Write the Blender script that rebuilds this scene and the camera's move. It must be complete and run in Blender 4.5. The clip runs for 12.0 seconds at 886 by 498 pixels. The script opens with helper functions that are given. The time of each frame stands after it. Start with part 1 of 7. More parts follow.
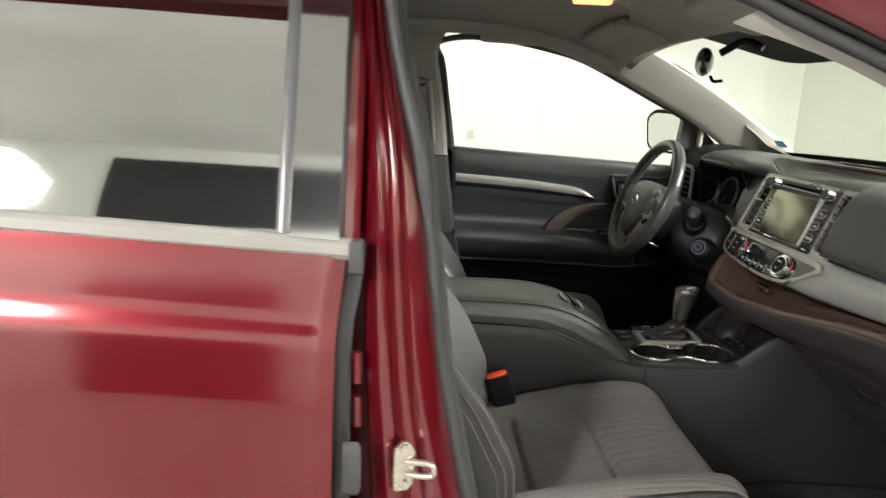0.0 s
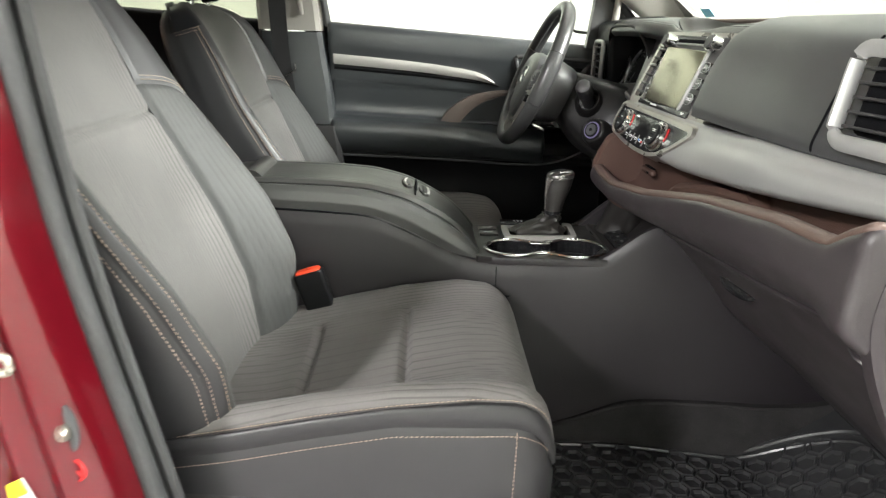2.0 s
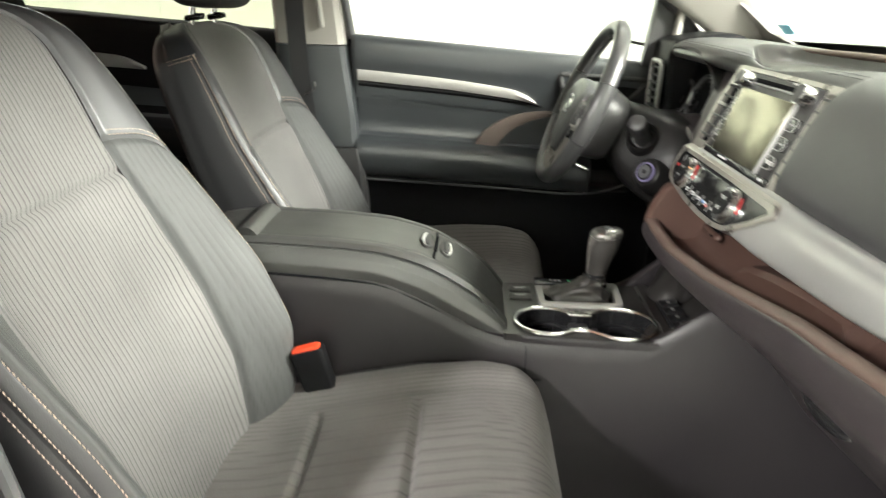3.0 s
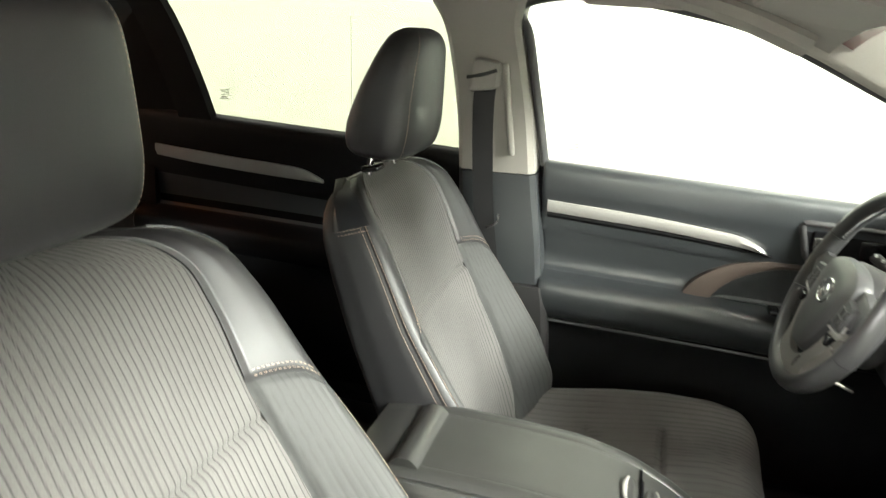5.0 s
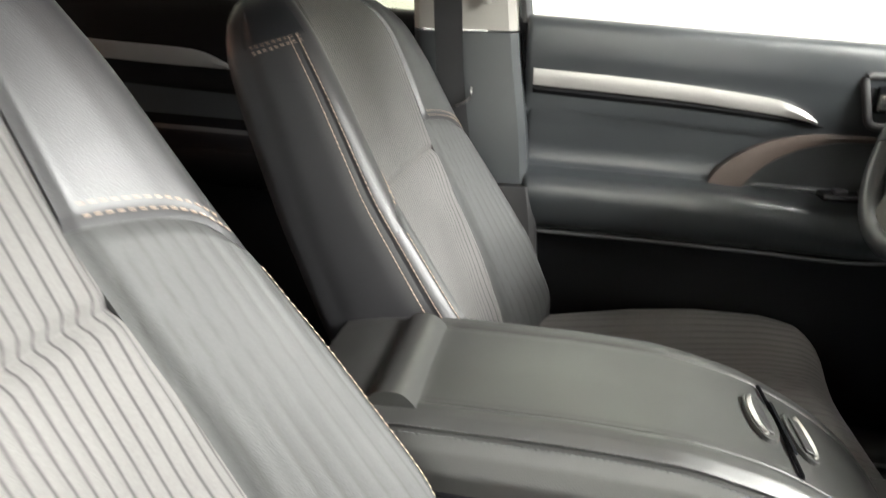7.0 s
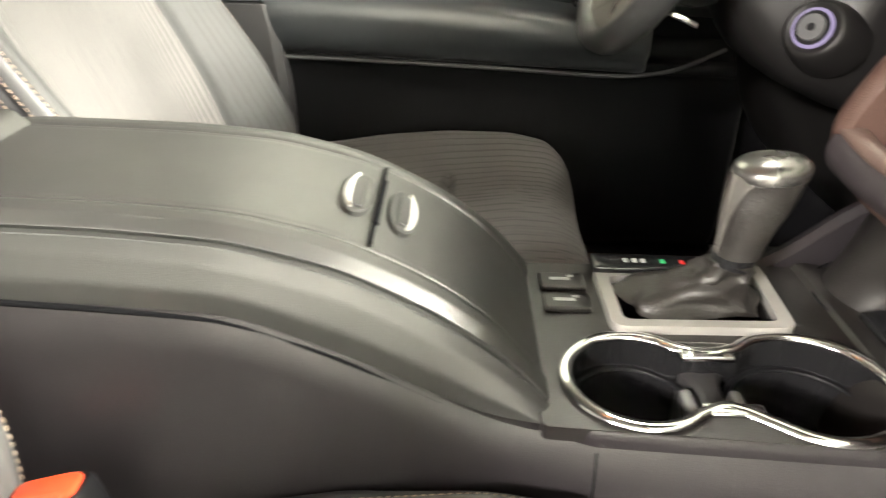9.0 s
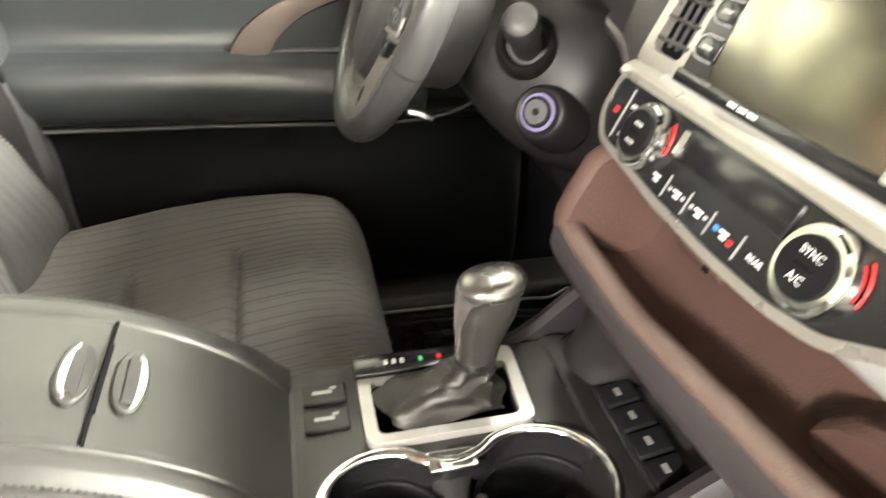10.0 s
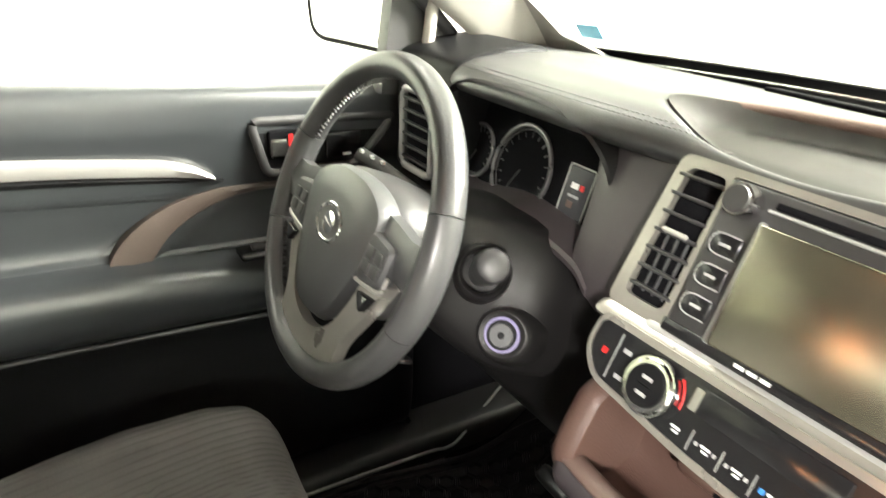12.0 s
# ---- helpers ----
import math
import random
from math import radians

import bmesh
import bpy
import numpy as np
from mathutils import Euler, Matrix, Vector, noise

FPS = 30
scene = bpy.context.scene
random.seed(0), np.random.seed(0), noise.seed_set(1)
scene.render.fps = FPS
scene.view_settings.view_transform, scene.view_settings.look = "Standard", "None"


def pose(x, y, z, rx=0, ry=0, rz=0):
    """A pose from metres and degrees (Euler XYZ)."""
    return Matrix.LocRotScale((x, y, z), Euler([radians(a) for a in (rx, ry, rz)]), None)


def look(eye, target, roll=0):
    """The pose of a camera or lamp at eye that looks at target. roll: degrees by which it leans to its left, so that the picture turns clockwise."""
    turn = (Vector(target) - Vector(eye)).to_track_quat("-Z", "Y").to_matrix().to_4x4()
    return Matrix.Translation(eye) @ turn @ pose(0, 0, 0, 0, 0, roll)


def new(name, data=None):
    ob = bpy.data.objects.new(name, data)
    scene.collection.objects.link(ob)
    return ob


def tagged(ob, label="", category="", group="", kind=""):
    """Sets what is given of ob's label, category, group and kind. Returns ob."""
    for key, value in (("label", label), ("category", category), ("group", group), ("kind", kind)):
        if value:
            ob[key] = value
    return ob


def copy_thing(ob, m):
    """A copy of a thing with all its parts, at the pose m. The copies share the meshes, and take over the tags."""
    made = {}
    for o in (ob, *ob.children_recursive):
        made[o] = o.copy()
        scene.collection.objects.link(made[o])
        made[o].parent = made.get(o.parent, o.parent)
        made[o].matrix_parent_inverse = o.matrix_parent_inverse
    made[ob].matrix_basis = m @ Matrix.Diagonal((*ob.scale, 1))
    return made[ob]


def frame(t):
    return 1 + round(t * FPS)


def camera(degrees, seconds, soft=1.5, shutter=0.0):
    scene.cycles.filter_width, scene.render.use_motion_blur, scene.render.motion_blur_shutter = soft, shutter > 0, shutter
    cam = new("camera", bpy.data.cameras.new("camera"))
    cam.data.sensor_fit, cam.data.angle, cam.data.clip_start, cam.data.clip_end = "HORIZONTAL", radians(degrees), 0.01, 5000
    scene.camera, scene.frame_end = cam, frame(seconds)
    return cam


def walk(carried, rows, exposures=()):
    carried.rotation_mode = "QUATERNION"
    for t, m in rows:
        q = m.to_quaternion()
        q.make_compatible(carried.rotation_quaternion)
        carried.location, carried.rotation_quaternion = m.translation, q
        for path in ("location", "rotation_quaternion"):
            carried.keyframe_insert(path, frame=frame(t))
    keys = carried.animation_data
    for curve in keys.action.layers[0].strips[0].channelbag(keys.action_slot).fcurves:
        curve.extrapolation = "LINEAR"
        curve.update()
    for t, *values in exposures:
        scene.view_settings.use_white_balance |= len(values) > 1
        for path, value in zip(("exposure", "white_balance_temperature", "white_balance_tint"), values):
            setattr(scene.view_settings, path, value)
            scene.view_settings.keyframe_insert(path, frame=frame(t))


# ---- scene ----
cam = camera(65.8, 12.0, 1.2, 0.5)
EXPOSURES = [(0, -0.03, 6500, 14), (0.5, 0.07, 6500, 14), (1.0, 0.21, 6450, 13), (1.5, 0.58, 6150, 11), (2.0, 0.78, 6300, 13), (2.5, 1.1, 6450, 11), (3.5, 1.22, 6500, 11), (5.5, 1.36, 6450, 9), (6.0, 1.2, 6300, 12), (6.5, 1.11, 6250, 17), (8.5, 1.87, 6800, 14), (9.5, 2.2, 6950, 15), (10.5, 2.28, 6800, 14), (11.2, 2.21, 6700, 13), (12, 2.09, 6700, 12)]
PATH = [
    (0, (0.02, -1.544, 1.305), (0.115, 0.404, 0.865), 2.3),
    (0.5, (0.153, -1.546, 1.331), (0.217, 0.376, 0.783), 2.3),
    (1, (0.233, -1.469, 1.289), (0.301, 0.445, 0.715), 2.2),
    (1.5, (0.325, -1.402, 1.195), (0.4, 0.512, 0.62), 2.2),
    (2, (0.424, -1.311, 1.135), (0.498, 0.59, 0.517), 2.1),
    (2.5, (0.461, -1.196, 1.168), (0.522, 0.689, 0.505), 2.0),
    (3, (0.462, -1.078, 1.227), (0.408, 0.801, 0.545), 2.3),
    (3.5, (0.471, -0.992, 1.278), (0.146, 0.855, 0.583), 2.6),
    (3.7, (0.477, -0.959, 1.31), (0.075, 0.866, 0.596), 2.6),
    (5.3, (0.305, -0.716, 1.429), (-0.226, 1.117, 0.83), 2.3),
    (5.5, (0.263, -0.677, 1.404), (-0.262, 1.164, 0.824), 2.2),
    (6, (0.22, -0.585, 1.297), (-0.27, 1.273, 0.742), 2.1),
    (6.5, (0.212, -0.518, 1.21), (-0.19, 1.355, 0.636), 1.8),
    (6.7, (0.207, -0.497, 1.182), (-0.154, 1.374, 0.575), 1.7),
    (8.5, (0.394, -0.429, 1.057), (0.327, 1.335, 0.117), 2.0),
    (9, (0.466, -0.409, 1.046), (0.467, 1.336, 0.068), 1.9),
    (9.5, (0.545, -0.38, 1.093), (0.708, 1.333, 0.075), 1.7),
    (10, (0.568, -0.364, 1.163), (0.968, 1.305, 0.137), 1.5),
    (10.5, (0.572, -0.338, 1.228), (1.167, 1.264, 0.189), 1.5),
    (11, (0.539, -0.31, 1.269), (1.293, 1.244, 0.26), 1.1),
    (11.5, (0.484, -0.271, 1.287), (1.367, 1.272, 0.37), 1.8),
    (12, (0.416, -0.216, 1.309), (1.397, 1.323, 0.491), 2.9),
]
walk(cam, [(t, look(eye, target, roll)) for t, eye, target, roll in PATH], EXPOSURES)

# world, lamps, exposure
world = bpy.data.worlds.new("world")
scene.world = world
world.use_nodes = True
world.node_tree.nodes["Background"].inputs[0].default_value = (0.9, 0.95, 1.0, 1)
world.node_tree.nodes["Background"].inputs[1].default_value = 0.25


LIGHT = (1.0, 0.985, 0.94)
# place, size, watts, aim
# first is mirrored in the rear window; the other four are added, unseen
LAMPS = [((-2.85, -4.5, 3.24), 0.72, 450, (-2.85, -1.9, 0.0)), ((0.6, -3.7, 3.7), 0.8, 270, (0.4, -5.2, 1.8)), ((2.50, -0.6, 2.50), 1.2, 365, (0.2, 0.0, 0.9)),
         ((-2.2, 2.4, 4.06), 0.7, 23, (-2.199, 2.4, 0)), ((1.4, 2.4, 4.06), 0.7, 20, (1.401, 2.4, 0))]
for at_, size, watts, aim in LAMPS:
    data = bpy.data.lights.new("lamp_disc", "AREA")
    data.shape, data.size, data.energy, data.color = "DISK", size, watts, LIGHT
    new("lamp_disc", data).matrix_world = look((at_[0], at_[1], at_[2] - 0.035), aim)

# ---- node materials ----


def material(name, colour, rough=0.5, metal=0.0, vary=0.14, vscale=6.0, bump=0.0, bscale=300.0, coat=0.0, sheen=0.0,
             spec=0.5, rib=None, cells=False, wear=0.0):
    """A surface with slow stains, fine grain and relief, in object coordinates."""
    m = bpy.data.materials.new(name)
    m.use_nodes = True
    nt = m.node_tree
    n, link = nt.nodes, nt.links.new
    b = n["Principled BSDF"]
    b.inputs["Metallic"].default_value = metal
    b.inputs["Coat Weight"].default_value = coat
    b.inputs["Coat Roughness"].default_value = 0.03
    b.inputs["Specular IOR Level"].default_value = spec
    if sheen:
        b.inputs["Sheen Weight"].default_value = sheen
        b.inputs["Sheen Roughness"].default_value = 0.4
    tc = n.new("ShaderNodeTexCoord")
    big = n.new("ShaderNodeTexNoise")
    big.inputs["Scale"].default_value, big.inputs["Detail"].default_value = vscale, 6
    fine = n.new("ShaderNodeTexNoise")
    fine.inputs["Scale"].default_value, fine.inputs["Detail"].default_value = bscale * 0.6, 3
    link(tc.outputs["Object"], big.inputs["Vector"])
    link(tc.outputs["Object"], fine.inputs["Vector"])
    add = n.new("ShaderNodeMath")
    add.operation = "MULTIPLY_ADD"
    link(fine.outputs["Fac"], add.inputs[0])
    add.inputs[1].default_value = 0.5
    link(big.outputs["Fac"], add.inputs[2])
    ramp = n.new("ShaderNodeMapRange")
    link(add.outputs[0], ramp.inputs["Value"])
    ramp.inputs["From Min"].default_value, ramp.inputs["From Max"].default_value = 0.45, 1.05
    ramp.inputs["To Min"].default_value, ramp.inputs["To Max"].default_value = 1 - vary, 1 + vary
    mul = n.new("ShaderNodeVectorMath")
    mul.operation = "SCALE"
    mul.inputs[0].default_value = colour
    link(ramp.outputs["Result"], mul.inputs["Scale"])
    out = mul.outputs["Vector"]
    if rib:
        at = n.new("ShaderNodeAttribute")
        at.attribute_name = "rib"
        mix = n.new("ShaderNodeMix")
        mix.data_type = "RGBA"
        link(at.outputs["Fac"], mix.inputs["Factor"])
        mix.inputs["A"].default_value = (*rib, 1)
        link(out, mix.inputs["B"])
        out = mix.outputs["Result"]
    link(out, b.inputs["Base Color"])
    rr = n.new("ShaderNodeMapRange")
    link(big.outputs["Fac"], rr.inputs["Value"])
    rr.inputs["From Min"].default_value, rr.inputs["From Max"].default_value = 0.3, 0.7
    rr.inputs["To Min"].default_value, rr.inputs["To Max"].default_value = max(0.02, rough * (0.88 - wear)), rough * (1.1 + wear)
    link(rr.outputs["Result"], b.inputs["Roughness"])
    if bump:
        if cells:
            tex = n.new("ShaderNodeTexVoronoi")
            tex.inputs["Scale"].default_value = bscale
            link(tc.outputs["Object"], tex.inputs["Vector"])
            height = tex.outputs["Distance"]
        else:
            tex = n.new("ShaderNodeTexNoise")
            tex.inputs["Scale"].default_value, tex.inputs["Detail"].default_value = bscale, 2
            link(tc.outputs["Object"], tex.inputs["Vector"])
            height = tex.outputs["Fac"]
        bp = n.new("ShaderNodeBump")
        bp.inputs["Strength"].default_value, bp.inputs["Distance"].default_value = bump, 0.001
        link(height, bp.inputs["Height"])
        link(bp.outputs["Normal"], b.inputs["Normal"])
    return m


def glow(name, colour, strength, base=None):
    m = bpy.data.materials.new(name)
    m.use_nodes = True
    b = m.node_tree.nodes["Principled BSDF"]
    b.inputs["Base Color"].default_value = (*(base or colour), 1)
    b.inputs["Emission Color"].default_value = (*colour, 1)
    b.inputs["Emission Strength"].default_value = strength
    return m


def pane_glass(name, tint, gloss_tint=(1, 1, 1), base=0.025, rough=0.015):
    """Thin glass: clear through, mirror-like at a slant."""
    m = bpy.data.materials.new(name)
    m.use_nodes = True
    n, link = m.node_tree.nodes, m.node_tree.links.new
    n.clear()
    out, mix = n.new("ShaderNodeOutputMaterial"), n.new("ShaderNodeMixShader")
    tr, gl, fr = n.new("ShaderNodeBsdfTransparent"), n.new("ShaderNodeBsdfGlossy"), n.new("ShaderNodeLayerWeight")
    tr.inputs["Color"].default_value = (*tint, 1)
    gl.inputs["Color"].default_value = (*gloss_tint, 1)
    gl.inputs["Roughness"].default_value = rough
    power, scale = n.new("ShaderNodeMath"), n.new("ShaderNodeMath")
    power.operation, scale.operation = "POWER", "MULTIPLY_ADD"
    fr.inputs["Blend"].default_value = 0.5
    link(fr.outputs["Facing"], power.inputs[0])
    power.inputs[1].default_value = 5.0
    link(power.outputs[0], scale.inputs[0])
    scale.inputs[1].default_value, scale.inputs[2].default_value = 1 - base, base
    link(scale.outputs[0], mix.inputs[0])
    link(tr.outputs[0], mix.inputs[1])
    link(gl.outputs[0], mix.inputs[2])
    link(mix.outputs[0], out.inputs["Surface"])
    return m


M_LEATHER = material("leather_black", (0.0245, 0.0240, 0.0265), 0.46, vary=0.12, bump=0.12, bscale=900, cells=True, spec=0.6, wear=0.08)
M_FABRIC = material("ribbed_fabric", (0.138, 0.133, 0.131), 0.72, vary=0.22, bump=0.35, bscale=900, sheen=0.12, spec=0.2, rib=(0.044, 0.043, 0.043))
M_CUSHION = material("cushion_fabric", (0.142, 0.134, 0.131), 0.72, vary=0.22, bump=0.35, bscale=900, sheen=0.10, spec=0.2, rib=(0.070, 0.066, 0.064))
M_BOLSTER = material("bolster_fabric", (0.055, 0.056, 0.056), 0.6, vary=0.22, bump=0.3, bscale=900, sheen=0.12, spec=0.4, rib=(0.028, 0.027, 0.027))
M_LID = material("smooth_lid_vinyl", (0.031, 0.0308, 0.030), 0.43, vary=0.12, bump=0.12, bscale=900, cells=True, spec=0.9, wear=0.1)
M_STITCH = material("tan_thread", (0.42, 0.32, 0.25), 0.7)
M_PLASTIC = material("dark_plastic", (0.030, 0.029, 0.030), 0.45, vary=0.10, bump=0.2, bscale=700)
M_SIDE = material("console_plastic", (0.0165, 0.0142, 0.0160), 0.42, vary=0.12, bump=0.2, bscale=700, wear=0.12, spec=0.40)
M_PAD = material("soft_dash_pad", (0.038, 0.038, 0.040), 0.44, vary=0.10, bump=0.15, bscale=800, cells=True, spec=0.75)
M_DOORPAD = material("door_vinyl", (0.029, 0.032, 0.035), 0.36, vary=0.10, bump=0.1, bscale=900, cells=True, spec=0.85)
M_BLACK = material("gloss_black", (0.012, 0.012, 0.013), 0.16, vary=0.1)
# black of carpet, gaps and recesses, with their shade in the colour
M_VOID = material("carpet_and_shade_black", (0.006, 0.006, 0.007), 0.95, vary=0.3, bump=0.6, bscale=600, spec=0.05)
M_SILVER = material("satin_silver", (0.40, 0.388, 0.37), 0.32, metal=0.45, vary=0.05, vscale=20)
M_SILVERP = material("silver_paint", (0.33, 0.33, 0.325), 0.40, metal=0.35, vary=0.05, bump=0.05, bscale=900)
M_CHROME = material("chrome", (0.75, 0.75, 0.75), 0.10, metal=1.0, vary=0.04)
M_BROWN = material("brown_soft_trim", (0.078, 0.043, 0.034), 0.50, vary=0.12, bump=0.25, bscale=500, cells=True)
M_GREY = material("grey_pillar_trim", (0.34, 0.325, 0.295), 0.65, vary=0.06, bump=0.3, bscale=500)
M_LINER = material("grey_headliner_cloth", (0.31, 0.30, 0.275), 0.9, vary=0.08, bump=0.5, bscale=700)
M_PAINT = material("dark_red_metallic_paint", (0.125, 0.0025, 0.008), 0.32, metal=0.35, vary=0.05, vscale=3, bump=0.03, bscale=1200, coat=1.0, spec=0.1)
M_PAINT.node_tree.nodes["Principled BSDF"].inputs["Coat IOR"].default_value = 1.6
M_PAINT.node_tree.nodes["Principled BSDF"].inputs["Coat Roughness"].default_value = 0.10
M_RUBBER = material("grey_rubber", (0.055, 0.056, 0.058), 0.55, vary=0.18, vscale=14, bump=0.2, bscale=300)
M_POST = material("brown_grey_pillar_vinyl", (0.27, 0.255, 0.235), 0.6, vary=0.06, bump=0.15, bscale=700)
M_KNOBTRIM = material("satin_grey_trim", (0.50, 0.47, 0.45), 0.22, metal=0.9, vary=0.05)
M_LATCH = material("bright_satin_trim", (0.58, 0.57, 0.55), 0.30, metal=0.25, vary=0.05)
M_KNOB = material("dark_metallic_grey", (0.20, 0.195, 0.19), 0.27, metal=0.9, vary=0.05)
M_ARC = material("dull_brown_vinyl", (0.070, 0.051, 0.043), 0.5, vary=0.1)
M_GRILLE = material("speaker_mesh", (0.022, 0.024, 0.026), 0.5, vary=0.15, bump=0.8, bscale=1400, cells=True, spec=0.4)
M_MATRUB = material("black_rubber_mat", (0.026, 0.026, 0.027), 0.33, vary=0.25, bump=0.2, bscale=300, spec=0.6)
M_DASHLOW = material("lower_dash_plastic", (0.037, 0.031, 0.0335), 0.42, vary=0.12, bump=0.2, bscale=700, spec=0.55, wear=0.12)
M_LIP = material("brown_grey_shelf_lip", (0.105, 0.069, 0.058), 0.48, vary=0.12, bump=0.25, bscale=500, cells=True)
# below the plastic's own tone: shadow under the dash is in the colour
M_COLUMN = material("shaded_column_plastic", (0.009, 0.0085, 0.0085), 0.44, vary=0.12, bump=0.15, bscale=700, spec=0.2)
M_DECK = material("deck_plastic", (0.014, 0.0125, 0.012), 0.40, vary=0.15, bump=0.2, bscale=700, spec=0.45, wear=0.15)
M_FRAME = material("frame_metal_paint", (0.30, 0.285, 0.26), 0.30, metal=0.55, vary=0.06, vscale=20)
M_BOOT = material("boot_leather", (0.017, 0.015, 0.014), 0.46, vary=0.2, vscale=40, bump=0.3, bscale=500, cells=True)
M_DIVIDER = material("divider_trim", (0.13, 0.13, 0.135), 0.25, metal=0.3, vary=0.08)
M_DIM = material("dim_print", (0.16, 0.16, 0.155), 0.5, vary=0.05)
M_PATCH = material("smooth_dark_leather", (0.016, 0.017, 0.020), 0.36, vary=0.12, bump=0.1, bscale=900, cells=True, spec=0.5)
M_CARPET = material("charcoal_carpet", (0.022, 0.021, 0.021), 0.9, vary=0.35, vscale=30, bump=0.8, bscale=500, spec=0.1)
M_WHEEL = material("smooth_wheel_leather", (0.042, 0.042, 0.043), 0.33, vary=0.10, bump=0.15, bscale=500, cells=True)
M_BELT = material("woven_belt", (0.022, 0.022, 0.024), 0.7, bump=0.5, bscale=1200)
M_WALL = material("white_wall_paint", (0.77, 0.80, 0.73), 0.6, vary=0.03, vscale=1.2, bump=0.1, bscale=120)
M_CEIL = material("white_ceiling", (0.74, 0.74, 0.72), 0.8, vary=0.04, vscale=2)
M_FLOOR = material("grey_tile_floor", (0.36, 0.345, 0.335), 0.35, vary=0.15, vscale=3)
M_DARKDOOR = material("charcoal_panel", (0.02, 0.02, 0.023), 0.5)
M_ORANGE = material("orange_button", (0.80, 0.07, 0.025), 0.35)
M_RED = material("red_mark", (0.6, 0.02, 0.02), 0.4)
M_BLUE = material("blue_mark", (0.05, 0.25, 0.7), 0.4)
M_GREEN = material("green_mark", (0.03, 0.4, 0.15), 0.4)
M_WHITE = material("white_print", (0.75, 0.75, 0.75), 0.5, vary=0.03)
M_PRINT = material("grey_print", (0.36, 0.36, 0.36), 0.5, vary=0.05)
# near black; the shade on low and rear trim is in this colour
M_LOWER = material("black_and_shaded_plastic", (0.008, 0.008, 0.009), 0.5, vary=0.1, bump=0.2, bscale=700, spec=0.12)
M_YELLOW = material("yellow_label", (0.85, 0.65, 0.02), 0.5)
M_STICKER = material("blue_sticker", (0.22, 0.56, 0.74), 0.5)
M_ZINC = material("zinc_plated_steel", (0.62, 0.58, 0.50), 0.28, metal=0.9, vary=0.1, vscale=60)
M_SCREEN = material("screen_glass", (0.020, 0.019, 0.014), 0.23, vary=0.05, spec=1.0)
M_SCREEN.node_tree.nodes["Principled BSDF"].inputs["IOR"].default_value = 2.3
M_SCREEN.node_tree.nodes["Principled BSDF"].inputs["Specular Tint"].default_value = (1.0, 0.95, 0.76, 1)
M_LCD = material("grey_lcd", (0.20, 0.20, 0.17), 0.2)
M_MIRROR = material("mirror_silver", (0.85, 0.86, 0.86), 0.02, metal=1.0, vary=0.01)
M_GLASS = pane_glass("clear_glass", (0.945, 0.965, 0.935))
M_REARGLASS = pane_glass("green_tinted_glass", (0.60, 0.61, 0.55))
M_PRIVACY = pane_glass("dark_privacy_glass", (0.22, 0.235, 0.225), base=0.40, rough=0.028)
M_COVER = material("gloss_black_cover", (0.012, 0.012, 0.013), 0.08, vary=0.05, spec=1.0)
M_COVER.node_tree.nodes["Principled BSDF"].inputs["IOR"].default_value = 2.3
M_LAMP = glow("warm_map_lamp", (1.0, 0.36, 0.12), 3.0)
M_SPOT = glow("warm_spot_lamp", (1.0, 0.34, 0.10), 65.0)
M_RING = glow("violet_ring_light", (0.62, 0.52, 1.0), 0.10, (0.05, 0.045, 0.07))
M_DISPLAY = glow("small_display", (0.03, 0.03, 0.036), 0.12, (0.008, 0.008, 0.009))

# ---- mesh helpers ----


def link_mesh(name, verts, faces, mat, parent=None, label="", smooth=True, rib=None):
    me = bpy.data.meshes.new(name)
    me.from_pydata([tuple(map(float, v)) for v in verts], [], faces)
    me.materials.append(mat)
    if smooth:
        me.polygons.foreach_set("use_smooth", [True] * len(me.polygons))
        me.set_sharp_from_angle(angle=radians(42))
    if rib is not None:
        at = me.attributes.new("rib", "FLOAT", "POINT")
        at.data.foreach_set("value", np.asarray(rib, dtype=np.float32))
    me.update()
    ob = new(name, me)
    if parent is not None:
        ob.parent = parent
    if label:
        ob["label"] = label
    return ob


def part(name, bm, mat, parent=None, label="", smooth=True):
    """Links a bmesh as one mesh object."""
    bmesh.ops.recalc_face_normals(bm, faces=bm.faces[:])
    me = bpy.data.meshes.new(name)
    bm.to_mesh(me)
    bm.free()
    me.materials.append(mat)
    if smooth:
        me.polygons.foreach_set("use_smooth", [True] * len(me.polygons))
        me.set_sharp_from_angle(angle=radians(38))
    ob = new(name, me)
    if parent is not None:
        ob.parent = parent
    if label:
        ob["label"] = label
    return ob


def thing(name, label, category, group="", kind="", at=(0, 0, 0)):
    ob = new(name)
    ob.location = at
    ob.empty_display_size = 0.05
    return tagged(ob, label, category, group, kind)


def sm(x, xs, ys, soft=0.03):
    """Soft interpolation through a table."""
    xs, ys = np.asarray(xs, float), np.asarray(ys, float)
    g = np.linspace(xs[0], xs[-1], 241)
    v = np.interp(g, xs, ys)
    k = max(1, int(soft * 240))
    w = np.exp(-0.5 * (np.arange(-2 * k, 2 * k + 1) / k) ** 2)
    lo, hi = 2 * v[0] - v[1:2 * k + 1][::-1], 2 * v[-1] - v[-2 * k - 1:-1][::-1]
    v = np.convolve(np.concatenate([lo, v, hi]), w / w.sum(), "valid")
    return np.interp(x, g, v)


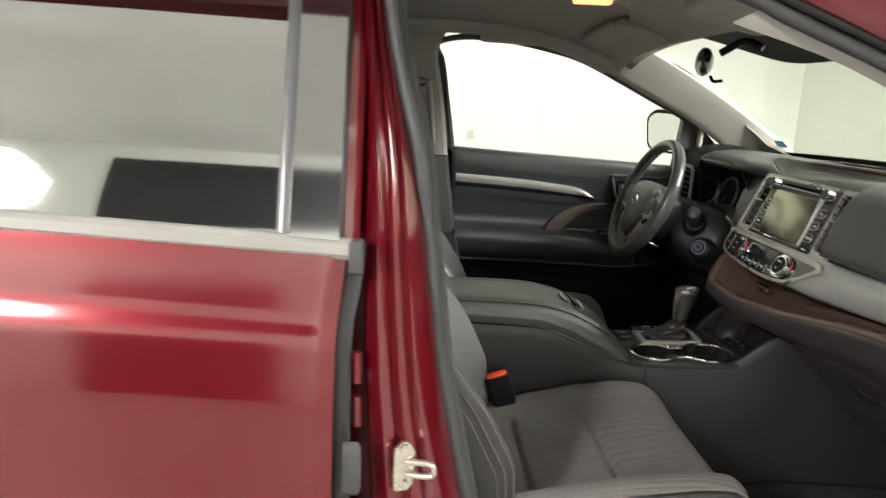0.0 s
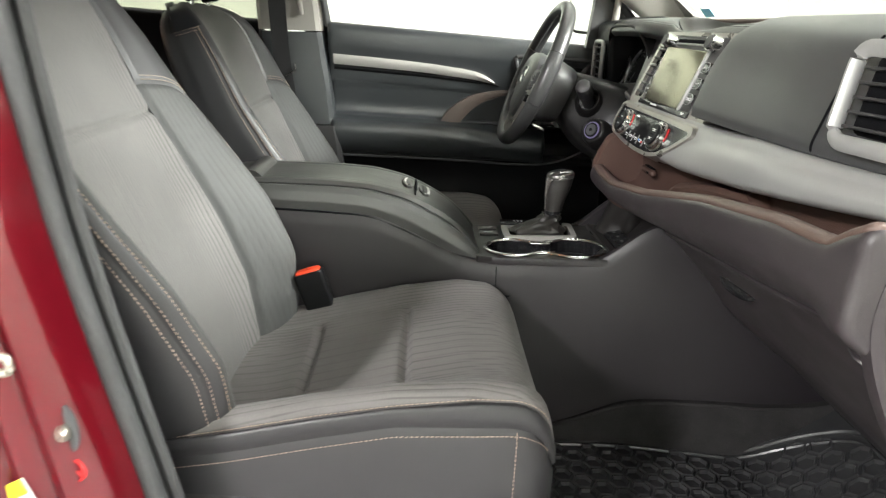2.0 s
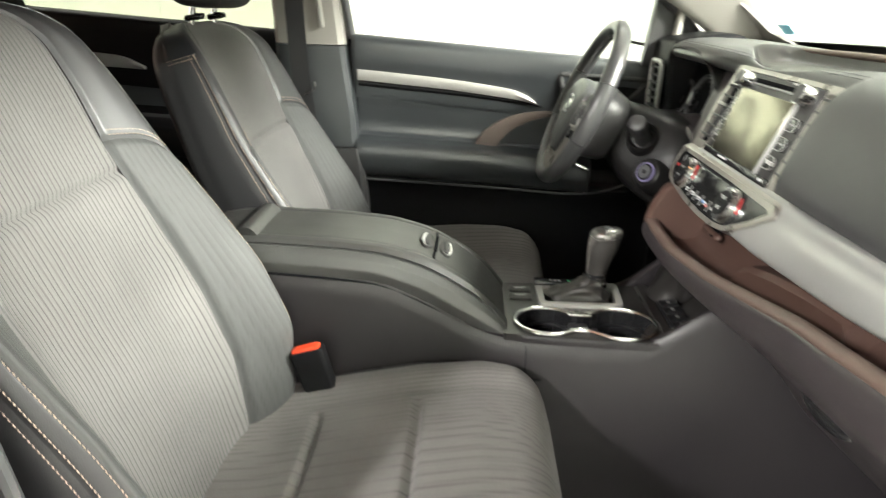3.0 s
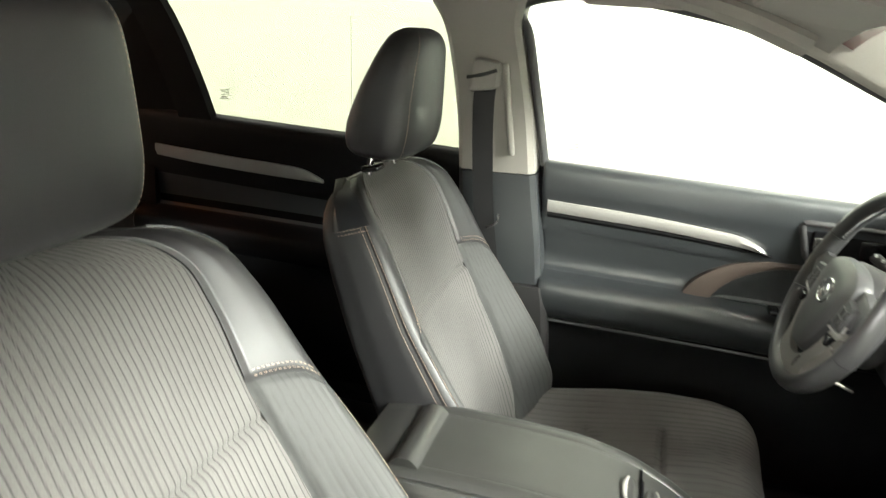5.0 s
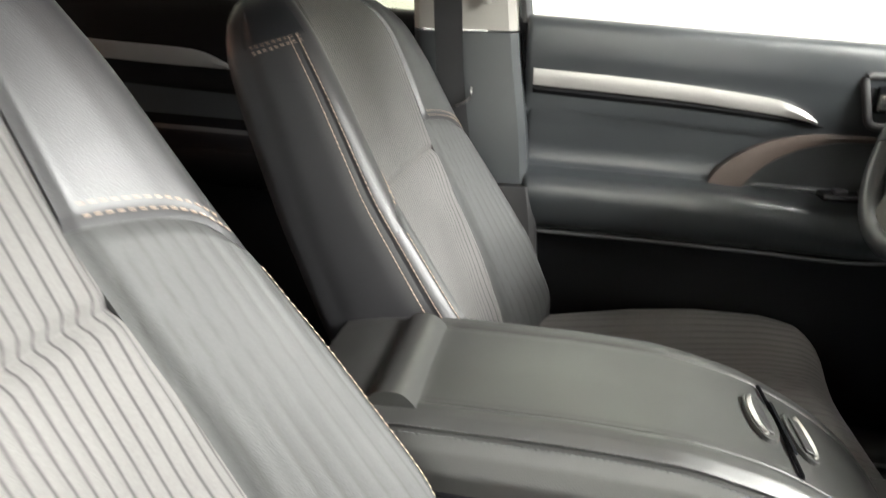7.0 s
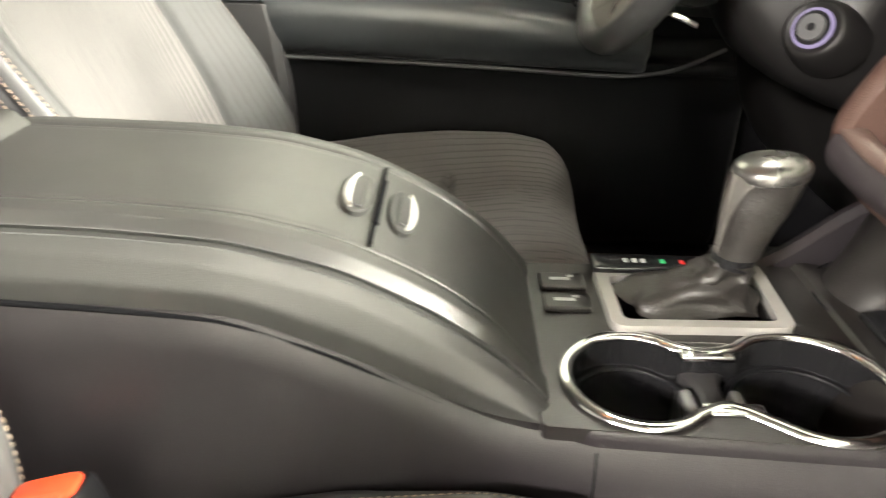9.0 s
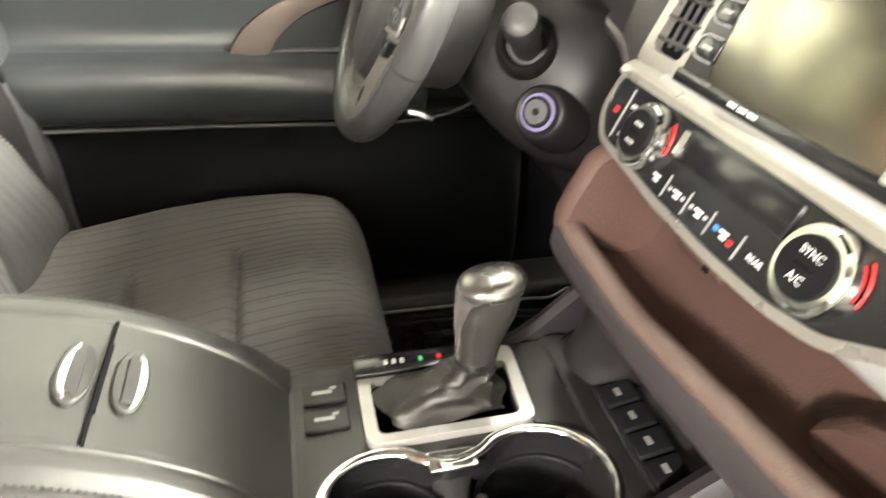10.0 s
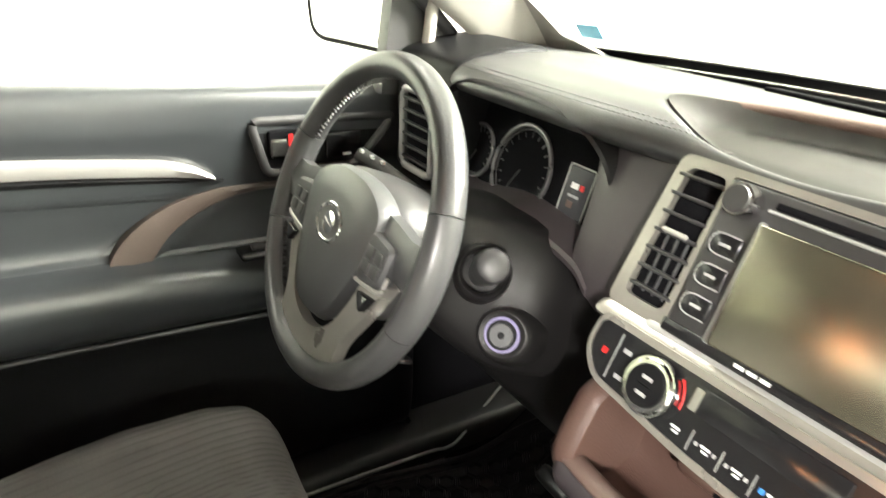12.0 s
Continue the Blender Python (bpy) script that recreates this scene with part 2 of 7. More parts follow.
def cat(ctrl, n, closed=False):
    """A smooth line of n points through the control points."""
    c = np.asarray(ctrl, float)
    k = len(c)
    c = np.concatenate([c[-1:], c, c[:2]]) if closed else np.concatenate([2 * c[:1] - c[1:2], c, 2 * c[-1:] - c[-2:-1]])
    t = np.linspace(0, k if closed else k - 1, n, endpoint=not closed)
    i = np.minimum(t.astype(int), (k if closed else k - 1) - 1)
    f = (t - i)[:, None]
    p0, p1, p2, p3 = c[i], c[i + 1], c[i + 2], c[i + 3]
    return 0.5 * (2 * p1 + (p2 - p0) * f + (2 * p0 - 5 * p1 + 4 * p2 - p3) * f ** 2 + (3 * p1 - p0 - 3 * p2 + p3) * f ** 3)


def rounded(ctrl, r, n=4):
    """A closed outline with its corners rounded to the radius r."""
    c = [np.asarray(p, float) for p in ctrl]
    out = []
    for i, p in enumerate(c):
        a, b = c[i - 1] - p, c[(i + 1) % len(c)] - p
        la, lb = np.linalg.norm(a), np.linalg.norm(b)
        d = min(r, la * 0.45, lb * 0.45)
        q0, q1 = p + a / la * d, p + b / lb * d
        for j in range(n + 1):
            f = j / n
            out.append((1 - f) ** 2 * q0 + 2 * f * (1 - f) * p + f * f * q1)
    return np.array(out)


def loft(name, rings, mat, parent=None, label="", caps=True, smooth=True, closed=True, loop=False):
    rings = [np.asarray(r, float) for r in rings]
    n = len(rings[0])
    verts = np.concatenate(rings)
    faces = []
    span = n if closed else n - 1
    for k in range(len(rings) if loop else len(rings) - 1):
        a, b = k * n, ((k + 1) % len(rings)) * n
        for i in range(span):
            j = (i + 1) % n
            faces.append((a + i, a + j, b + j, b + i))
    if caps and closed and not loop:
        faces.append(tuple(range(n))[::-1])
        faces.append(tuple((len(rings) - 1) * n + i for i in range(n)))
    bm = bmesh.new()
    vs = [bm.verts.new(v) for v in verts]
    for f in faces:
        try:
            bm.faces.new([vs[i] for i in f])
        except ValueError:
            pass
    return part(name, bm, mat, parent, label, smooth)


def tube(name, pts, r, mat, parent=None, label="", closed=False, seg=10, flat=None):
    """A rod along a line; flat: (a, b) half widths of an oval section, b upwards."""
    pts = np.asarray(pts, float)
    n = len(pts)
    rings = []
    for i in range(n):
        t = pts[(i + 1) % n] - pts[i - 1] if closed else pts[min(i + 1, n - 1)] - pts[max(i - 1, 0)]
        t = t / np.linalg.norm(t)
        up = np.array([0, 0, 1.0]) if abs(t[2]) < 0.9 else np.array([1.0, 0, 0])
        s = np.cross(t, up)
        s /= np.linalg.norm(s)
        u = np.cross(s, t)
        ra, rb = flat if flat else (r, r)
        rings.append([pts[i] + s * ra * math.cos(a) + u * rb * math.sin(a) for a in np.linspace(0, 2 * math.pi, seg, endpoint=False)])
    return loft(name, rings, mat, parent, label, loop=closed)


def rbox(name, centre, size, mat, parent=None, label="", bevel=0.004, turn=None, seg=3):
    """A block with rounded edges; turn: a 3x3 or 4x4 turn about its centre."""
    bm = bmesh.new()
    bmesh.ops.create_cube(bm, size=1)
    bmesh.ops.scale(bm, vec=size, verts=bm.verts)
    if bevel:
        bmesh.ops.bevel(bm, geom=bm.edges[:], offset=min(bevel, min(size) * 0.45), segments=seg, affect="EDGES", profile=0.5)
    if turn is not None:
        bmesh.ops.transform(bm, matrix=turn.to_4x4(), verts=bm.verts)
    bmesh.ops.translate(bm, vec=centre, verts=bm.verts)
    return part(name, bm, mat, parent, label)


def plate(name, outline, holes, frame_of, depth, mat, parent=None, label="", bevel=0.0):
    """A flat plate with holes; outlines in the plane's (r, s), frame_of(r, s, d) to the world; it reaches from 0 to -depth."""
    bm = bmesh.new()
    edges, loops = [], []
    for loop in [outline, *holes]:
        vs = [bm.verts.new(frame_of(r, s, 0)) for r, s in loop]
        loops.append(vs)
        edges += [bm.edges.new((vs[i], vs[(i + 1) % len(vs)])) for i in range(len(vs))]
    bmesh.ops.triangle_fill(bm, use_beauty=True, edges=edges)
    top = bm.faces[:]
    ext = bmesh.ops.extrude_face_region(bm, geom=top)
    shift = Vector(frame_of(0, 0, -depth)) - Vector(frame_of(0, 0, 0))
    bmesh.ops.translate(bm, vec=shift, verts=[v for v in ext["geom"] if isinstance(v, bmesh.types.BMVert)])
    return part(name, bm, mat, parent, label)


def skin(name, f, us, vs, mat, parent=None, label="", thick=0.005, push=None, rib=None, flip=False):
    """A padded sheet over the surface f(U, V); push: its relief along the normal; rib: values for the material."""
    U, V = np.meshgrid(us, vs, indexing="ij")
    P = f(U, V)
    du, dv = np.gradient(P, axis=0), np.gradient(P, axis=1)
    N = np.cross(du, dv)
    N /= np.linalg.norm(N, axis=2, keepdims=True) + 1e-12
    if flip:
        N = -N
    if push is not None:
        P = P + N * push(U, V, P)[..., None]
    a, b = len(us), len(vs)
    top, low = P.reshape(-1, 3), (P - N * thick).reshape(-1, 3)
    idx = np.arange(a * b).reshape(a, b)
    q = np.stack([idx[:-1, :-1], idx[1:, :-1], idx[1:, 1:], idx[:-1, 1:]], axis=-1).reshape(-1, 4)
    if flip:
        q = q[:, ::-1]
    off = a * b
    faces = [tuple(map(int, r)) for r in q] + [tuple(int(i) + off for i in r[::-1]) for r in q]
    rim = list(idx[:, 0]) + list(idx[-1, 1:]) + list(idx[-2::-1, -1]) + list(idx[0, -2:0:-1])
    for i in range(len(rim)):
        x, y = int(rim[i]), int(rim[(i + 1) % len(rim)])
        faces.append((y, x, x + off, y + off) if not flip else (x, y, y + off, x + off))
    R = None
    if rib is not None:
        R = np.concatenate([rib(U, V, P).reshape(-1), np.ones(off)])
    return link_mesh(name, np.concatenate([top, low]), faces, mat, parent, label, rib=R)


def line_on(f, us, vs):
    """Points and normals along a line on the surface f."""
    us, vs = np.asarray(us, float), np.asarray(vs, float)
    e = 1e-3
    P = f(us, vs)
    N = np.cross(f(us + e, vs) - P, f(us, vs + e) - P)
    return P, N / (np.linalg.norm(N, axis=-1, keepdims=True) + 1e-12)


def stitches(name, P, N, parent, pitch=0.0062, length=0.0040, width=0.0010, lift=0.0006, mat=None, label="tan thread stitching"):
    """A row of thread stitches along a line."""
    seg = np.linalg.norm(np.diff(P, axis=0), axis=1)
    s = np.concatenate([[0], np.cumsum(seg)])
    verts, faces = [], []
    for c in np.arange(pitch, s[-1] - pitch, pitch):
        a, b = [np.array([np.interp(c + d, s, P[:, k]) for k in range(3)]) for d in (-length / 2, length / 2)]
        nn = np.array([np.interp(c, s, N[:, k]) for k in range(3)])
        nn /= np.linalg.norm(nn) + 1e-12
        t = (b - a) / (np.linalg.norm(b - a) + 1e-12)
        w = np.cross(t, nn) * width / 2
        m = (a + b) / 2 + nn * (lift + width * 0.8)
        k = len(verts)
        verts += [a - w, a + w, b + w, b - w, m - w * 0.8 - t * length * 0.25, m + w * 0.8 - t * length * 0.25, m + w * 0.8 + t * length * 0.25, m - w * 0.8 + t * length * 0.25]
        faces += [(k + 4, k + 5, k + 6, k + 7), (k, k + 1, k + 5, k + 4), (k + 1, k + 2, k + 6, k + 5), (k + 2, k + 3, k + 7, k + 6), (k + 3, k, k + 4, k + 7)]
    return link_mesh(name, verts, faces, mat or M_STITCH, parent, label, smooth=False)


def lettering(name, text, size, m, mat, parent):
    """Printed words as flat raised mesh, in the plane of the pose m."""
    cu = bpy.data.curves.new(name, "FONT")
    cu.body, cu.size, cu.extrude, cu.align_x, cu.align_y = text, size, 0.0002, "CENTER", "CENTER"
    ob = bpy.data.objects.new(name, cu)
    me = bpy.data.meshes.new_from_object(ob)
    bpy.data.objects.remove(ob)
    me.transform(m)
    me.materials.clear()
    me.materials.append(mat)
    o = new(name, me)
    o.parent = parent
    return o


def dense(lo, hi, n, seams=()):
    """Even steps with extra ones close to the seams."""
    v = list(np.linspace(lo, hi, n))
    for s in seams:
        v += [s + d for d in (-0.012, -0.006, -0.003, 0, 0.003, 0.006, 0.012) if lo < s + d < hi]
    return np.array(sorted(set(np.round(v, 5))))

# ---- the room ----


def slab(name, lo, hi, mat, label, category, bevel=0.0):
    c = [(a + b) / 2 for a, b in zip(lo, hi)]
    ob = rbox(name, c, [b - a for a, b in zip(lo, hi)], mat, bevel=bevel)
    return tagged(ob, label, category, kind="structure")


slab("floor", (-5.2, -5.4, -0.2), (3.1, 3.8, 0.0), M_FLOOR, "grey tiled showroom floor under the parked car", "floor")
slab("ceiling", (-5.2, -5.4, 4.2), (3.1, 3.8, 4.35), M_CEIL, "plain white showroom ceiling with added round lights", "ceiling")
wall_n = slab("wall_north", (-5.2, 3.62, 0.0), (3.1, 3.8, 4.2), M_WALL, "plain white painted wall beyond the car windows", "wall")
slab("wall_south", (-5.2, -5.4, 0.0), (3.1, -5.22, 4.2), M_WALL, "plain white painted wall behind the car", "wall")
slab("wall_west", (-5.2, -5.22, 0.0), (-5.02, 3.62, 4.2), M_WALL, "plain white painted side wall", "wall")
slab("wall_east", (2.92, -5.22, 0.0), (3.1, 3.62, 4.2), M_WALL, "plain white painted wall ahead of the windshield", "wall")
# thin panel joints of the wall
rbox("joint", (-1.0, 3.617, 1.445), (8.2, 0.006, 0.006), M_CEIL, wall_n, bevel=0)
for jx in (-3.4, -1.6, 0.95, 2.4):
    rbox("joint", (jx, 3.617, 0.72), (0.005, 0.006, 1.44), M_CEIL, wall_n, bevel=0)
# dark high window and door in the wall behind, mirrored in the car's side
slab("window_1", (-2.35, -5.22, 3.03), (1.2, -5.18, 3.95), M_DARKDOOR, "dark high window in the white wall", "window", 0.01)
slab("door_1", (-2.3, -5.22, 0.0), (-0.85, -5.16, 2.1), M_DARKDOOR, "wide charcoal door in the white wall", "door", 0.01)
for (lx, ly, lz), size, watts, aim in LAMPS:
    fixture = thing("ceiling_light", "round white hung light out of view, one mirrored lamp and four added", "ceiling light", "ceiling lights", at=(lx, ly, lz))
    turn = [(math.cos(a), math.sin(a)) for a in np.linspace(0, 2 * math.pi, 32, endpoint=False)]
    loft("housing", [[(r * c, r * d, z) for c, d in turn] for r, z in ((size * 0.56, -0.02), (size * 0.56, 0.02), (size * 0.3, 0.07), (0.05, 0.10))], M_CEIL, fixture)
    tube("hanger", [(0, 0, 0.09), (0, 0, 4.2 - lz)], 0.004, M_CEIL, fixture)

# ---- the car's shell ----
car = thing("car_body", "dark red metallic car body with open passenger door", "car body", at=(0, 0, 0))


# roof skin and cloth headliner, one above the other
def roof_surface(lift):
    def f(U, V):
        x = U
        y = V
        z = 1.575 + lift - 0.20 * np.abs(y / 0.75) ** 3.2 * 0.42 - 0.16 * np.clip((x - 0.25) / 0.45, 0, 1) ** 2 * 0.62 - 0.03 * ((x + 0.5) / 1.0) ** 2
        return np.stack([x, y, z], axis=-1)
    return f


skin("headliner", roof_surface(0.0), np.linspace(-1.9, 0.66, 50), np.linspace(-0.66, 0.66, 40), M_LINER, car, "grey cloth headliner", thick=-0.012)
skin("roof_panel", roof_surface(0.035), np.linspace(-2.0, 0.70, 50), np.linspace(-0.74, 0.74, 40), M_PAINT, car, "dark red roof panel", thick=0.01)

# rails over the door openings and the windshield pillars, on both sides
RAIL = [(-1.95, 0.66, 1.40), (-1.2, 0.66, 1.475), (-0.5, 0.665, 1.505), (0.05, 0.665, 1.508), (0.30, 0.665, 1.497), (0.47, 0.665, 1.462), (0.62, 0.675, 1.405)]


def pillar(name, lo, hi, n, half, mat, label):
    """A bar whose inner face lies between two lines; half: how far it stands out behind."""
    a, b = cat(lo, n), cat(hi, n)
    rings = []
    for p, q in zip(a, b):
        m = (p + q) / 2 + np.array(half)
        rings.append(cat([p, (p * 0.7 + q * 0.3) + np.array(half) * -0.12, (p * 0.3 + q * 0.7) + np.array(half) * -0.12, q, q * 0.8 + m * 0.2 + np.array(half) * 0.6, m, p * 0.8 + m * 0.2 + np.array(half) * 0.6], 20, closed=True))
    return loft(name, rings, mat, car, label)


A_LOW = [(0.44, 0.672, 1.455), (0.60, 0.68, 1.405), (0.767, 0.69, 1.325), (0.93, 0.70, 1.245), (1.06, 0.71, 1.16), (1.13, 0.715, 1.10)]
A_TOP = [(0.56, 0.60, 1.500), (0.70, 0.615, 1.478), (0.87, 0.635, 1.400), (1.04, 0.65, 1.305), (1.20, 0.665, 1.205), (1.31, 0.675, 1.13)]
pillar("windshield_pillar_trim", A_LOW, A_TOP, 20, (0.03, 0.045, 0.02), M_GREY, "light grey windshield pillar trim")
flip_y = lambda pts, dy=0.0: [(x, -y + dy, z) for x, y, z in pts]
pillar("windshield_pillar_trim", [(x, y, z - 0.042) for x, y, z in flip_y(A_LOW, 0.07)], [(x, y, z - 0.042) for x, y, z in flip_y(A_TOP, 0.07)], 20, (0.03, -0.03, 0.02), M_GREY, "light grey windshield pillar trim")
# outer red pillars
for side in (1, -0.945):
    drop = 0.0 if side > 0 else 0.03
    pts = cat([(0.50, side * 0.72, 1.49 - drop * 0.5), (0.70, side * 0.735, 1.42 - drop), (0.95, side * 0.75, 1.30 - drop), (1.2, side * 0.77, 1.17 - drop), (1.36, side * 0.78, 1.08 - drop)], 20)
    tube("outer_pillar", pts, 0.03, M_PAINT, car, "dark red outer pillar", flat=(0.035, 0.045))
    roof_edge = cat([(-1.95, side * 0.76, 1.43), (-1.2, side * 0.745, 1.525), (-0.5, side * 0.735, 1.555), (0.05, side * 0.73, 1.555), (0.34, side * 0.722, 1.535), (0.50, side * 0.72, 1.49)], 30)
    tube("roof_rail", roof_edge, 0.03, M_PAINT, car, "dark red roof rail", flat=(0.05, 0.04))
    tube("rail_trim", cat([(x, side * (y - 0.03), z + 0.012) for x, y, z in RAIL], 30), 0.03, M_LINER, car, "grey cloth rail trim", flat=(0.05, 0.03))
# front header trim
tube("header_trim", cat([(0.56, -0.60, 1.495), (0.66, -0.3, 1.515), (0.68, 0.0, 1.52), (0.66, 0.3, 1.515), (0.56, 0.60, 1.495)], 24), 0.02, M_LINER, car, "grey cloth header trim", flat=(0.035, 0.02))

# windshield: glass with black edge band
def wind(U, V):
    x = 1.33 - 0.68 * V - 0.10 * U ** 2 * (1 - 0.3 * V)
    y = U * (0.70 - 0.08 * V)
    z = 1.125 + 0.385 * V - 0.012 * U ** 2 + 0.30 * np.clip(V, 0, 1) ** 0.8 * (1 - V)
    return np.stack([x, y, z], axis=-1)


windshield = thing("windshield", "clear windshield glass with black printed edge band", "windshield")
pane = skin("pane", wind, np.linspace(-1, 1, 24), np.linspace(0, 1, 16), M_GLASS, windshield, "clear windshield glass", thick=0.004)
skin("edge_band", lambda U, V: wind(U, V) - np.array([0.006, 0, 0.004]), np.linspace(-1, 1, 30), np.linspace(0.048, 0.066, 4), M_LOWER, windshield, "black lower edge band", thick=0.003)
for sgn in (-1, 1):
    skin("edge_band", lambda U, V: wind(U, V) - np.array([0.006, 0, 0.004]), np.linspace(sgn * 0.972, sgn * 1.0, 4), np.linspace(0, 1, 20), M_LOWER, windshield, "black side edge band", thick=0.003)
skin("sensor_patch", lambda U, V: wind(U, 1.0 - V * 0.46 * (1 - 0.75 * np.abs((U - 0.09) / 0.39) ** 4)) - np.array([0.008, 0, 0.006]), np.linspace(-0.29, 0.47, 30), np.linspace(0, 1, 12), M_LOWER, windshield, "black dome patch above the mirror", thick=0.01)
skin("cowl_trim", lambda U, V: wind(U, V) - np.array([0.011, 0, 0.008]), np.linspace(-1, 1, 30), np.linspace(-0.03, 0.050, 5), M_PAD, windshield, "dark grey trim below the glass", thick=0.003)


def pillar_foot(U, V):
    edge = np.interp(V, [0.02, 0.055, 0.10, 0.20], [0.80, 0.82, 0.925, 0.965])
    return wind(edge + (1 - edge) * U, V) - np.array([0.014, 0, 0.008])


skin("pillar_foot", pillar_foot, np.linspace(0, 1, 6), np.linspace(0.02, 0.20, 12), M_LINER, windshield, "pale grey trim at the foot of the pillar", thick=0.006)
sticker = skin("sticker", lambda U, V: wind(U, V) - np.array([0.008, 0, 0.005]), np.linspace(0.835, 0.89, 4), np.linspace(0.088, 0.118, 4), M_STICKER, None, thick=0.001)
tagged(sticker, "small blue paper sticker stuck on the windshield corner", "sticker")

# mirror on its arm
mirror = thing("rearview_mirror", "black inside mirror on a short arm at the windshield", "mirror", at=(0, 0, 0))
tube("arm", cat([(0.80, 0.03, 1.435), (0.77, 0.06, 1.45), (0.735, 0.10, 1.425)], 8), 0.009, M_BLACK, mirror)
shell = []
for k, (f, d) in enumerate(zip(np.linspace(-1, 1, 15), np.sqrt(1 - np.linspace(-0.985, 0.985, 15) ** 2))):
    c = np.array([0.708 + 0.045 * f, 0.125 + 0.105 * f, 1.405 + 0.006 * f])
    ring = [c + np.array([0.02 * d * math.cos(a), -0.008 * d * math.cos(a), 0.034 * d ** 0.6 * math.sin(a)]) for a in np.linspace(0, 2 * math.pi, 16, endpoint=False)]
    shell.append(ring)
loft("shell", shell, M_BLACK, mirror, "black oval mirror shell")
tube("hook", cat([(0.72, 0.11, 1.372), (0.725, 0.10, 1.36), (0.74, 0.085, 1.362)], 6), 0.004, M_BLACK, mirror)

# overhead console with a lit map lamp
over = thing("overhead_console", "grey overhead console with a lit warm map lamp", "overhead console")
loft("housing", [rounded([(x, -0.02 - h, z), (x, -0.02 + h, z), (x, 0.02 + h * 0.7, z - d), (x, -0.06 - h * 0.7, z - d)], 0.01) for x, h, z, d in ((0.30, 0.06, 1.577, 0.006), (0.32, 0.085, 1.577, 0.024), (0.45, 0.10, 1.56, 0.035), (0.60, 0.10, 1.525, 0.032), (0.66, 0.07, 1.515, 0.008))], M_GREY, over, "grey plastic overhead housing")
rbox("lamp_lens", (0.415, 0.065, 1.524), (0.085, 0.055, 0.012), M_LAMP, over, "lit warm lamp lens", 0.004)
rbox("lamp_lens", (0.415, -0.075, 1.524), (0.085, 0.055, 0.012), M_LCD, over, "unlit lamp lens", 0.004)
rbox("pocket_door", (0.50, -0.02, 1.520), (0.10, 0.13, 0.008), M_GREY, over, "grey pocket door", 0.003)
rbox("slot", (0.565, -0.02, 1.507), (0.012, 0.11, 0.006), M_VOID, over, "dark slot", 0.002)

visor = thing("sun_visor", "grey folded sun visor against the headliner", "sun visor", "sun visors")
loft("pad", [rounded([(0.50 + s, 0.20 + t, 1.506 - 0.02 * k), (0.66 - s, 0.20 + t, 1.470 - 0.02 * k), (0.66 - s, 0.53 - t, 1.452 - 0.02 * k), (0.50 + s, 0.53 - t, 1.488 - 0.02 * k)], 0.03) for k, s, t in ((0, 0.004, 0.004), (0.3, 0, 0), (0.7, 0, 0), (1, 0.004, 0.004))], M_LINER, visor, "grey cloth visor pad")
tube("pivot_rod", [(0.51, 0.12, 1.497), (0.51, 0.20, 1.492), (0.51, 0.30, 1.486)], 0.006, M_PLASTIC, visor, "dark pivot rod")
copy_thing(visor, pose(0, -0.76, 0))

grip = thing("grab_handle_cover", "grey folded grab handle above the driver door window", "grab handle")
loft("plate", [rounded([(0.215 + i, 0.615, 1.515 - i), (0.41 - i, 0.615, 1.508 - i), (0.41 - i, 0.635, 1.462 + i), (0.215 + i, 0.635, 1.468 + i)], 0.015) + np.array([0, d, 0]) for i, d in ((0, 0.02), (0, 0.0), (0.004, -0.006))], M_GREY, grip, "grey grip plate")
rbox("button", (0.39, 0.612, 1.484), (0.02, 0.012, 0.022), M_PLASTIC, grip, "dark square cap", 0.002)

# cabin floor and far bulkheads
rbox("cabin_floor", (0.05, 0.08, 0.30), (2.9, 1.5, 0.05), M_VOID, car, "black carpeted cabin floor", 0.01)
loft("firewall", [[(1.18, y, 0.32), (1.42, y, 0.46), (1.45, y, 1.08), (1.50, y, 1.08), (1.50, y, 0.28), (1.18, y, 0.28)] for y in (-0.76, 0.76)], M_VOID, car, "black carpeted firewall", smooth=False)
rbox("tailgate", (-2.0, 0, 0.85), (0.06, 1.5, 0.95), M_PLASTIC, car, "dark tailgate trim", 0.02)
for side in (1, -1):
    rbox("sill", (0.1, 0.80 if side > 0 else -0.63, 0.33), (2.6, 0.14, 0.10), M_PLASTIC, car, "dark door sill trim", 0.02)
rbox("hood_panel", (1.98, 0, 0.98), (1.0, 1.55, 0.05), M_PAINT, car, "dark red hood panel", 0.02)
# added fillers over open gaps, as black as the shade there
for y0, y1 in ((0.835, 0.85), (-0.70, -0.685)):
    rbox("side_wall", (0.0 if y0 > 0 else 1.26, (y0 + y1) / 2, 0.62), (2.9 if y0 > 0 else 0.36, abs(y1 - y0), 0.84), M_VOID, car, "dark filler wall added to close gaps along the cabin side", 0.002)
rear_bench = thing("rear_bench", "black rear bench seat in deep shade", "bench seat")
loft("bench_cushion", [cat([(-1.05, y, 0.42), (-0.62, y, 0.42), (-0.56, y, 0.52), (-0.62, y, 0.585), (-0.9, y, 0.575), (-1.05, y, 0.58)], 24, closed=True) for y in (-0.66, -0.64, 0.64, 0.66)], M_LEATHER, rear_bench)
loft("bench_back", [cat([(-1.02, y, 0.52), (-0.98, y, 0.6), (-1.10, y, 1.0), (-1.17, y, 1.12), (-1.25, y, 1.1), (-1.2, y, 0.6), (-1.12, y, 0.5)], 24, closed=True) for y in (-0.66, -0.64, 0.64, 0.66)], M_LEATHER, rear_bench)

# ---- passenger side pillar between the doors ----


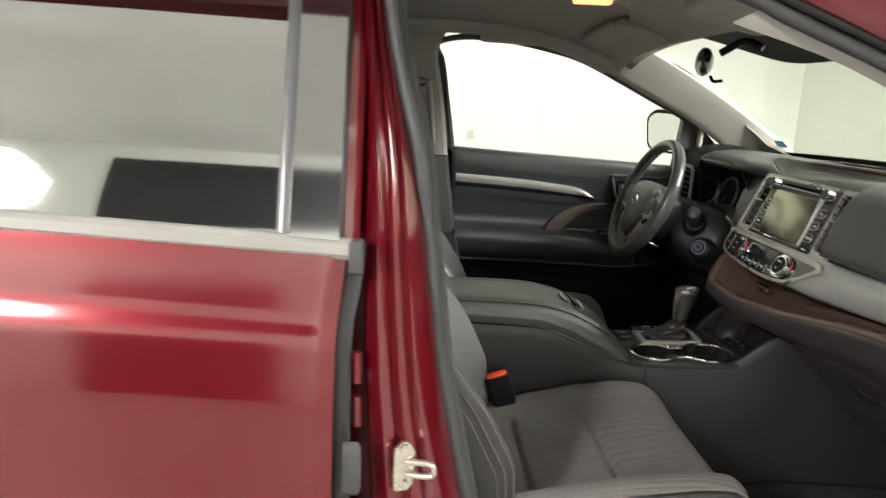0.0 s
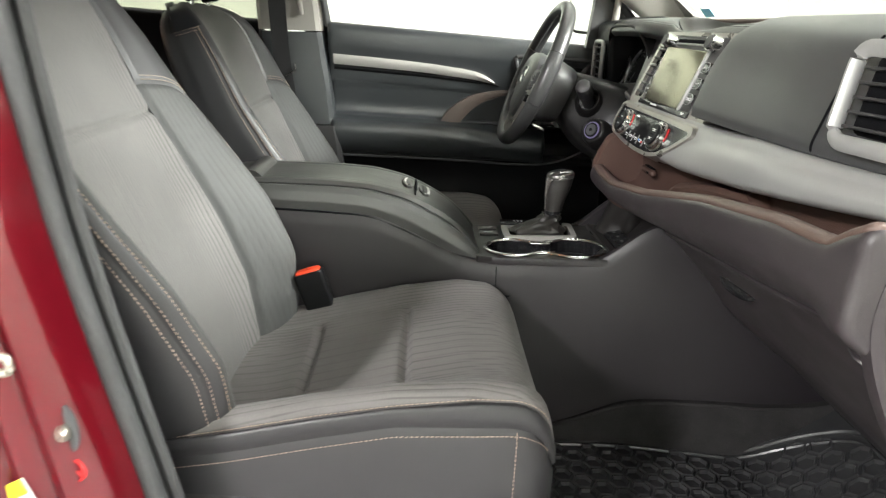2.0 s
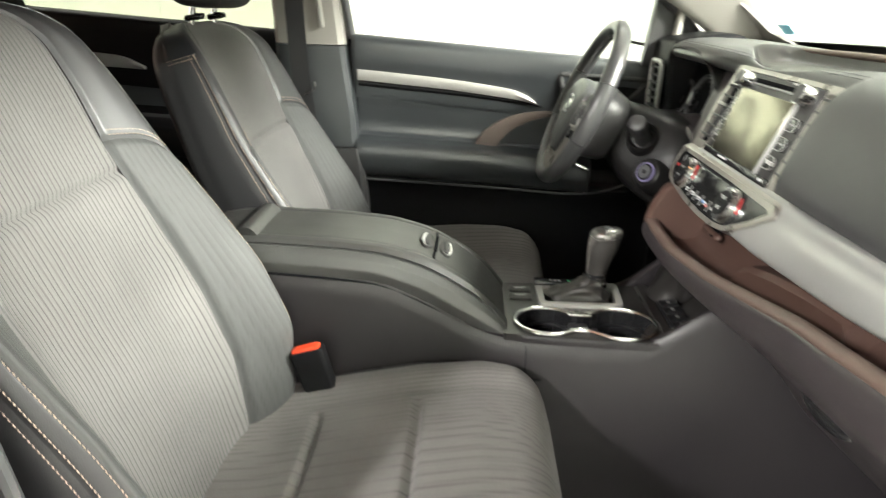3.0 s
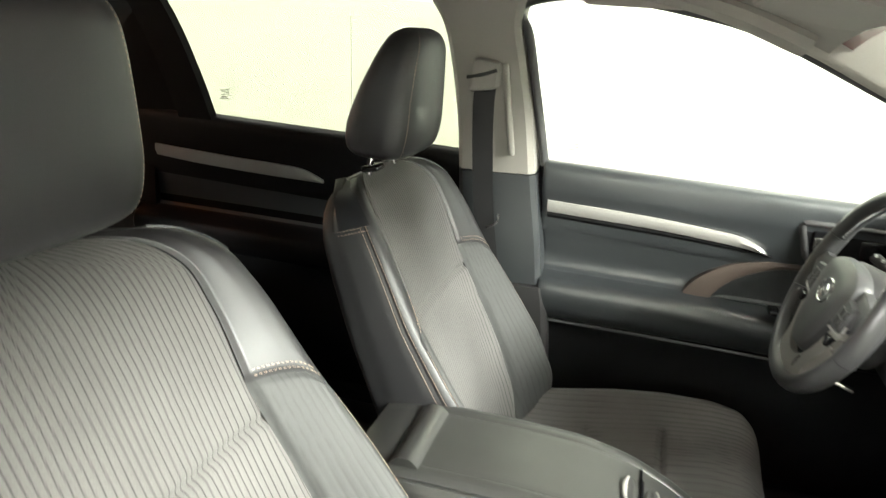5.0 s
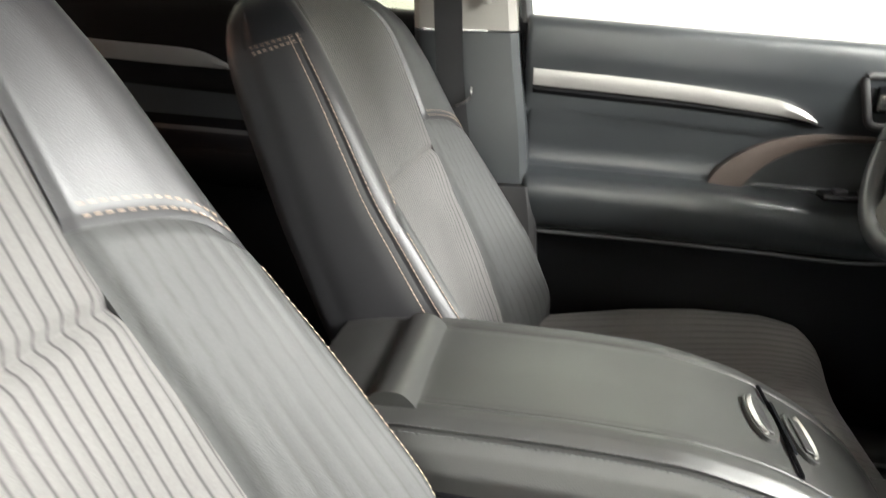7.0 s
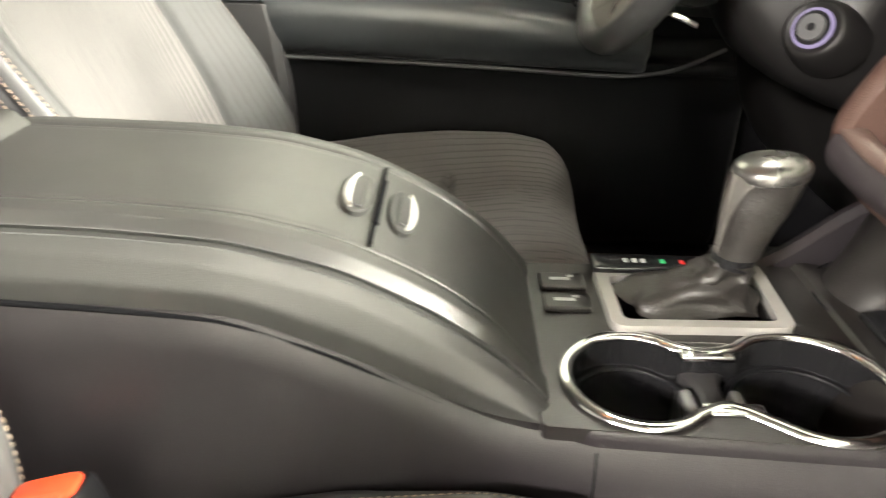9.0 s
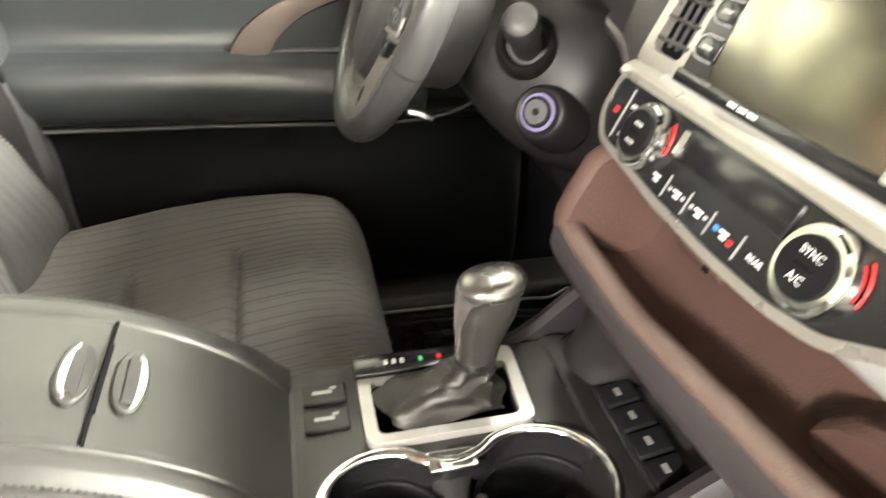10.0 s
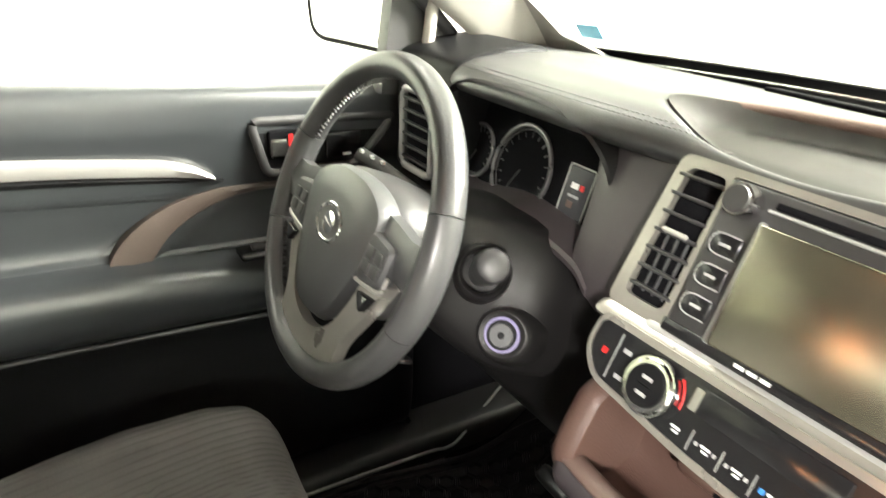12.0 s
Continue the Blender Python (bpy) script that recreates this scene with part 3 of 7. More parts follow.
def jamb_ring(z):
    """Outline of the red post at height z, from the rear door's edge round to the rubber seal."""
    e = -0.072 + 0.012 * float(np.clip((z - 1.05) / 0.25, 0, 1))
    s = float(np.interp(z, SEAL_Z, SEAL_X))
    w = s - e
    lean = -0.33 * max(0.0, z - 1.13)
    g = 0.036 * float(np.clip((1.15 - z) / 0.2, 0.25, 1))
    ys = [(-0.10, -0.655), (0.10, -0.660 - 0.3 * g), (0.20, -0.672 - 0.5 * g), (0.27, -0.690 - 0.9 * g), (0.33, -0.700 - g), (0.43, -0.708 - g), (0.50, -0.700 - g), (0.55, -0.692 - g), (0.61, -0.699 - g), (0.66, -0.696 - g), (0.71, -0.684 - g), (0.77, -0.688 - g), (0.87, -0.676 - g), (0.95, -0.660 - 0.6 * g), (1.0, -0.645)]
    front = [(e + w * f, y - lean, z) for f, y in ys]
    return np.array(front + [(s - 0.02, -0.625 - lean, z), (e - 0.04, -0.625 - lean, z), (e - 0.05, -0.69 - lean, z)])


SEAL_Z = [0.3, 0.65, 0.74, 0.85, 0.95, 1.09, 1.23, 1.28, 1.42, 1.6]
SEAL_X = [0.190, 0.127, 0.107, 0.083, 0.064, 0.046, 0.028, 0.016, -0.016, -0.05]
loft("jamb", [jamb_ring(z) for z in np.linspace(0.34, 1.52, 40)], M_PAINT, car, "glossy dark red door jamb post")
seal_line = [(0.19, -0.65, 0.36), (0.127, -0.65, 0.65), (0.107, -0.65, 0.74), (0.083, -0.65, 0.85), (0.064, -0.65, 0.95), (0.046, -0.65, 1.09), (0.028, -0.64, 1.23), (0.016, -0.63, 1.28), (-0.008, -0.60, 1.38), (-0.01, -0.58, 1.45), (0.05, -0.57, 1.490), (0.20, -0.575, 1.495), (0.33, -0.60, 1.480), (0.43, -0.63, 1.450), (0.50, -0.645, 1.418), (0.60, -0.655, 1.377), (0.70, -0.66, 1.336), (0.80, -0.67, 1.294), (0.95, -0.69, 1.208), (1.05, -0.70, 1.138), (1.08, -0.71, 1.0), (1.05, -0.71, 0.6), (0.95, -0.70, 0.40)]
seal_pts = cat(seal_line, 110)
tube("door_seal", seal_pts, 0.012, M_RUBBER, car, "grey rubber door seal", flat=(0.013, 0.011), seg=12)
tube("seal_lip", seal_pts + np.array([0.012, 0.022, -0.002]), 0.006, M_RUBBER, car, "thin rubber seal lip", flat=(0.007, 0.008), seg=8)
tube("frame_rubber", seal_pts[52:96] + np.array([0.0, -0.022, 0.026]), 0.02, M_PLASTIC, car, "dark rubber strip along the door frame", flat=(0.016, 0.020), seg=12)
# pillar trim inside the seal
loft("pillar_trim", [[(x - 0.11, y, z), (x - 0.02, y, z), (x + 0.006, y + 0.012, z), (x + 0.002, y + 0.026, z), (x - 0.05, y + 0.04, z), (x - 0.12, y + 0.04, z)] for x, y, z in cat([(0.19, -0.635, 0.36), (0.107, -0.635, 0.74), (0.064, -0.635, 0.95), (0.046, -0.635, 1.09), (0.028, -0.625, 1.23), (-0.006, -0.59, 1.38), (-0.02, -0.56, 1.46)], 24)], M_PLASTIC, car, "dark pillar trim")

striker = thing("door_striker", "zinc plated door striker bolted to the red jamb", "door striker")
tm = Matrix.Translation((0.018, -0.736, 0.832)) @ Euler((0, 0, radians(22))).to_matrix().to_4x4()
bm = bmesh.new()
ring = rounded([(-0.014, -0.034), (0.012, -0.03), (0.016, 0.02), (0.004, 0.038), (-0.013, 0.03)], 0.01)
vs = [bm.verts.new(tm @ Vector((a, 0, b))) for a, b in ring]
fc = bm.faces.new(vs)
ex = bmesh.ops.extrude_face_region(bm, geom=[fc])
bmesh.ops.translate(bm, vec=tm.to_3x3() @ Vector((0, -0.005, 0)), verts=[v for v in ex["geom"] if isinstance(v, bmesh.types.BMVert)])
part("base_plate", bm, M_ZINC, striker, "zinc plated base plate")
loop = [tm @ Vector(p) for p in ((0.002, -0.005, 0.008), (0.026, -0.020, 0.008), (0.033, -0.024, 0.004), (0.033, -0.024, -0.006), (0.026, -0.020, -0.010), (0.002, -0.005, -0.010))]
tube("loop", cat(loop, 18), 0.0042, M_ZINC, striker, "polished steel loop")
for dz in (-0.024, 0.027):
    p = tm @ Vector((0.0, -0.006, dz))
    bm = bmesh.new()
    bmesh.ops.create_cone(bm, segments=14, radius1=0.008, radius2=0.006, depth=0.007, cap_ends=True, matrix=Matrix.Translation(p) @ tm.to_3x3().to_4x4() @ Euler((radians(90), 0, 0)).to_matrix().to_4x4())
    part("screw", bm, M_ZINC, striker, "screw head")
striker.location = (0, 0, 0)

switch = thing("door_switch", "oval grey rubber door light switch on the red jamb", "switch")
for k, (r, d, mt) in enumerate(((0.018, 0.006, M_RUBBER), (0.009, 0.016, M_ZINC))):
    rings = []
    for f, s in ((0, 1.0), (0.7, 1.0), (1.0, 0.75)):
        rings.append([(0.079 + r * s * math.cos(a) * 0.85, -0.706 - d * f - 0.35 * r * s * math.cos(a), 0.741 + r * s * math.sin(a) * (1.5 if k == 0 else 1)) for a in np.linspace(0, 2 * math.pi, 20, endpoint=False)])
    loft("boot" if k == 0 else "plunger", rings, mt, switch)
tag = thing("warning_label", "yellow and white warning label stuck on the red jamb", "label", at=(0.038, -0.735, 0.688))
tag_turn = Euler((0, radians(-32), radians(-22))).to_matrix()
rbox("paper", (0, 0, -0.012), (0.046, 0.003, 0.040), M_WHITE, tag, "white label paper", 0.001, turn=tag_turn)
rbox("yellow_band", Vector((0, 0, -0.012)) + tag_turn @ Vector((0, -0.0012, 0.012)), (0.046, 0.003, 0.016), M_YELLOW, tag, "yellow heading band", 0.001, turn=tag_turn)
for k in range(3):
    rbox("print_bar", Vector((0, 0, -0.012)) + tag_turn @ Vector((-0.004, -0.0018, -0.002 - 0.006 * k)), (0.030 - 0.005 * k, 0.002, 0.002), M_BLACK, tag, "black print bar", 0.0003, turn=tag_turn)
seal_mark = thing("round_sticker", "pale round sticker with a red ring on the jamb", "sticker", at=(0.086, -0.712, 0.697))
mark_turn = Euler((0, 0, radians(-22))).to_matrix()
ring_at = lambda r, d: [mark_turn @ Vector((r * math.cos(a), d, r * math.sin(a))) for a in np.linspace(0, 2 * math.pi, 28, endpoint=False)]
loft("ring", [ring_at(0.0125, 0.0), ring_at(0.0125, -0.003), ring_at(0.0105, -0.003), ring_at(0.0105, 0.0)], M_RED, seal_mark, "red printed ring", caps=False)
rbox("bar", (0, -0.002, 0), (0.021, 0.002, 0.0022), M_RED, seal_mark, "red cross bar", 0.0003, turn=mark_turn @ Euler((0, radians(40), 0)).to_matrix())


latch = thing("rear_latch_cover", "grey plastic latch cover on the rear door edge", "latch cover")
loft("cover", [[(-0.046 + d, -0.772 + 0.010 * s * math.cos(a), 0.848 + 0.036 * s * math.copysign(abs(math.sin(a)) ** 0.6, math.sin(a))) for a in np.linspace(0, 2 * math.pi, 20, endpoint=False)] for d, s in ((-0.01, 1.0), (0.008, 1.0), (0.012, 0.8))], M_RUBBER, latch)

# ---- passenger side rear door, closed ----
rdoor = thing("rear_door", "closed dark red rear door with tinted window and chrome strip", "car door", at=(-0.083, 0.19, -0.058))


def crown(z):
    return np.interp(z, [0.3, 0.5, 0.8, 1.0, 1.075, 1.10, 1.16, 1.19], [-0.90, -0.945, -0.965, -0.962, -0.956, -0.945, -0.928, -0.915])


def door_skin(U, V):
    edge = np.interp(V, [0.3, 0.9, 1.08, 1.19], [0.018, 0.012, 0.014, 0.026])
    x = -1.15 + (edge + 1.15) * U
    tilt = 0.055 * (edge - x)                 # the belt line climbs to the rear
    z = V + tilt
    y = sm(V, [0.3, 0.5, 0.8, 1.0, 1.068, 1.085, 1.15, 1.19], [-0.925, -0.968, -0.984, -0.970, -0.957, -0.947, -0.930, -0.918], 0.006) - 0.006 * np.clip(1 - (edge - x) / 0.02, 0, 1) * -1
    return np.stack([x, y, z], axis=-1)


us = np.concatenate([np.linspace(0, 0.97, 30), np.linspace(0.975, 1.0, 8)])
skin("outer_skin", door_skin, us, np.linspace(0.32, 1.178, 70), M_PAINT, rdoor, "glossy dark red door skin", thick=-0.012)
# chrome strip under the window
loft("chrome_strip", [[(x, -0.932 + dy, 1.178 + 0.055 * (0.03 - x) + dz) for dy, dz in ((0.012, -0.012), (-0.002, -0.013), (-0.007, -0.006), (-0.006, 0.006), (0.0, 0.012), (0.012, 0.012))] for x in np.linspace(-1.15, 0.033, 12)], M_SILVER, rdoor, "bright chrome belt strip")
loft("end_cap", [[(x, -0.934 + dy, 1.172 + dz) for dy, dz in ((0.02, -0.03), (-0.004, -0.022), (-0.008, 0.0), (-0.003, 0.016), (0.02, 0.016))] for x in (0.030, 0.036, 0.046)], M_RUBBER, rdoor, "grey rubber end cap")


def glass_side(U, V):
    x = U
    z = 1.185 + 0.055 * (0.03 - x) + V
    y = -0.918 + 0.30 * V + 0.28 * V ** 2
    return np.stack([x, y, z], axis=-1)


skin("window", glass_side, np.linspace(-1.15, -0.056, 20), np.linspace(0, 0.31, 12), M_PRIVACY, rdoor, "dark tinted window", thick=0.004, flip=True)
skin("pillar_cover", lambda U, V: glass_side(U, V) + np.array([0, -0.006, 0]), np.linspace(-0.040, 0.018, 8), np.linspace(0, 0.33, 12), M_COVER, rdoor, "gloss black pillar cover", thick=0.012, flip=True)
loft("divider", [[glass_side(np.array(x), np.array(v)) + np.array([0, dy, 0]) for x, dy in ((-0.058, 0.01), (-0.058, -0.007), (-0.053, -0.010), (-0.045, -0.010), (-0.040, -0.007), (-0.040, 0.01))] for v in np.linspace(0, 0.33, 10)], M_DIVIDER, rdoor, "grey window divider bar")
for part_name, prof, mt, lb in (("frame_edge", ((-0.008, -0.012, 0), (-0.002, -0.012, 0), (0.001, -0.006, 0), (0.001, 0.02, 0), (-0.008, 0.02, 0)), M_RUBBER, "grey rubber frame edge"),
                                ("frame_side", ((0.002, 0.004, 0), (0.012, 0.006, 0), (0.020, 0.016, 0), (0.020, 0.034, 0), (0.002, 0.034, 0)), M_PAINT, "dark red window frame side")):
    loft(part_name, [[glass_side(np.array(0.02), np.array(v)) + np.array(d) for d in prof] for v in np.linspace(0, 0.34, 10)], mt, rdoor, lb)
edge_z = np.linspace(0.33, 1.18, 30)
tube("edge_seal", [(float(np.interp(z, [0.3, 0.9, 1.08, 1.14, 1.19], [0.024, 0.018, 0.019, 0.03, 0.034])), float(crown(z)) + 0.024, z) for z in edge_z], 0.009, M_PLASTIC, rdoor, "dark rubber door edge seal", flat=(0.009, 0.016))
# added dark block inside that door, in place of the shade behind its window
rbox("inner_panel", (-0.57, -0.84, 0.78), (1.1, 0.05, 0.72), M_PLASTIC, rdoor, "dark block for the shade inside the door", 0.02)


def hinge(z):
    """Painted hinge of the closed rear door: leaf, knuckle and bolts."""
    o = Vector((-0.052, -0.738, z)) - rdoor.location
    lt = Euler((0, 0, radians(-30))).to_matrix()
    h = rbox("hinge", o, (0.030, 0.008, 0.034), M_PAINT, rdoor, "painted door hinge", 0.004, turn=lt)
    tube("knuckle", [o + Vector((0.010, -0.008, -0.020)), o + Vector((0.010, -0.008, 0.020))], 0.006, M_PAINT, h, "painted hinge knuckle", seg=14)
    for dz in (-0.013, 0.013):
        bm = bmesh.new()
        bmesh.ops.create_cone(bm, segments=6, radius1=0.008, radius2=0.007, depth=0.010, cap_ends=True, matrix=Matrix.Translation(o + Vector((-0.006, -0.006, dz))) @ lt.to_4x4() @ Euler((radians(90), 0, 0)).to_matrix().to_4x4())
        part("hex_bolt", bm, M_PAINT, h, "painted hinge bolt")


hinge(0.972)
hinge(0.914)

# added warm lamp, unseen itself; placed for the orange spot on the screen
dome = thing("dome_light", "small warm lamp added unseen, mirrored as an orange spot on the screen", "dome light", at=(-1.72, 0.45, 1.502))
rbox("bezel", (0, 0, 0.0), (0.13, 0.085, 0.016), M_GREY, dome, "grey lamp bezel", 0.006)
rbox("lens", (0.01, 0, -0.015), (0.10, 0.060, 0.022), M_SPOT, dome, "lit warm lamp lens", 0.004)

# ---- front seats ----
AX, FW = np.array([-math.sin(radians(20)), 0, math.cos(radians(20))]), np.array([math.cos(radians(20)), 0, math.sin(radians(20))])
HS = [-0.06, 0.0, 0.1, 0.21, 0.32, 0.43, 0.535, 0.598, 0.633, 0.658, 0.670]
BW = [0.222, 0.236, 0.256, 0.266, 0.266, 0.256, 0.242, 0.228, 0.204, 0.166, 0.10]
BB = [0.070, 0.084, 0.105, 0.095, 0.070, 0.046, 0.031, 0.021, 0.012, 0.004, 0.0]
BT = [0.080, 0.078, 0.078, 0.078, 0.080, 0.084, 0.086, 0.082, 0.068, 0.046, 0.024]
BC = [0.0, 0.01, 0.018, 0.015, 0.008, 0.0, -0.004, -0.010, -0.020, -0.036, -0.052]


def spline_u(ctrl, au):
    """Catmull spline through stacked control points, mirrored past its ends."""
    k = len(ctrl)
    full = [ctrl[1] * np.array([-1, 1])] + list(ctrl) + [ctrl[-2] * np.array([-1, 1])]
    full = np.stack(full)                       # (k+2, ..., 2)
    i = np.minimum(au.astype(int), k - 2)
    f = (au - i)[..., None]
    grab = lambda o: np.take_along_axis(full, (i + o)[None, ..., None].repeat(2, -1), axis=0)[0]
    p0, p1, p2, p3 = grab(0), grab(1), grab(2), grab(3)
    return 0.5 * (2 * p1 + (p2 - p0) * f + (2 * p0 - 5 * p1 + 4 * p2 - p3) * f ** 2 + (3 * p1 - p0 - 3 * p2 + p3) * f ** 3)


def back_surface(U, H):
    w, b, th, c = (sm(H, HS, t, 0.02) for t in (BW, BB, BT, BC))
    e = 0.63 - 0.01 * np.clip((H - 0.2) / 0.2, 0, 1) + 0.085 * np.clip((H - 0.45) / 0.15, 0, 1)
    ctl = [(0 * w, c), (0.42 * w, c + 0.04 * b), (e * w, c + 0.30 * b), (0.83 * w, c + 0.86 * b), (0.92 * w, c + b),
           (0.985 * w, c + 0.86 * b - 0.010), (1.0 * w, c + 0.5 * b - 0.035), (0.99 * w, c - 0.5 * th), (0.93 * w, c - 0.9 * th), (0.5 * w, c - th), (0 * w, c - 1.03 * th)]
    q = spline_u([np.stack(p, axis=-1) for p in ctl], np.abs(U))
    o = np.array([0.115, 0, 0.60])
    P = o + AX * H[..., None] + FW * q[..., 1:2]
    P[..., 1] += np.sign(U) * q[..., 0]
    return P


def warped(U, H):
    """The back with the wing seam falling off towards its sides."""
    k = np.clip((np.abs(U) - 2) / 3, 0, 1)
    f = np.clip(np.minimum(H / WING, (0.667 - H) / (0.667 - WING)), 0, 1)
    return back_surface(U, H - 0.075 * k ** 1.4 * f)


SPLIT, WING = 0.410, 0.455
CX = [0.05, 0.10, 0.2, 0.3, 0.4, 0.5, 0.56, 0.595, 0.613, 0.622]
CZ = [0.574, 0.577, 0.590, 0.616, 0.642, 0.662, 0.662, 0.645, 0.612, 0.57]
CW = [0.235, 0.245, 0.252, 0.256, 0.256, 0.252, 0.244, 0.228, 0.205, 0.18]
CB = [0.066, 0.074, 0.084, 0.080, 0.069, 0.055, 0.048, 0.036, 0.016, 0.0]
CT = [0.15, 0.16, 0.165, 0.17, 0.18, 0.185, 0.18, 0.16, 0.12, 0.07]


def cushion_surface(U, X):
    w, b, th, c = (sm(X, CX, t, 0.018) for t in (CW, CB, CT, CZ))
    b = b * (1 - 0.64 * np.clip(U / 2, 0, 1))            # the bolster beside the console is lower
    ctl = [(0 * w, c), (0.45 * w, c + 0.06 * b), (0.68 * w, c + 0.45 * b), (0.84 * w, c + 0.95 * b), (0.93 * w, c + 1.0 * b - 0.002),
           (0.985 * w, c + 0.85 * b - 0.006), (1.015 * w, c + 0.78 * b - 0.016 - 0.012 * np.clip((X - 0.4) / 0.1, 0, 1)), (1.01 * w, c - 0.55 * th), (0.95 * w, c - 0.95 * th), (0.5 * w, c - th), (0 * w, c - th)]
    q = spline_u([np.stack(p, axis=-1) for p in ctl], np.abs(U))
    return np.stack([X, np.sign(U) * q[..., 0], q[..., 1]], axis=-1)


RIBS = 0.0086


def rib_wave(P):
    return 0.5 + 0.5 * np.cos(2 * math.pi * P[..., 1] / RIBS)


def rib_mask(P):
    return np.clip(rib_wave(P) * 6.5, 0, 1)


def edge_dip(lo, hi, depth=0.004, size=0.05):
    """Pulls a panel in along its seams in the second direction."""
    return lambda V: -depth * (np.exp(-((V - lo) / size) ** 2) + np.exp(-((V - hi) / size) ** 2))


def wrinkle(P, amp):
    return amp * np.array([noise.noise(Vector((p[0] * 9, p[1] * 9, p[2] * 22))) for p in P.reshape(-1, 3)]).reshape(P.shape[:-1])


seat = thing("front_seat", "black front passenger seat with ribbed grey cloth and tan stitching", "car seat", "front seats")
side_u = np.linspace(5, 8, 12)
# centre panels of the back, below and above the cross seam
ru = np.linspace(-2.0, 2.0, 300)
skin("back_insert", back_surface, ru, dense(-0.05, SPLIT, 36, (SPLIT,)), M_FABRIC, seat, "ribbed grey cloth lower back panel",
     push=lambda U, V, P: 0.0005 * rib_wave(P) + edge_dip(-9, SPLIT, 0.006, 0.006)(V) - 0.007 * np.exp(-((np.abs(U) - 2) / 0.10) ** 2) + wrinkle(P, 0.0015), rib=lambda U, V, P: rib_mask(P), flip=False)
skin("back_upper", back_surface, ru, dense(SPLIT, 0.667, 32, (SPLIT,)), M_FABRIC, seat, "ribbed grey cloth upper back panel",
     push=lambda U, V, P: 0.0005 * rib_wave(P) + edge_dip(SPLIT, 9, 0.006, 0.006)(V) - 0.007 * np.exp(-((np.abs(U) - 2) / 0.10) ** 2), rib=lambda U, V, P: rib_mask(P), flip=False)
for sgn in (-1, 1):
    bu = np.sort(sgn * np.concatenate([np.linspace(2, 2.3, 8), np.linspace(2.35, 3.9, 42), np.linspace(3.95, 4.2, 8)]))
    skin("side_bolster", warped, bu, dense(-0.05, WING, 40, (WING,)), M_BOLSTER, seat, "dark ribbed cloth side bolster",
         push=lambda U, V, P: 0.0004 * rib_wave(P) + edge_dip(-9, WING, 0.004, 0.006)(V) - 0.007 * np.exp(-((np.abs(U) - 2) / 0.12) ** 2) - 0.002 * np.exp(-((np.abs(U) - 4.2) / 0.10) ** 2) + wrinkle(P, 0.004) * np.clip((0.2 - V) / 0.2, 0, 1), rib=lambda U, V, P: rib_mask(P) * 0.6 + 0.4)
    skin("bolster_strip", warped, np.sort(sgn * np.linspace(4.2, 5.0, 18)), np.linspace(-0.05, WING, 50), M_LEATHER, seat, "smooth black leather bolster strip",
         push=lambda U, V, P: -0.002 * np.exp(-((np.abs(U) - 4.2) / 0.10) ** 2) - 0.002 * np.exp(-((np.abs(U) - 5) / 0.12) ** 2))
    bu = np.sort(sgn * np.concatenate([np.linspace(2, 2.3, 8), np.linspace(2.35, 4.6, 44), np.linspace(4.65, 5.0, 10)]))
    skin("shoulder_wing", warped, bu, dense(WING, 0.667, 26, (WING, 0.590)), M_LEATHER, seat, "smooth black leather shoulder wing",
         push=lambda U, V, P: edge_dip(WING, 9, 0.003, 0.006)(V) * np.clip((4.5 - np.abs(U)) / 0.6, 0.2, 1) - 0.004 * np.exp(-((np.abs(U) - 2) / 0.08) ** 2) - 0.002 * np.exp(-((np.abs(U) - 5) / 0.12) ** 2))
    skin("side_panel", back_surface, np.sort(sgn * side_u), np.linspace(-0.05, 0.667, 40), M_LEATHER, seat, "smooth black leather side panel",
         push=lambda U, V, P: -0.002 * np.exp(-((np.abs(U) - 5) / 0.12) ** 2))
    # thread rows along the seams
    hh = np.linspace(-0.03, 0.625, 120)
    for u0 in (4.84, 5.16):
        P, N = line_on(back_surface, sgn * u0 + 0 * hh, hh)
        stitches("stitching", P, N, seat, lift=0.0)
    hh = np.linspace(-0.03, WING - 0.01, 90)
    P, N = line_on(warped, sgn * 4.30 + 0 * hh, hh)
    stitches("stitching", P, N, seat, lift=0.0)
    uu = np.linspace(2.1, 4.18, 50) * sgn
    for dh in (0.006, 0.013):
        P, N = line_on(warped, uu, 0 * uu + WING + dh)
        stitches("stitching", P, N, seat, lift=0.0)
    skin("shoulder_patch", back_surface, np.sort(sgn * np.linspace(4.5, 7.2, 26)), np.linspace(0.600, 0.655, 12), M_PATCH, seat, "dark smooth leather shoulder patch", thick=0.003, push=lambda U, V, P: 0.0022 + 0 * U)
    uu = np.linspace(4.5, 7.2, 40) * sgn
    for dh in (0.0, 0.006):
        P, N = line_on(back_surface, uu, 0 * uu + 0.594 + dh)
        stitches("stitching", P, N, seat, lift=0.0)
skin("back_shell", back_surface, np.concatenate([np.linspace(8, 10, 20)]), np.linspace(-0.05, 0.667, 30), M_PLASTIC, seat, "dark seat back shell")
skin("back_shell", back_surface, np.linspace(-10, -8, 20), np.linspace(-0.05, 0.667, 30), M_PLASTIC, seat, "dark seat back shell")
# cushion
cu = np.sort(np.concatenate([np.linspace(-5, 5, 330)]))
cx = dense(0.05, 0.6215, 70, (0.252, 0.408))


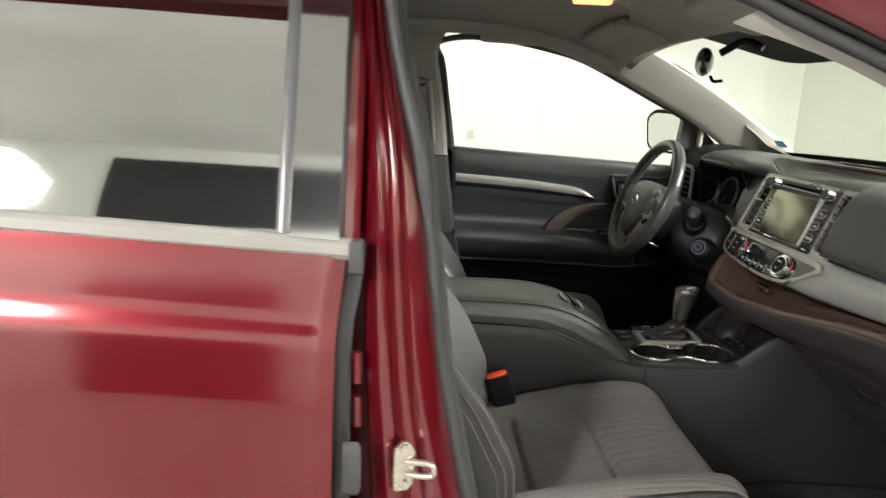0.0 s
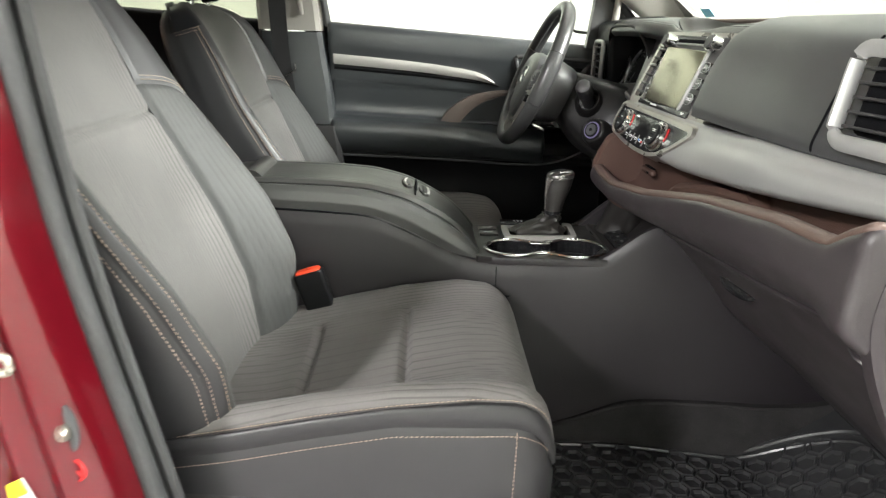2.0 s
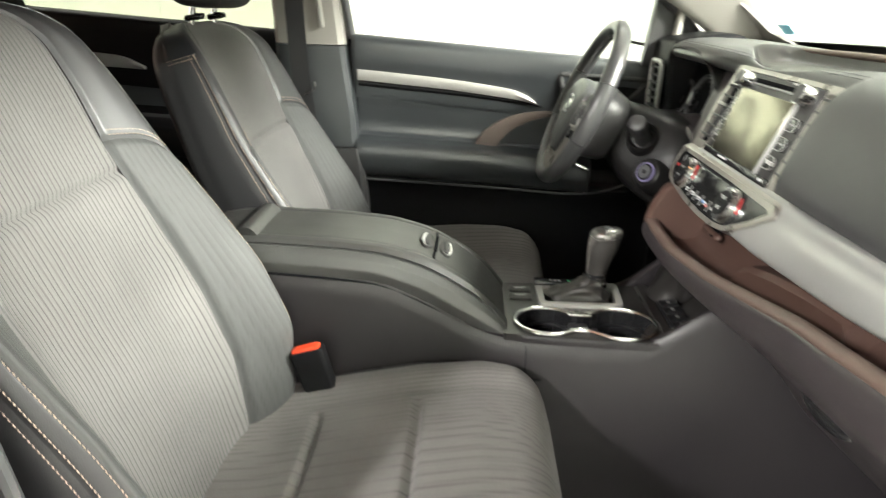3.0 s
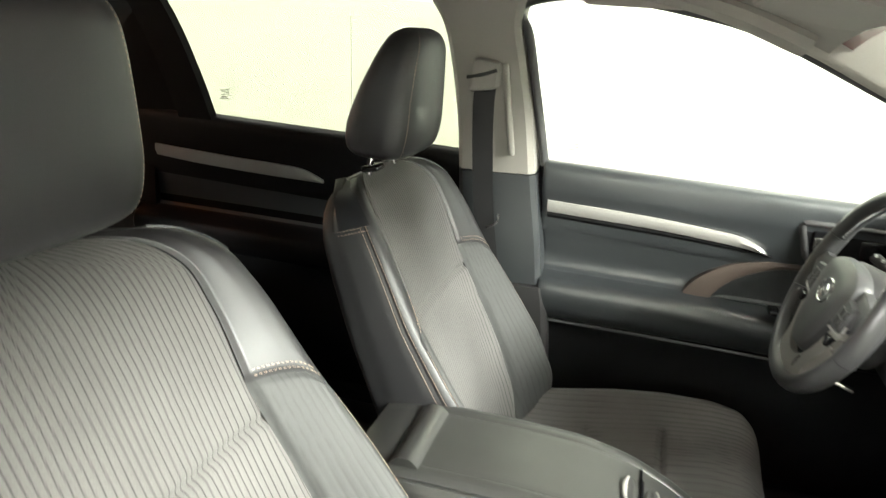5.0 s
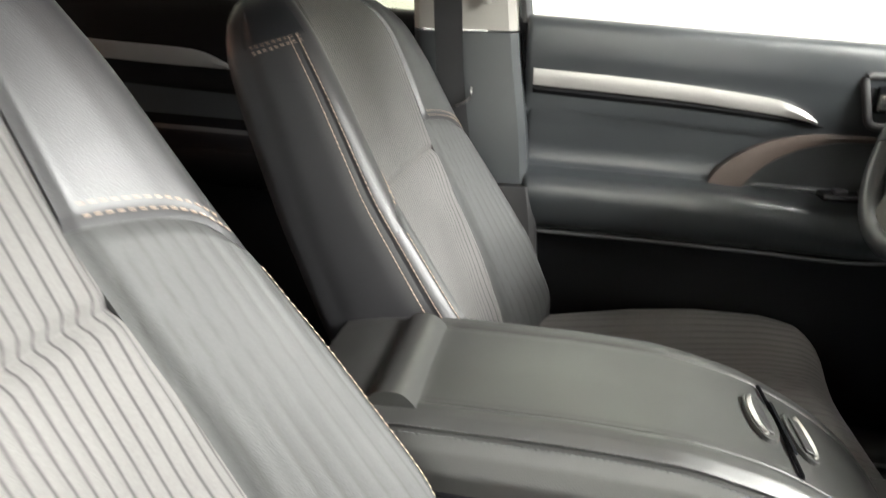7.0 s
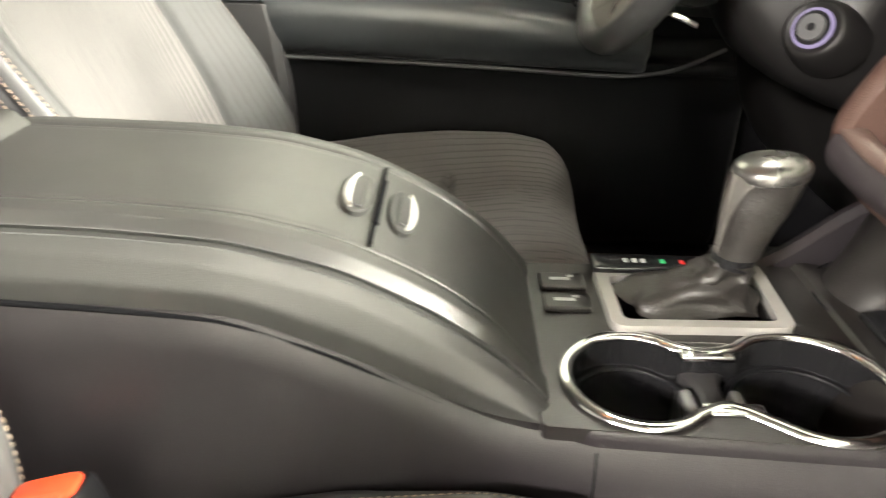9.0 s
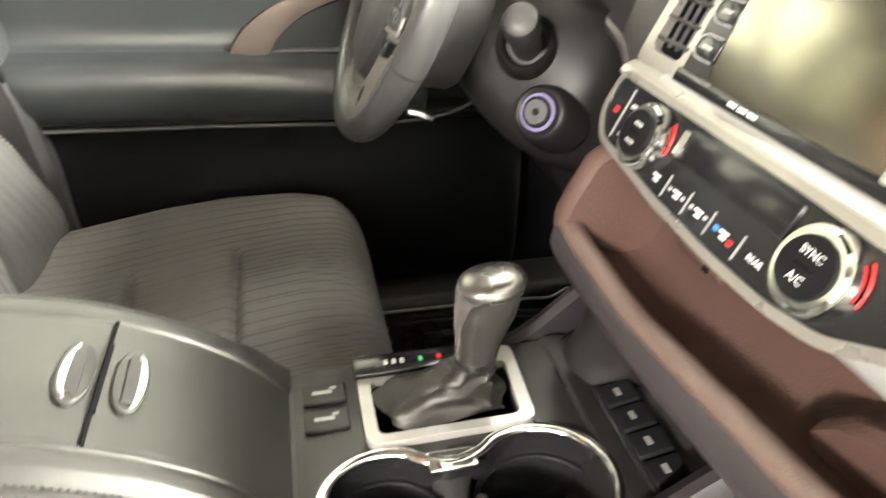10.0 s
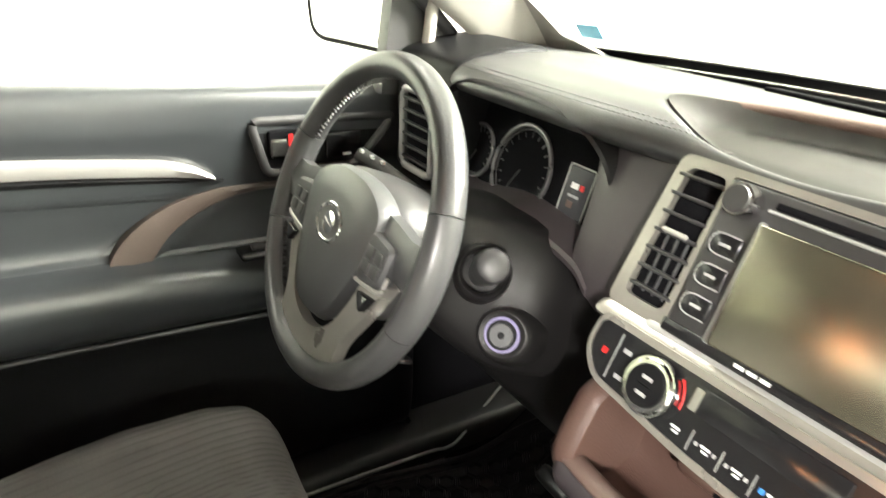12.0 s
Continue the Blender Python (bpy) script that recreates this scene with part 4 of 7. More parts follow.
def cushion_push(U, V, P):
    q = np.abs(P[..., 1])
    inner = np.clip((0.165 - q) / 0.02, 0, 1)
    seam = -0.011 * inner * (np.exp(-((V - 0.252) / 0.007) ** 2) + np.exp(-((V - 0.408) / 0.007) ** 2))
    mid = np.clip(1 - np.exp(-((V - 0.33) / 0.06) ** 4) * 0.85, 0.1, 1)
    return seam + 0.0004 * rib_wave(P) * mid + wrinkle(P, 0.0025) * np.clip((0.35 - V) / 0.25, 0.10, 1) * np.clip((4.6 - np.abs(U)) / 0.6, 0, 1) - 0.004 * np.exp(-((np.abs(U) - 5) / 0.12) ** 2)


cushion = skin("cushion", cushion_surface, cu, cx, M_CUSHION, seat, "ribbed grey cloth seat cushion", push=cushion_push,
               rib=lambda U, V, P: np.clip(0.15 + 0.85 * rib_mask(P) + np.exp(-((V - 0.33) / 0.06) ** 4) * 0.5 + 0.25 * (V < 0.25), 0, 1), flip=True)
for sgn in (-1, 1):
    skin("edge_strip", cushion_surface, np.sort(sgn * np.linspace(5, 6.1, 14)), cx[::2], M_LEATHER, seat, "smooth black leather edge strip", push=lambda U, V, P: 0.002 - 0.005 * np.exp(-((np.abs(U) - 5) / 0.12) ** 2) - 0.005 * np.exp(-((np.abs(U) - 6.1) / 0.1) ** 2), flip=True)
    skin("cushion_side", cushion_surface, np.sort(sgn * np.linspace(6.1, 9, 24)), cx[::2], M_LEATHER, seat, "smooth black leather cushion side", push=lambda U, V, P: -0.005 * np.exp(-((np.abs(U) - 6.1) / 0.1) ** 2), flip=True)
    xx = np.linspace(0.07, 0.60, 110)
    for u0 in (4.88, 6.2):
        P, N = line_on(cushion_surface, sgn * u0 + 0 * xx, xx)
        stitches("stitching", P, -N, seat, lift=0.0)
    uu = np.linspace(6.1, 8.6, 40)
    P, N = line_on(cushion_surface, sgn * uu, 0.553 + 0 * uu)
    stitches("stitching", P, -N, seat, lift=0.0)
    # plastic shield with a lever, between cushion and floor
    loft("side_shield", [cat([(x, sgn * (0.262), 0.55 + 0.02 * g), (x, sgn * 0.272, 0.50), (x, sgn * 0.268, 0.44 + 0.01 * g), (x, sgn * 0.24, 0.43), (x, sgn * 0.235, 0.55)], 18, closed=True) for x, g in zip(np.linspace(0.0, 0.56, 12), np.sin(np.linspace(0.3, 2.9, 12)) * 0.8)], M_PLASTIC, seat, "dark plastic side shield")
    loft("rail", [[(x, sgn * 0.19 + a, b) for a, b in ((-0.02, 0.33), (0.02, 0.33), (0.02, 0.45), (-0.02, 0.45))] for x in (0.0, 0.56)], M_VOID, seat, "dark seat rail", smooth=False)
loft("front_valance", [cat([(0.60, y, 0.56), (0.612, y, 0.50), (0.59, y, 0.44), (0.56, y, 0.44), (0.57, y, 0.56)], 14, closed=True) for y in (-0.21, -0.2, 0.2, 0.21)], M_PLASTIC, seat, "dark plastic front valance")
# head restraint
head = []
for z, hx, hy, cxo in ((1.213, 0.022, 0.07, -0.074), (1.217, 0.045, 0.095, -0.074), (1.232, 0.063, 0.115, -0.074), (1.27, 0.068, 0.120, -0.070), (1.32, 0.060, 0.116, -0.062), (1.37, 0.049, 0.106, -0.051), (1.405, 0.040, 0.093, -0.043), (1.425, 0.028, 0.074, -0.040), (1.434, 0.013, 0.045, -0.040)):
    z, hy, cxo = z + 0.016, hy * 0.98, cxo - 0.074
    head.append([(cxo + hx * math.copysign(abs(math.cos(a)) ** 0.62, math.cos(a)), hy * math.copysign(abs(math.sin(a)) ** 0.62, math.sin(a)), z) for a in np.linspace(0, 2 * math.pi, 48, endpoint=False)])
ctl = np.array(head)
fine_rings = np.stack([cat(ctl[:, i], 34) for i in range(48)], axis=1)
headrest = loft("headrest", fine_rings, M_LEATHER, seat, "smooth black leather headrest")
for sgn in (-1, 1):
    col = 11 if sgn > 0 else 37
    line = fine_rings[2:-1, col + (-5 if sgn > 0 else 5)]
    ctr = np.stack([line[:, 0] * 0 - 0.140, line[:, 1] * 0, line[:, 2]], axis=1)
    nn = line - ctr
    nn /= np.linalg.norm(nn, axis=1, keepdims=True)
    stitches("stitching", line, nn, headrest, lift=0.0)
    stitches("stitching", line + np.array([-0.006, 0, 0]), nn, headrest, lift=0.0005)
    tube("post", [(-0.168, sgn * 0.062, 1.18), (-0.160, sgn * 0.062, 1.245), (-0.148, sgn * 0.062, 1.29)], 0.0065, M_CHROME, seat, "chrome headrest post")
    rbox("post_guide", (-0.159, sgn * 0.062, 1.223), (0.034, 0.036, 0.012), M_BLACK, seat, "black post guide", 0.006, turn=Euler((0, radians(-14), 0)).to_matrix())
seat.location = (0, -0.330, 0)
driver_seat = copy_thing(seat, pose(0.11, 0.405, 0.56) @ pose(0, 0, 0, 0, 2.6, 0) @ pose(-0.09, 0, -0.60))
for ob in driver_seat.children:
    mid_x = sum(c[0] for c in ob.bound_box) / 8
    if mid_x > 0.25:
        ob.location = (0.040, 0.0, 0.022)
    else:
        ob.location = (0.005, 0.0, -0.014)
    if ob.name.startswith("headrest"):
        ob.location = (0.020, 0.0, -0.003)
    if ob.name.startswith("post"):
        ob.location = (0.018, 0.0, -0.016 if "guide" in ob.name else 0.0)
for ob in driver_seat.children_recursive:
    ob.data = ob.data.copy()
    ob.data.transform(Matrix.Diagonal((1, -1, 1, 1)))
    ob.data.flip_normals()
driver_seat["label"] = "black driver seat with ribbed grey cloth and tan stitching"


def buckle(x, y, z, label):
    b = thing("seat_belt_buckle", label, "belt buckle", "belt buckles", at=(x, y, z))
    tn = Euler((0, radians(-18), 0)).to_matrix()
    loft("case", [np.array([tn @ Vector(p) for p in rounded([(-0.028 * s, -0.014 * s, h), (0.028 * s, -0.014 * s, h), (0.028 * s, 0.014 * s, h), (-0.028 * s, 0.014 * s, h)], 0.008)]) for h, s in ((-0.11, 0.75), (-0.06, 0.95), (-0.004, 1.0), (0.0, 0.95))], M_LOWER, b, "black buckle case")
    loft("release_button", [np.array([tn @ Vector(p) for p in rounded([(-0.024 * s, -0.010 * s, h), (0.024 * s, -0.010 * s, h), (0.024 * s, 0.010 * s, h), (-0.024 * s, 0.010 * s, h)], 0.006)]) for h, s in ((-0.004, 1.0), (0.003, 0.97), (0.005, 0.8))], M_ORANGE, b, "orange red release button")
    return b


buckle(0.222, -0.112, 0.695, "black seat belt buckle with orange button beside the passenger seat")

# ---- dashboard ----
dash = thing("dashboard", "dark grey soft dashboard with silver band and brown shelf", "dashboard")


def along_y(name, ys, section, mat, label="", n=40, parent=None):
    """A body whose closed cross section (x, z) changes along y."""
    rings = []
    for y in ys:
        c = cat(section(y), n, closed=True)
        rings.append(np.stack([c[:, 0], np.full(len(c), y), c[:, 1]], axis=1))
    return loft(name, rings, mat, parent or dash, label)


def shrunk(section, y, ys, size=0.012):
    """Rounds the ends of a body along y."""
    d = min(abs(y - ys[0]), abs(y - ys[1]))
    s = np.asarray(section, float)
    if d >= size:
        return s
    k = (1 - math.sqrt(max(0.0, 1 - (1 - d / size) ** 2))) * size
    c = s.mean(axis=0)
    v = c - s
    return s + v / np.linalg.norm(v, axis=1, keepdims=True) * k


def ends(lo, hi, n, size=0.012):
    t = size * (1 - np.cos(np.linspace(0, math.pi / 2, 6)))
    return np.concatenate([lo + t, np.linspace(lo + size, hi - size, n)[1:-1], hi - t[::-1]])


PAD = (-0.745, -0.200)


def pad_section(y):
    d = 0.035 * max(0.0, (-y - 0.45) / 0.3) ** 2
    s = [(1.30, 1.128), (1.16, 1.158), (1.04, 1.168), (0.965 + d, 1.166), (0.912 + d, 1.142), (0.880 + d, 1.095), (0.862 + d, 1.045), (0.856 + d, 1.020), (0.866 + d, 1.010), (0.95, 1.0), (1.15, 1.0), (1.30, 1.05)]
    return shrunk(s, y, PAD, 0.018)


along_y("passenger_pad", ends(*PAD, 24, 0.018), pad_section, M_PAD, "soft dark grey passenger dash pad", 64)
# top of the middle and driver side, with the shallow oval tray


def top_surface(U, V):
    """U from the rolled front edge (0) to the windshield (1)."""
    y = V
    hood = np.exp(-((y - 0.42) / 0.185) ** 6)
    front = 0.947 - 0.036 * hood - 0.004 * np.clip((y - 0.6) / 0.1, 0, 1)
    t = np.array([0.0, 0.05, 0.10, 0.16, 0.24, 0.36, 0.55, 0.78, 1.0])
    ax = np.array([0.012, -0.001, 0.001, 0.012, 0.035, 0.08, 0.16, 0.27, 0.37])
    az = np.array([1.118, 1.128, 1.140, 1.152, 1.161, 1.167, 1.168, 1.158, 1.142])
    x = front + sm(U, t, ax, 0.02) * (1.315 - front) / 0.37
    r = np.sqrt(((x - 1.030 + 0.10 * (y - 0.03)) / 0.078) ** 2 + ((y - 0.018) / 0.262) ** 2)
    w = np.clip((1.02 - r) / 0.28, 0, 1)
    bowl = -0.024 * w * w * (3 - 2 * w)
    z = sm(U, t, az, 0.02) + 0.010 * hood * (1 - U) + bowl
    return np.stack([x, y, z], axis=-1)


skin("dash_top", top_surface, np.concatenate([np.linspace(0, 0.5, 110), np.linspace(0.51, 1, 26)]), np.linspace(-0.205, 0.745, 190), M_PAD, dash, "soft dark grey dash top with oval tray", thick=0.016)
rim_pts = []
for a in np.linspace(-1.45, 1.45, 60):
    yy = 0.018 + 0.267 * math.sin(a)
    rim_pts.append((1.030 - 0.10 * (yy - 0.03) + 0.080 * math.cos(a), yy, 1.1655 - 0.004 * (1 - math.cos(a))))
rim_r = np.interp(np.linspace(-1.45, 1.45, 60), [-1.45, -1.1, 1.1, 1.45], [0.25, 1, 1, 0.25])
loft("tray_rim", [[(x + 0.011 * k * math.cos(t), y, z + 0.0075 * k * math.sin(t)) for t in np.linspace(0, 2 * math.pi, 14, endpoint=False)] for (x, y, z), k in zip(rim_pts, rim_r)], M_BROWN, dash, "brown soft tray rim")


def tray_surface(A, V):
    """Floor and far wall of the tray, just above the pad."""
    front = 0.947 - 0.036 * np.exp(-((V - 0.42) / 0.185) ** 6)
    half = 0.076 * np.sqrt(np.clip(1 - ((V - 0.018) / 0.257) ** 2, 0, 1))
    x = 1.030 - 0.10 * (V - 0.03) + A * half
    us = np.linspace(0, 1, 200)
    run = sm(us, [0.0, 0.05, 0.10, 0.16, 0.24, 0.36, 0.55, 0.78, 1.0], [0.012, -0.001, 0.001, 0.012, 0.035, 0.08, 0.16, 0.27, 0.37], 0.02)
    U = np.interp((x - front) * 0.37 / (1.315 - front), np.maximum.accumulate(run), us)
    return top_surface(U, V) + np.array([0, 0, 0.003])


skin("tray_mat", tray_surface, np.linspace(-0.75, 1.0, 40), np.linspace(-0.238, 0.274, 70), M_DECK, dash, "dark oval tray mat")
for off in (0.0, 0.012):
    vv = np.linspace(-0.19, 0.60, 140)
    P, N = line_on(top_surface, 0 * vv + 0.165 + off * 2.2, vv)
    stitches("stitching", P, N, dash, pitch=0.006, width=0.001, mat=M_PLASTIC, label="dark thread stitching", lift=0.0)
rbox("speaker_grille", (1.215, 0.02, 1.1605), (0.030, 0.56, 0.006), M_VOID, dash, "black defroster grille", 0.003, turn=Euler((0, radians(7), 0)).to_matrix())
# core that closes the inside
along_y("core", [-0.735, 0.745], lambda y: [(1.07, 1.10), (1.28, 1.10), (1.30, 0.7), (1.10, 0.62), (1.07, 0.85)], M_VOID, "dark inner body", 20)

# silver band
SB = lambda y: float(np.interp(y, [-0.74, -0.68, -0.587, -0.404, -0.212, -0.05, 0.10, 0.20], [0.978, 0.974, 0.964, 0.944, 0.926, 0.923, 0.925, 0.938]))
BAND = (-0.745, 0.160)


def band_section(y):
    d = 0.035 * max(0.0, (-y - 0.45) / 0.3) ** 2
    zb, f = SB(y), float(np.clip((y + 0.44) / 0.2, 0, 1))
    xb, xt = 0.842 + 0.006 * f, 0.862 + 0.020 * f
    zt = 1.012 - 0.012 * f
    xm, zm = (xb + xt) / 2 - 0.008, (zb + zt) / 2
    return shrunk([(xt + d, zt), ((xt * 0.7 + xb * 0.3) - 0.008 + d, zt * 0.7 + zb * 0.3), (xm - 0.003 + d, zm), (xb + d - 0.004, zb + 0.012), (xb + d, zb), (xb + 0.02 + d, zb - 0.004), (0.93, zb + 0.01), (0.93, zt - 0.01)], y, BAND, 0.016)


along_y("silver_band", ends(*BAND, 40, 0.016), band_section, M_SILVERP, "satin silver dash band", 48)
# brown shelf below it
LZ = lambda y: float(np.interp(y, [-0.775, -0.745, -0.712, -0.61, -0.42, -0.167, 0.02, 0.12, 0.17, 0.20], [0.992, 0.978, 0.957, 0.952, 0.927, 0.876, 0.851, 0.853, 0.862, 0.868]))
SH = (-0.765, 0.160)
along_y("shelf", ends(*SH, 40, 0.01), lambda y: [(0.826, LZ(y) - 0.026), (0.87, LZ(y) - 0.034), (0.898, LZ(y) - 0.024), (0.908, LZ(y) + 0.01), (0.905, SB(y) + 0.0), (0.940, SB(y) + 0.01), (0.945, LZ(y) - 0.05), (0.826, LZ(y) - 0.05)], M_BROWN, "brown soft lined open shelf", 48)
along_y("shelf_lip", ends(-0.770, 0.168, 40, 0.01), lambda y: shrunk([(0.829, LZ(y) - 0.026), (0.828, LZ(y) - 0.004), (0.820, LZ(y) + 0.004), (0.810, LZ(y) + 0.004), (0.803, LZ(y) - 0.002), (0.808, LZ(y) - 0.012), (0.818, LZ(y) - 0.026)], y, (-0.770, 0.168), 0.01), M_LIP, "brown padded shelf lip", 32)
rings = []
for y, k in ((0.150, 1.0), (0.154, 0.5), (0.160, 0.0), (0.168, 0.0), (0.176, 0.6), (0.180, 1.6)):
    q = cat([(0.815, 0.830), (0.803, 0.852), (0.806, 0.874), (0.820, 0.905), (0.838, 0.928), (0.90, 0.948), (0.945, 0.93), (0.945, 0.83), (0.88, 0.815)], 40, closed=True)
    c = q.mean(axis=0)
    q = q + (c - q) / np.linalg.norm(c - q, axis=1, keepdims=True) * 0.006 * k
    rings.append(np.stack([q[:, 0], np.full(40, y), q[:, 1]], axis=1))
loft("shelf_end", rings, M_BROWN, dash, "brown rounded shelf end")
rbox("outlet_cover", (0.893, 0.060, 0.868), (0.014, 0.068, 0.013), M_BROWN, dash, "brown cable outlet cover", 0.007)
rbox("slot", (0.895, 0.060, 0.8765), (0.008, 0.050, 0.002), M_VOID, dash, "dark slot", 0.0015)
rbox("cover_notch", (0.8855, 0.045, 0.868), (0.003, 0.008, 0.004), M_VOID, dash, "dark finger notch", 0.001)
loft("shelf_step", [[(0.868, y, LZ(y) - 0.030), (0.866, y, zt - 0.010), (0.872, y, zt - 0.002), (0.886, y, zt), (0.902, y, zt), (0.902, y, LZ(y) - 0.030)] for y, zt in ((-0.422, 0.912), (-0.418, 0.925), (-0.408, 0.932), (-0.33, 0.924), (-0.24, 0.910), (-0.16, 0.893), (-0.13, 0.878), (-0.115, 0.862))], M_BROWN, dash, "brown raised step in the shelf")
# lower panel with lip
LOW = (-0.775, 0.172)


SEAM = lambda y: float(np.interp(y, [-0.775, -0.65, -0.505, -0.307, -0.08, 0.17], [0.862, 0.855, 0.839, 0.820, 0.797, 0.792]))


def bulge_section(y):
    """The rounded body under the shelf, down to the seam over the glovebox."""
    z, s = LZ(y), SEAM(y)
    d = -0.030 * float(np.clip((-y - 0.66) / 0.09, 0, 1)) ** 1.5
    h = z - s
    return shrunk([(0.824, z - 0.006), (0.812, z - 0.001), (0.803, z - 0.006), (0.799, z - 0.016), (0.799, z - 0.16 * h - 0.016), (0.806 + d * 0.3, z - 0.46 * h - 0.008), (0.828 + d, z - 0.78 * h), (0.856 + d, s + 0.004), (0.868 + d, s + 0.002), (0.92, s + 0.012), (0.95, z - 0.05), (0.836, z - 0.045)], y, LOW, 0.014)


along_y("shelf_bulge", ends(*LOW, 44, 0.014), bulge_section, M_DASHLOW, "dark brown grey rounded dash body", 70)
PANEL = (-0.765, -0.156)


def low_section(y):
    """The sloping panel from that seam down into the footwell."""
    s = SEAM(y)
    d = -0.030 * float(np.clip((-y - 0.66) / 0.09, 0, 1)) ** 1.5
    return shrunk([(0.861 + d, s + 0.001), (0.884 + d, s - 0.022), (0.945 + d, s - 0.085), (1.010 + 0.6 * d, s - 0.160), (1.138, 0.545), (1.258, 0.445), (1.33, 0.45), (1.30, 0.72), (0.95, s + 0.004)], y, PANEL, 0.010)


along_y("lower_panel", ends(*PANEL, 36, 0.010), low_section, M_DASHLOW, "dark grey lower dash panel", 64)


def low_face(U, V):
    """The outer face of the lower panel: V from the seam (0) to the footwell (1)."""
    out = np.zeros(U.shape + (3,))
    for i in range(U.shape[0]):
        c = cat(low_section(float(U[i, 0]))[0:6], 60)
        t = np.linspace(0, 1, 60)
        out[i, :, 0], out[i, :, 1], out[i, :, 2] = np.interp(V[i], t, c[:, 0]), U[i], np.interp(V[i], t, c[:, 1])
    return out


glove = skin("glovebox_door", low_face, np.linspace(-0.645, -0.170, 40), np.linspace(0.03, 0.74, 30), M_DASHLOW, dash, "dark grey glovebox door", thick=-0.004,
             push=lambda U, V, P: 0.0050 - 0.004 * (np.exp(-((U + 0.645) / 0.006) ** 2) + np.exp(-((U + 0.170) / 0.006) ** 2) + np.exp(-((V - 0.74) / 0.02) ** 2)), flip=True)
bm = bmesh.new()
bmesh.ops.create_uvsphere(bm, u_segments=20, v_segments=12, radius=1)
bmesh.ops.transform(bm, matrix=Matrix.Translation((0.919, -0.337, 0.772)) @ Euler((0, radians(45), 0)).to_matrix().to_4x4() @ Matrix.Diagonal((0.008, 0.060, 0.017, 1)), verts=bm.verts)
part("latch_handle", bm, M_BLACK, glove, "dark glossy glovebox latch")
# silver sliver drawn in place of the highlight on the latch
rbox("latch_edge", (0.9165, -0.345, 0.7745), (0.004, 0.070, 0.006), M_SILVERP, glove, "silver sliver standing in for a glint on the latch", 0.0015, turn=Euler((0, radians(45), 0)).to_matrix())
rbox("key_lock", (0.908, -0.325, 0.780), (0.006, 0.012, 0.012), M_CHROME, glove, "small bright lock", 0.003)

end_line = cat([(0.86, 1.00), (0.834, 0.974), (0.822, 0.942), (0.818, 0.900), (0.827, 0.862), (0.850, 0.812), (0.885, 0.756), (0.97, 0.650), (1.08, 0.545), (1.20, 0.455)], 40)
loft("end_panel", [[(1.30, y, 1.0)] + [(x + g, y, z) for x, z in end_line] + [(1.30, y, 0.455)] for y, g in ((-0.752, 0.012), (-0.757, 0.003), (-0.764, 0.0), (-0.776, 0.003), (-0.782, 0.012))], M_DASHLOW, dash, "dark grey side panel of the dash")
joint = [(x - 0.0008, -0.560, z) for x, z in cat(pad_section(-0.560)[4:9], 20)]
tube("pad_joint", joint, 0.0016, M_VOID, dash, "fine joint in the dash pad", seg=6)
# side vent at the passenger end
rbox("end_vent", (0.905, -0.660, 1.080), (0.05, 0.115, 0.088), M_VOID, dash, "black air vent at the dash end", 0.012, turn=Euler((0, radians(12), radians(6))).to_matrix())
ring = rounded([(-0.066, -0.046), (0.060, -0.046), (0.066, 0.052), (-0.062, 0.046)], 0.02, 6)
tn = Euler((0, radians(12), radians(6))).to_matrix()
tube("vent_ring", [Vector((0.872, -0.657, 1.080)) + tn @ Vector((0, a, b)) for a, b in ring], 0.006, M_SILVERP, dash, "satin silver vent ring", closed=True, flat=(0.006, 0.009))
for k in range(5):
    rbox("vane", tuple(Vector((0.878, -0.659, 1.080)) + tn @ Vector((0, 0, -0.03 + 0.015 * k))), (0.016, 0.104, 0.003), M_PLASTIC, dash, bevel=0.001, turn=tn)

# instrument cluster under its hood
cluster = thing("instrument_cluster", "black round gauge cluster under a dark hood", "gauge cluster")


def arch(x, grow, squash=1.0, cy=0.437, cz=1.066, tilt=0.0):
    pts = []
    for a in np.linspace(0, 2 * math.pi, 64, endpoint=False):
        ca, sa = math.cos(a), math.sin(a)
        y = cy + (0.160 + grow) * math.copysign(abs(ca) ** 0.62, ca)
        z = cz + (0.084 + grow) * squash * math.copysign(abs(sa) ** 0.72, sa)
        pts.append((x - tilt * max(0.0, z - cz), y, z))
    return pts


